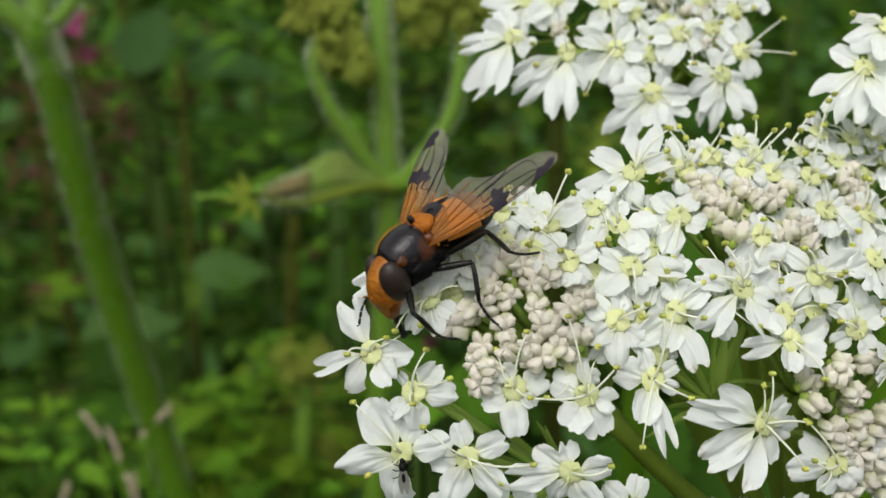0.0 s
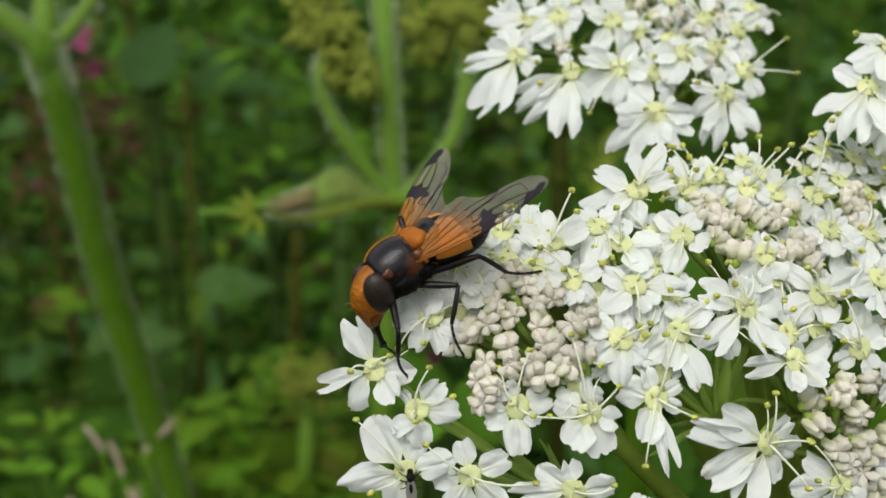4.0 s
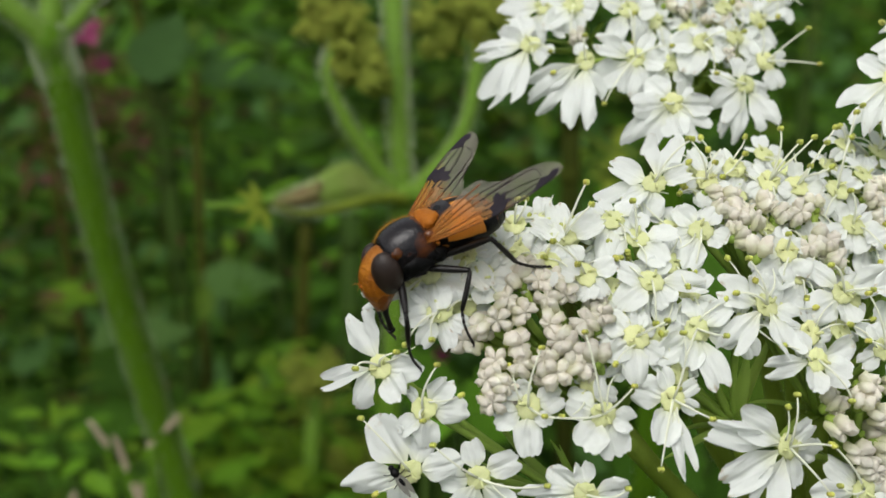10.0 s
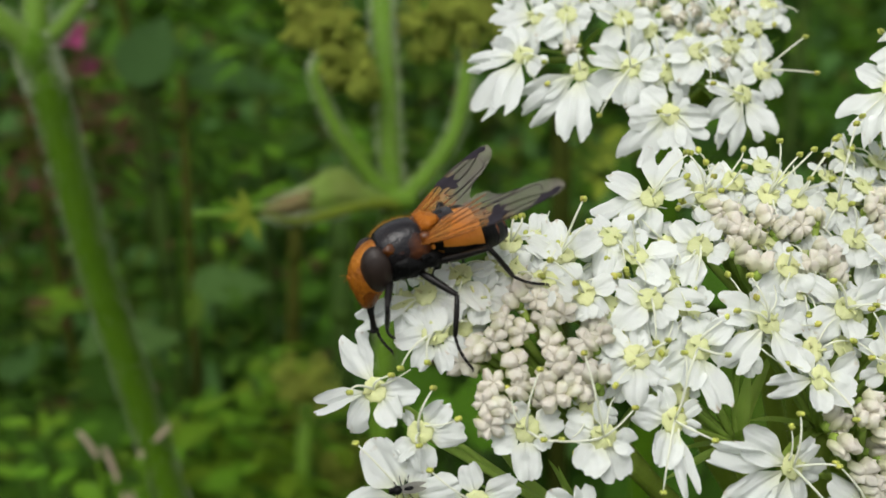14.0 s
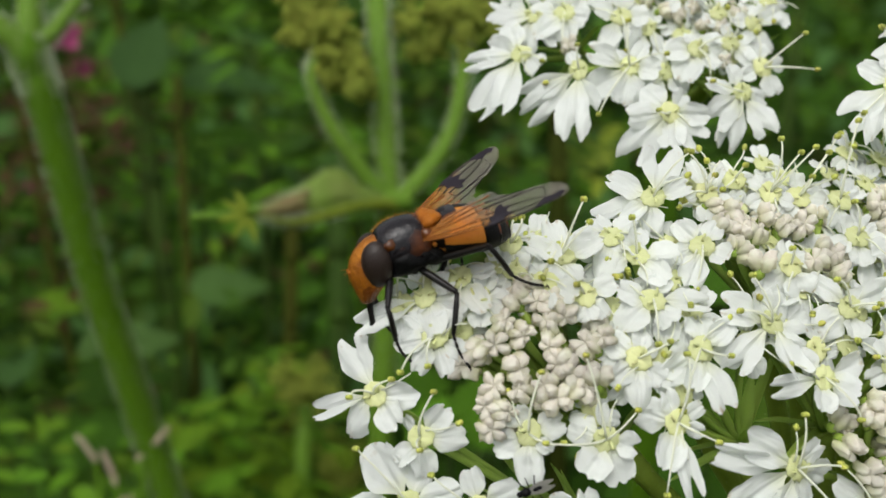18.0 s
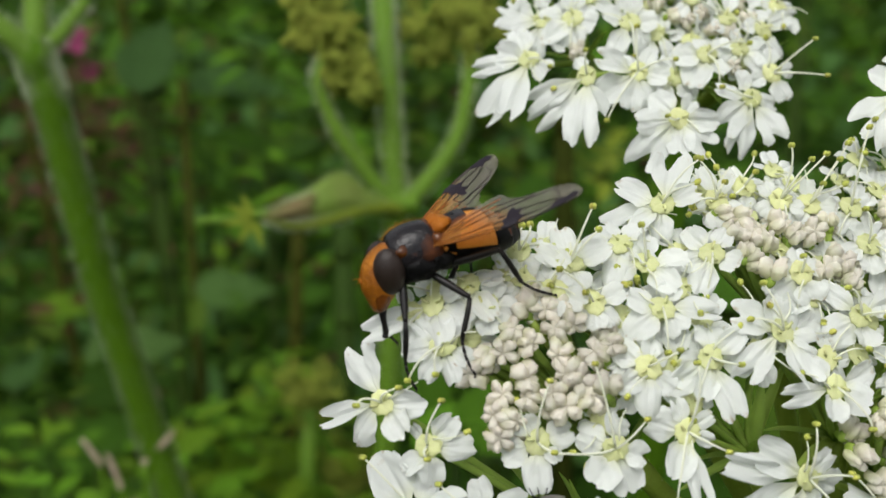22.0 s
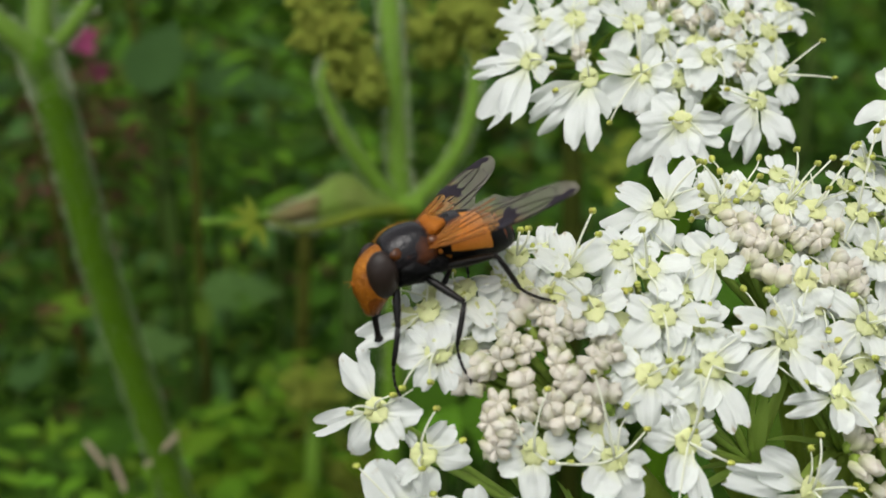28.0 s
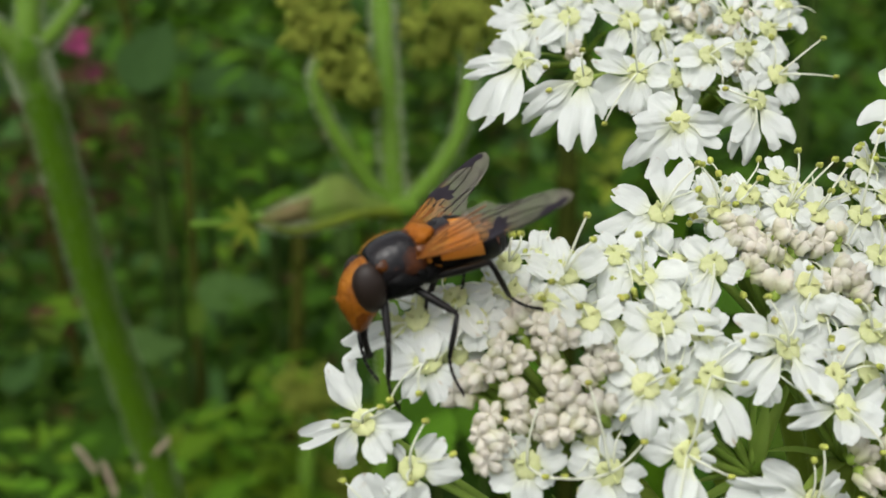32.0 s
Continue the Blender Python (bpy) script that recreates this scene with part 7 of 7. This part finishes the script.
for a in range(9):
    z = a / 8
    hedge_rows.append([(5200 * math.sin(b / 60 * 2 * math.pi) * (1 + 0.05 * noise.noise(Vector((b * 1.3, a, 0)))), 1500 + 5200 * math.cos(b / 60 * 2 * math.pi) * (1 + 0.05 * noise.noise(Vector((b * 1.3, a, 5)))), 1300 * z + 200 * noise.noise(Vector((b, a, 9))) * z) for b in range(60)])
thing("hedge", Matrix(), "distant green hedge round the meadow", "hedge", kind="structure", data=hedge.grid(hedge_rows, closed=True).mesh("hedge", FARGREEN))
stuff_leaves("hedge_leaves", "green leaves of the distant hedge", "foliage", thicket(6, 6500, 2.6, 5.5, 3.4, 0.0, 1.15, 75, 0.3), LEAF)


def stem_thing(label, group, pts, radii, material, hair=0, seed=0, name="hogweed_plant"):
    """A stout ribbed stalk through plan points, carried on down to the ground."""
    world = [plan(*p) for p in pts]
    base = world[0]
    ob = thing(name, Matrix.Translation(base), label, "plant stem", group)
    loc = [mm(p - base) for p in world]
    shape = Shape().tube(loc, radii, 18, ribs=0.035)
    if hair:
        hairs(shape, loc[1:], radii[-1] * 1.02, hair, 1.9, seed)
    part("stalk", shape.mesh("stalk", material, HAIR), ob, Matrix.Translation(base))
    return ob


def to_ground(p, q):
    """Where the line from p through q (plan points) comes to the ground, in plan axes."""
    a, b = plan(*p), plan(*q)
    k = a.z / (a.z - b.z)
    w = BASE.inverted() @ (a + (b - a) * k)
    return (w.x * 1000, w.y * 1000, -w.z * 1000)


def on(owner, name, points, radii, material, label="", hair=0, sides=12, ribs=0.03, seed=0):
    """A tapering limb along plan points, as a part of owner."""
    world = [plan(*p) for p in arc_line(points)]
    base = WORLD[owner]
    loc = [mm(base.inverted() @ p) for p in world]
    r = [float(np.interp(n, np.linspace(0, len(loc) - 1, len(radii)), radii)) for n in range(len(loc))]
    shape = Shape().tube(loc, r, sides, ribs=ribs)
    if hair:
        hairs(shape, loc, sum(r) / len(r), hair, 1.3, seed)
    return part(name, shape.mesh(name, material, HAIR), owner, base, label)


def bud_head(owner, centre, size, seed, label):
    """A young umbel still in bud: knots of tiny green buds on short rays."""
    rnd, base = random.Random(seed), plan(*centre)
    shape = Shape()
    for n in range(16):
        d = Vector((rnd.gauss(0, 1), rnd.gauss(0, 0.8), rnd.gauss(0, 1))).normalized() * size * rnd.uniform(0.2, 1.35)
        for k in range(40):
            q = d + Vector((rnd.gauss(0, 1), rnd.gauss(0, 1), rnd.gauss(0, 1))) * size * 0.19
            e = rnd.uniform(0.35, 0.85)
            shape.ball(q, (e, e, e * 1.15), 4, 5)
        shape.tube(bent((0, 0, -size * 1.0), d, (0, 0, 0), 3), 0.5, 5)
    return part("bud_head", shape.mesh("bud_head", GREENBUD), owner, Matrix.Translation(base), label)


# the stout stalk with a leaf joint at its top
TOPL, LOWL = (-98.4, 52.2, 258.0), (-82.7, -73.4, 330.0)
left = stem_thing("stout ribbed green hogweed stalk with a leaf joint", "hogweed stalks", [to_ground((-88.8, -43.7, 318.0), LOWL), LOWL, (-87.7, -43.2, 314.0), (-93.6, 0.2, 288.0), (-96.8, 43.3, 262.0), TOPL], [5.4, 4.6, 4.5, 4.4, 4.2, 4.0], STEM, 4200, 3)
on(left, "joint", [(-98.0, 47.0, 260.0), (-98.5, 51.5, 258.5), (-98.8, 55.5, 258.0)], [4.1, 4.9, 4.0], STEM, "swollen hairy joint of the stalk", 700, seed=31)
on(left, "upper_stem", [(-98.6, 52.0, 258.0), (-98.4, 62.0, 259.0), (-99.6, 80.2, 262.0)], [3.6, 3.0, 2.8], STEMLIGHT, "upper stem", 500, seed=32)
on(left, "leaf_stalk", [(-99.0, 52.5, 257.0), (-105.0, 57.5, 254.0), (-116.0, 66.0, 250.0)], [3.4, 3.0, 2.6], STEMLIGHT, "leaf stalk leaning outwards", 500, seed=33)
on(left, "leaf_stalk", [(-97.6, 52.5, 258.0), (-93.2, 57.0, 260.0), (-88.4, 66.0, 264.0)], [2.8, 2.0, 1.7], STEMLIGHT, "upright leaf stalk", 400, seed=34)

# the branching stalk with two young umbels and a leaf sheath
NODE = (-13.8, 17.4, 276.0)
branch = stem_thing("branching green hogweed stalk with young umbels in bud", "hogweed stalks", [to_ground(NODE, (-16.6, -27.6, 290.0)), (-16.6, -27.6, 290.0), NODE, (-15.7, 46.7, 274.0), (-17.9, 82.2, 276.0)], [4.6, 3.1, 2.9, 2.8, 2.7], STEMLIGHT, 1800, 4)
on(branch, "side_branch", [(-14.6, 16.9, 274.0), (-20.2, 23.4, 271.0), (-27.4, 34.0, 267.0), (-32.0, 45.0, 265.0), (-31.4, 51.0, 265.5), (-29.0, 56.0, 266.0)], [2.5, 2.2, 1.8, 1.5, 1.3, 1.0], STEMLIGHT, "hairy side branch", 900, seed=5)
on(branch, "side_branch", [(-12.6, 17.0, 276.0), (-6.4, 22.1, 276.0), (1.6, 33.9, 276.0), (5.0, 50.0, 276.0), (4.6, 63.0, 277.0)], [2.7, 2.4, 2.1, 1.9, 1.4], STEMLIGHT, "hairy side branch", 900, seed=6)


def pouch(owner, lower, upper, depth, material, label, seed):
    """A slack folded sheath between its rib and its upper edge (plan points), bellied towards the viewer, with crumpled folds."""
    low, high, base = arc_line(lower, 8), arc_line(upper, 8), WORLD[owner]
    sheets = []
    for face in (1, -0.7):
        rows = []
        for n in range(len(low)):
            k, row = n / (len(low) - 1), []
            for b in range(9):
                v = b / 8
                q = low[n].lerp(high[n], v)
                belly = depth * math.sin(math.pi * v) ** 0.7 * math.sin(math.pi * min(0.12 + 0.85 * k, 1)) * face
                fold = 0.5 * math.sin(v * 13 + 3 * k + seed) * math.sin(math.pi * v) + 0.7 * noise.noise(Vector((k * 7, v * 3, seed)))
                q = plan(q.x, q.y + 0.3 * fold, q.z - belly - 0.8 * fold * face)
                row.append(mm(base.inverted() @ q))
            rows.append(row)
        sheets.append(rows)
    shape = Shape().grid(sheets[0]).grid(sheets[1])
    hairs(shape, [Vector(r[8]) for r in sheets[0]], 0.3, 220, 1.2, seed)
    hairs(shape, [Vector(r[0]) for r in sheets[0]], 0.3, 220, 1.2, seed + 1)
    return part("leaf_sheath", shape.mesh("leaf_sheath", material, HAIR), owner, base, label)


pouch(branch, [(-12.0, 15.2, 274.0), (-20.5, 14.6, 267.0), (-28.5, 12.2, 262.0), (-36.5, 10.9, 258.0), (-44.0, 12.4, 255.0)],
      [(-13.5, 18.2, 274.0), (-19.5, 19.6, 268.0), (-26.5, 24.2, 263.0), (-35.0, 19.2, 259.0), (-44.0, 13.8, 255.0)], 2.2, SHEATH, "slack folded green leaf sheath flushed purple-brown", 7)
pouch(branch, [(-33.0, 13.6, 257.2), (-38.5, 12.4, 255.2), (-44.0, 12.6, 254.3)], [(-32.0, 19.0, 257.4), (-38.0, 16.6, 255.4), (-44.0, 14.0, 254.3)], 1.8, PURPLE, "purple-brown flushed tip of the sheath", 15)
on(branch, "sheath_rib", [(-12.5, 15.9, 273.5), (-20.5, 15.2, 266.0), (-28.5, 12.6, 260.8), (-36.0, 11.0, 257.0), (-43.5, 12.8, 254.6)], [1.9, 1.3, 1.1, 1.0, 0.8], YOUNG, "yellowish green rib along the sheath", 260, seed=17)
on(branch, "joint", [(-18.7, 17.2, 273.0), (-13.7, 16.7, 274.0), (-8.6, 17.4, 275.0)], [2.4, 3.1, 2.4], STEMLIGHT, "thickened joint")
on(branch, "leaf_stalk", [(-42.5, 14.2, 255.0), (-49.1, 12.8, 254.0), (-58.7, 12.2, 252.0)], [1.2, 0.9, 0.8], STEMLIGHT, "thin leaf stalk")
for n, (x, y, yaw) in enumerate(((442, 350, 240), (442, 345, 115), (438, 348, 190), (446, 352, 285), (440, 345, 150))):
    p = plan((x - 784) / 1883 * 250, (441 - y) / 1883 * 250, 250)
    set_leaf(branch, YOUNGLEAF, facing(p, (0.1, 0.2, -1), yaw), 6.6, "small unfolding yellow-green leaflet")
for centre, size, seed in (((-30.0, 56.5, 265.0), 6.5, 21), ((-34.5, 64.5, 268.0), 6.0, 24), ((-23.8, 50.5, 264.0), 5.5, 25), ((-20.4, 43.6, 264.0), 4.0, 27), ((-2.5, 63.0, 276.0), 7.5, 22), ((6.5, 64.0, 277.0), 7.5, 28)):
    bud_head(branch, centre, size, seed, "olive-green umbel in tight bud")

# a smaller umbel in bud lower down
small = stem_thing("pale green stalk with a small umbel in bud", "hogweed stalks", [to_ground((-49.2, -48.2, 380.0), (-53.9, -93.2, 400.0)), (-53.9, -93.2, 400.0), (-49.2, -48.2, 380.0)], [3.6, 3.2, 2.6], STEMLIGHT, 60, 8)
bud_head(small, (-48.2, -42.2, 380.0), 10, 23, "yellowish green umbel in bud")
bud_head(small, (-39.1, -72.0, 400.0), 10, 26, "yellowish green umbel in bud")

# brown and green stems standing further off
for k, (x0, y0, x1, y1, d, r, material, label) in enumerate((
    (318, 110, 330, 660, 520, 2.0, DRYSTEM, "brown upright stem"), (985, 150, 990, 420, 420, 3.6, DRYSTEM, "brownish green stem"),
    (600, 360, 596, 700, 450, 4.0, DIMSTEM, "dull green upright stem"), (1420, -80, 1400, 300, 640, 3.6, DIMSTEM, "dull green upright stem"),
    (455, 60, 470, 640, 760, 3.2, DIMSTEM, "dull green upright stem"), (252, 60, 285, 520, 560, 4.2, DIMSTEM, "stout dull green upright stem"), (205, -60, 240, 300, 620, 2.2, DRYSTEM, "thin brown upright stem"), (520, 380, 500, 700, 520, 3.0, DRYSTEM, "brownish green stem"), (40, 150, 95, 560, 620, 2.6, DRYSTEM, "thin brown upright stem"))):
    a, b = ((x0 - 784) / 1883 * d, (441 - y0) / 1883 * d, d), ((x1 - 784) / 1883 * d, (441 - y1) / 1883 * d, d * 1.04)
    plant = stem_thing(label + " of a tall meadow plant", "meadow stems", [to_ground(a, b), b, a], [r * 1.3, r * 1.1, r], material, name="meadow_plant")
    for s in (0.15, 0.5, 0.85):
        c = Vector(a).lerp(Vector(b), s)
        step = (Vector(b) - Vector(a)).normalized() * 4
        on(plant, "joint", [c - step, c, c + step], [r * 1.02, r * 1.35, r * 1.06], material)


def loose_leaf(x, y, d, length, yaw, normal, mesh, label):
    """A leaf seen by itself: its own stalk carries it up from the ground."""
    p = plan((x - 784) / 1883 * d, (441 - y) / 1883 * d, d)
    ob = thing("meadow_leaf", Matrix.Translation((p.x, p.y + 0.01, 0)), label + " on a thin stalk", "leaf", "meadow leaves")
    place = facing(p, normal, yaw)
    pts = bent((0, 0, -5), mm(p - Vector((p.x, p.y + 0.01, 0))), (0, 12, 0), 8)
    part("leaf_stalk", Shape().tube(pts, 1.1, 6).mesh("leaf_stalk", DIMSTEM), ob, Matrix.Translation((p.x, p.y + 0.01, 0)))
    set_leaf(ob, mesh, place, length)


for x, y, d, length, yaw, normal, mesh, label in (
    (235, 130, 520, 46, 75, (0.1, 0.3, -1), GREYLEAF, "grey-green oval leaf"), (330, 120, 560, 52, 8, (0, 0.8, -0.7), GREYLEAF, "grey-green oval leaf"),
    (340, 490, 520, 40, 22, (0.1, 0.7, -0.8), GREYLEAF, "broad grey-green leaf"), (150, 600, 500, 46, 24, (0.0, 0.6, -0.8), GREYLEAF, "grey-green pointed leaf"), (20, 650, 480, 26, 80, (0.0, 0.6, -0.8), GREYLEAF, "grey-green pointed leaf"),
    (310, 760, 400, 20, 36, (-0.3, 0.6, -0.8), FRESH, "bright yellow-green toothed leaf"), (370, 730, 405, 20, 48, (0.2, 0.8, -0.7), FRESH, "bright yellow-green toothed leaf"), (330, 790, 410, 18, 12, (0.1, 0.9, -0.6), FRESH, "bright yellow-green toothed leaf"),
    (390, 850, 400, 18, 70, (0, 0.7, -0.8), FRESH, "bright yellow-green toothed leaf"), (440, 880, 380, 20, 120, (0, 0.7, -0.8), FRESH, "fresh green leaf"),
    (330, 700, 430, 18, 10, (0, 0.8, -0.7), FRESH, "fresh green leaf"), (520, 840, 410, 18, 70, (0, 0.6, -0.9), FRESH, "fresh green leaf"),
    (60, 520, 560, 36, 20, (0, 0.8, -0.7), FRESH, "fresh green leaf"), (45, 520, 560, 26, 340, (0, 0.8, -0.7), RUSTY, "reddish brown leaf"),
    (360, 330, 620, 46, 350, (0, 0.9, -0.6), BROAD[0], "green leaf"), (470, 240, 640, 50, 170, (0, 0.9, -0.6), BROAD[1], "green leaf"),
    (140, 660, 480, 44, 30, (0, 0.7, -0.8), BROAD[0], "green leaf"), (110, 800, 430, 44, 60, (0, 0.7, -0.8), BROAD[1], "green leaf"),
    (900, 330, 470, 36, 20, (0, 0.7, -0.8), BROAD[0], "green leaf"),
    (1330, 690, 330, 34, 200, (0, 0.5, -1), BROAD[1], "green leaf"), (735, 760, 250, 19, 75, (0, 0.7, -0.8), FRESH, "bright yellow-green toothed leaf"), (790, 700, 270, 20, 35, (0, 0.7, -0.8), FRESH, "bright yellow-green toothed leaf"),
    (1280, 620, 330, 38, 250, (0, 0.5, -1), BROAD[1], "green leaf"), (1160, 840, 300, 34, 20, (0, 0.6, -0.9), BROAD[0], "green leaf"),
    (840, 760, 300, 40, 70, (0, 0.6, -0.9), FRESH, "fresh green leaf"), (1240, 700, 290, 42, 20, (0, 0.6, -0.9), BROAD[0], "broad green leaf"), (1090, 900, 280, 40, 60, (0, 0.6, -0.9), BROAD[1], "broad green leaf"), (1380, 860, 290, 40, 150, (0, 0.6, -0.9), BROAD[0], "broad green leaf"), (760, 720, 330, 34, 110, (0, 0.6, -0.9), FRESH, "fresh green leaf"), (1180, 480, 290, 40, 30, (0, 0.6, -0.9), BROAD[0], "broad green leaf")):
    loose_leaf(x, y, d, length, yaw, normal, mesh, label)

# pink campion flowers
for n, (x, y, d, s) in enumerate(((130, 40, 900, 11), (150, 95, 920, 8.5), (60, 300, 940, 5), (230, 235, 960, 4), (760, 604, 900, 5))):
    p = plan((x - 784) / 1883 * d, (441 - y) / 1883 * d, d)
    ob = thing("campion", Matrix.Translation((p.x, p.y + 0.02, 0)), "magenta-pink campion flower on a thin stem", "flower", "campions")
    foot = Matrix.Translation((p.x, p.y + 0.02, 0))
    part("stem", Shape().tube(bent((0, 0, -5), mm(p - foot.translation), (10, 15, 0), 8), 1.2, 6).mesh("stem", DRYSTEM), ob, foot)
    place = facing(p, (0.1, 0.5, -0.8), n * 20)
    part("calyx", Shape().ball((0, 0, -6), (4, 4, 7), 6, 8).mesh("calyx", RUST), ob, place)
    for k in range(5):
        a = 2 * math.pi * k / 5
        rows = [[(s * 1.3 * q * math.cos(a + t * 0.45), s * 1.3 * q * math.sin(a + t * 0.45), -2.5 * q * q + 1.5 * abs(t)) for t in (-1, -0.4, 0.0, 0.4, 1)] for q in (0.12, 0.45, 0.8, 1.0)]
        part("petal", Shape().grid(rows).mesh("petal", PINK), ob, place)

# grass with pinkish spikelets
for n, (x, y, x1, y1) in enumerate(((150, 735, 168, 775), (192, 762, 204, 815), (300, 722, 248, 772), (236, 700, 240, 728), (120, 860, 100, 900), (226, 845, 240, 900), (238, 842, 232, 900))):
    d = 300 + n * 6
    a, b = plan((x - 784) / 1883 * d, (441 - y) / 1883 * d, d), plan((x1 - 784) / 1883 * d, (441 - y1) / 1883 * d, d + 4)
    foot = Vector((b.x + 0.02, b.y + 0.05, 0))
    ob = thing("grass_head", Matrix.Translation(foot), "thin grass stalk with a pinkish cream spikelet", "grass", "grass heads")
    part("stalk", Shape().tube(bent((0, 0, -5), mm(b - foot), (-12, 0, 0), 10), 0.55, 5).mesh("stalk", STEM), ob, Matrix.Translation(foot))
    shape = Shape()
    way = Vector(mm(a - b))
    for k in range(9):
        c = way * (k / 8)
        shape.ball(c + Vector((0.5 * (k % 2 - 0.5), 0, 0)), (0.72, 0.72, 1.7), 5, 7, turn=way.to_track_quat("Z", "Y").to_matrix())
    part("spikelet", shape.mesh("spikelet", SEED), ob, Matrix.Translation(b))

# leafy plants standing behind
for n in range(26):
    rnd = random.Random(100 + n)
    y = rnd.uniform(0.55, 1.7)
    x = rnd.uniform(-0.62, 0.55) * (0.25 + y * 0.75)
    high = min(1.15 - y * math.tan(radians(rnd.uniform(13, 26))), 1.0)
    kind = n % 4
    leafy_plant(x, y, max(high, 0.35), (OVAL, BROAD, GREYLEAF, OVAL)[kind], (62, 58, 50, 70)[kind], (("green nettle-like meadow plant with toothed leaves", "meadow_plant"), ("broad-leaved green meadow plant", "meadow_plant"), ("grey-green leafy meadow plant", "meadow_plant"), ("tall green leafy meadow plant", "meadow_plant"))[kind], "plant", "meadow plants", n, material=(STEM, DRYSTEM, STEM, STEM)[kind])


# ---- a tiny fly on the lowest florets ----
GNAT = thing("small_fly", BASE @ pose(-0.00371, -0.02045, -0.09849, 0, 0, 0), "tiny black fly with clear wings", "insect")
gnat_at = WORLD[GNAT]
part("body", Shape().ball((1.05, 0, 0.45), (0.26, 0.30, 0.28), 6, 8).ball((0.5, 0, 0.5), (0.52, 0.42, 0.42), 6, 8).ball((-0.45, 0, 0.42), (0.85, 0.34, 0.30), 6, 8).mesh("body", BLACK), GNAT, gnat_at)
for s in (1, -1):
    part("wing", Shape().grid([[(0.3 - 2.3 * u, s * (0.16 + 0.10 * u + w * 0.62 * math.sin(math.pi * (0.1 + 0.85 * u))), 0.7 - 0.1 * u) for w in (-0.5, 0, 0.5)] for u in (0, 0.25, 0.5, 0.75, 1.0)]).mesh("wing", CLEAR), GNAT, gnat_at)
    for k in (-0.35, 0.1, 0.5):
        part("leg", Shape().tube([(k, s * 0.2, 0.3), (k * 1.4, s * 0.7, 0.4), (k * 1.8, s * 1.0, -0.05)], 0.05, 5).mesh("leg", BLACK), GNAT, gnat_at)


# ---- what moves ----
def motions():
    times = [n * 0.5 for n in range(65)]
    walk(FLY, [(t, fly_pose(*v)) for t, *v in FLY_ROWS])
    ends = [(r[0], *r[1:]) for r in SPREAD]
    for s, wing in zip((1, -1), WINGS):
        walk(wing, [(r[0], wing_place(s, *(r[1:3] if s == 1 else r[3:5]), float(np.interp(r[0], WING_ROLL[0], WING_ROLL[1])))) for r in ends])
    for pair, s, thigh, shin in LEGS:
        upper_rows, lower_rows = [], []
        for t in times:
            body = pose(*[c / 1000 for c in glide(FLY_ROWS, t)[:3]], *glide(FLY_ROWS, t)[3:])
            foot = body.inverted() @ (Vector(glide(FEET[pair, s], t)) / 1000)
            a, b = leg_places(pair, s, foot * 1000)
            upper_rows.append((t, a))
            lower_rows.append((t, b))
        walk(thigh, upper_rows)
        walk(shin, lower_rows)
    walk(GNAT, [(t, BASE @ pose(x / 1000, y / 1000, z / 1000, rx, ry, rz)) for t, x, y, z, rx, ry, rz in GNAT_ROWS])


GNAT_ROWS = [
    (0, -3.66, -20.56, -98.51, 0, 0, 94),
    (3, -3.04, -19.92, -98.14, 0, 0, 94),
    (6, -3.85, -19.44, -98.17, 0, 0, 96),
    (9, -4.23, -18.64, -98.01, 0, 0, 130),
    (11, -5.29, -19.88, -98.67, 0, 0, 130),
    (13, -4.59, -17.93, -97.89, 0, 0, 150),
    (14.5, -3.03, -17.95, -97.52, 0, 0, 200),
    (17, 6.80, -17.07, -95.77, 0, 0, 200),
    (19, 6.38, -17.43, -95.90, 0, 0, 200),
    (23, 6.88, -17.34, -95.84, 0, 0, 180),
    (27, 7.68, -17.53, -95.84, 0, 0, 180),
    (32, 7.60, -17.22, -95.76, 0, 0, 180),
]
motions()
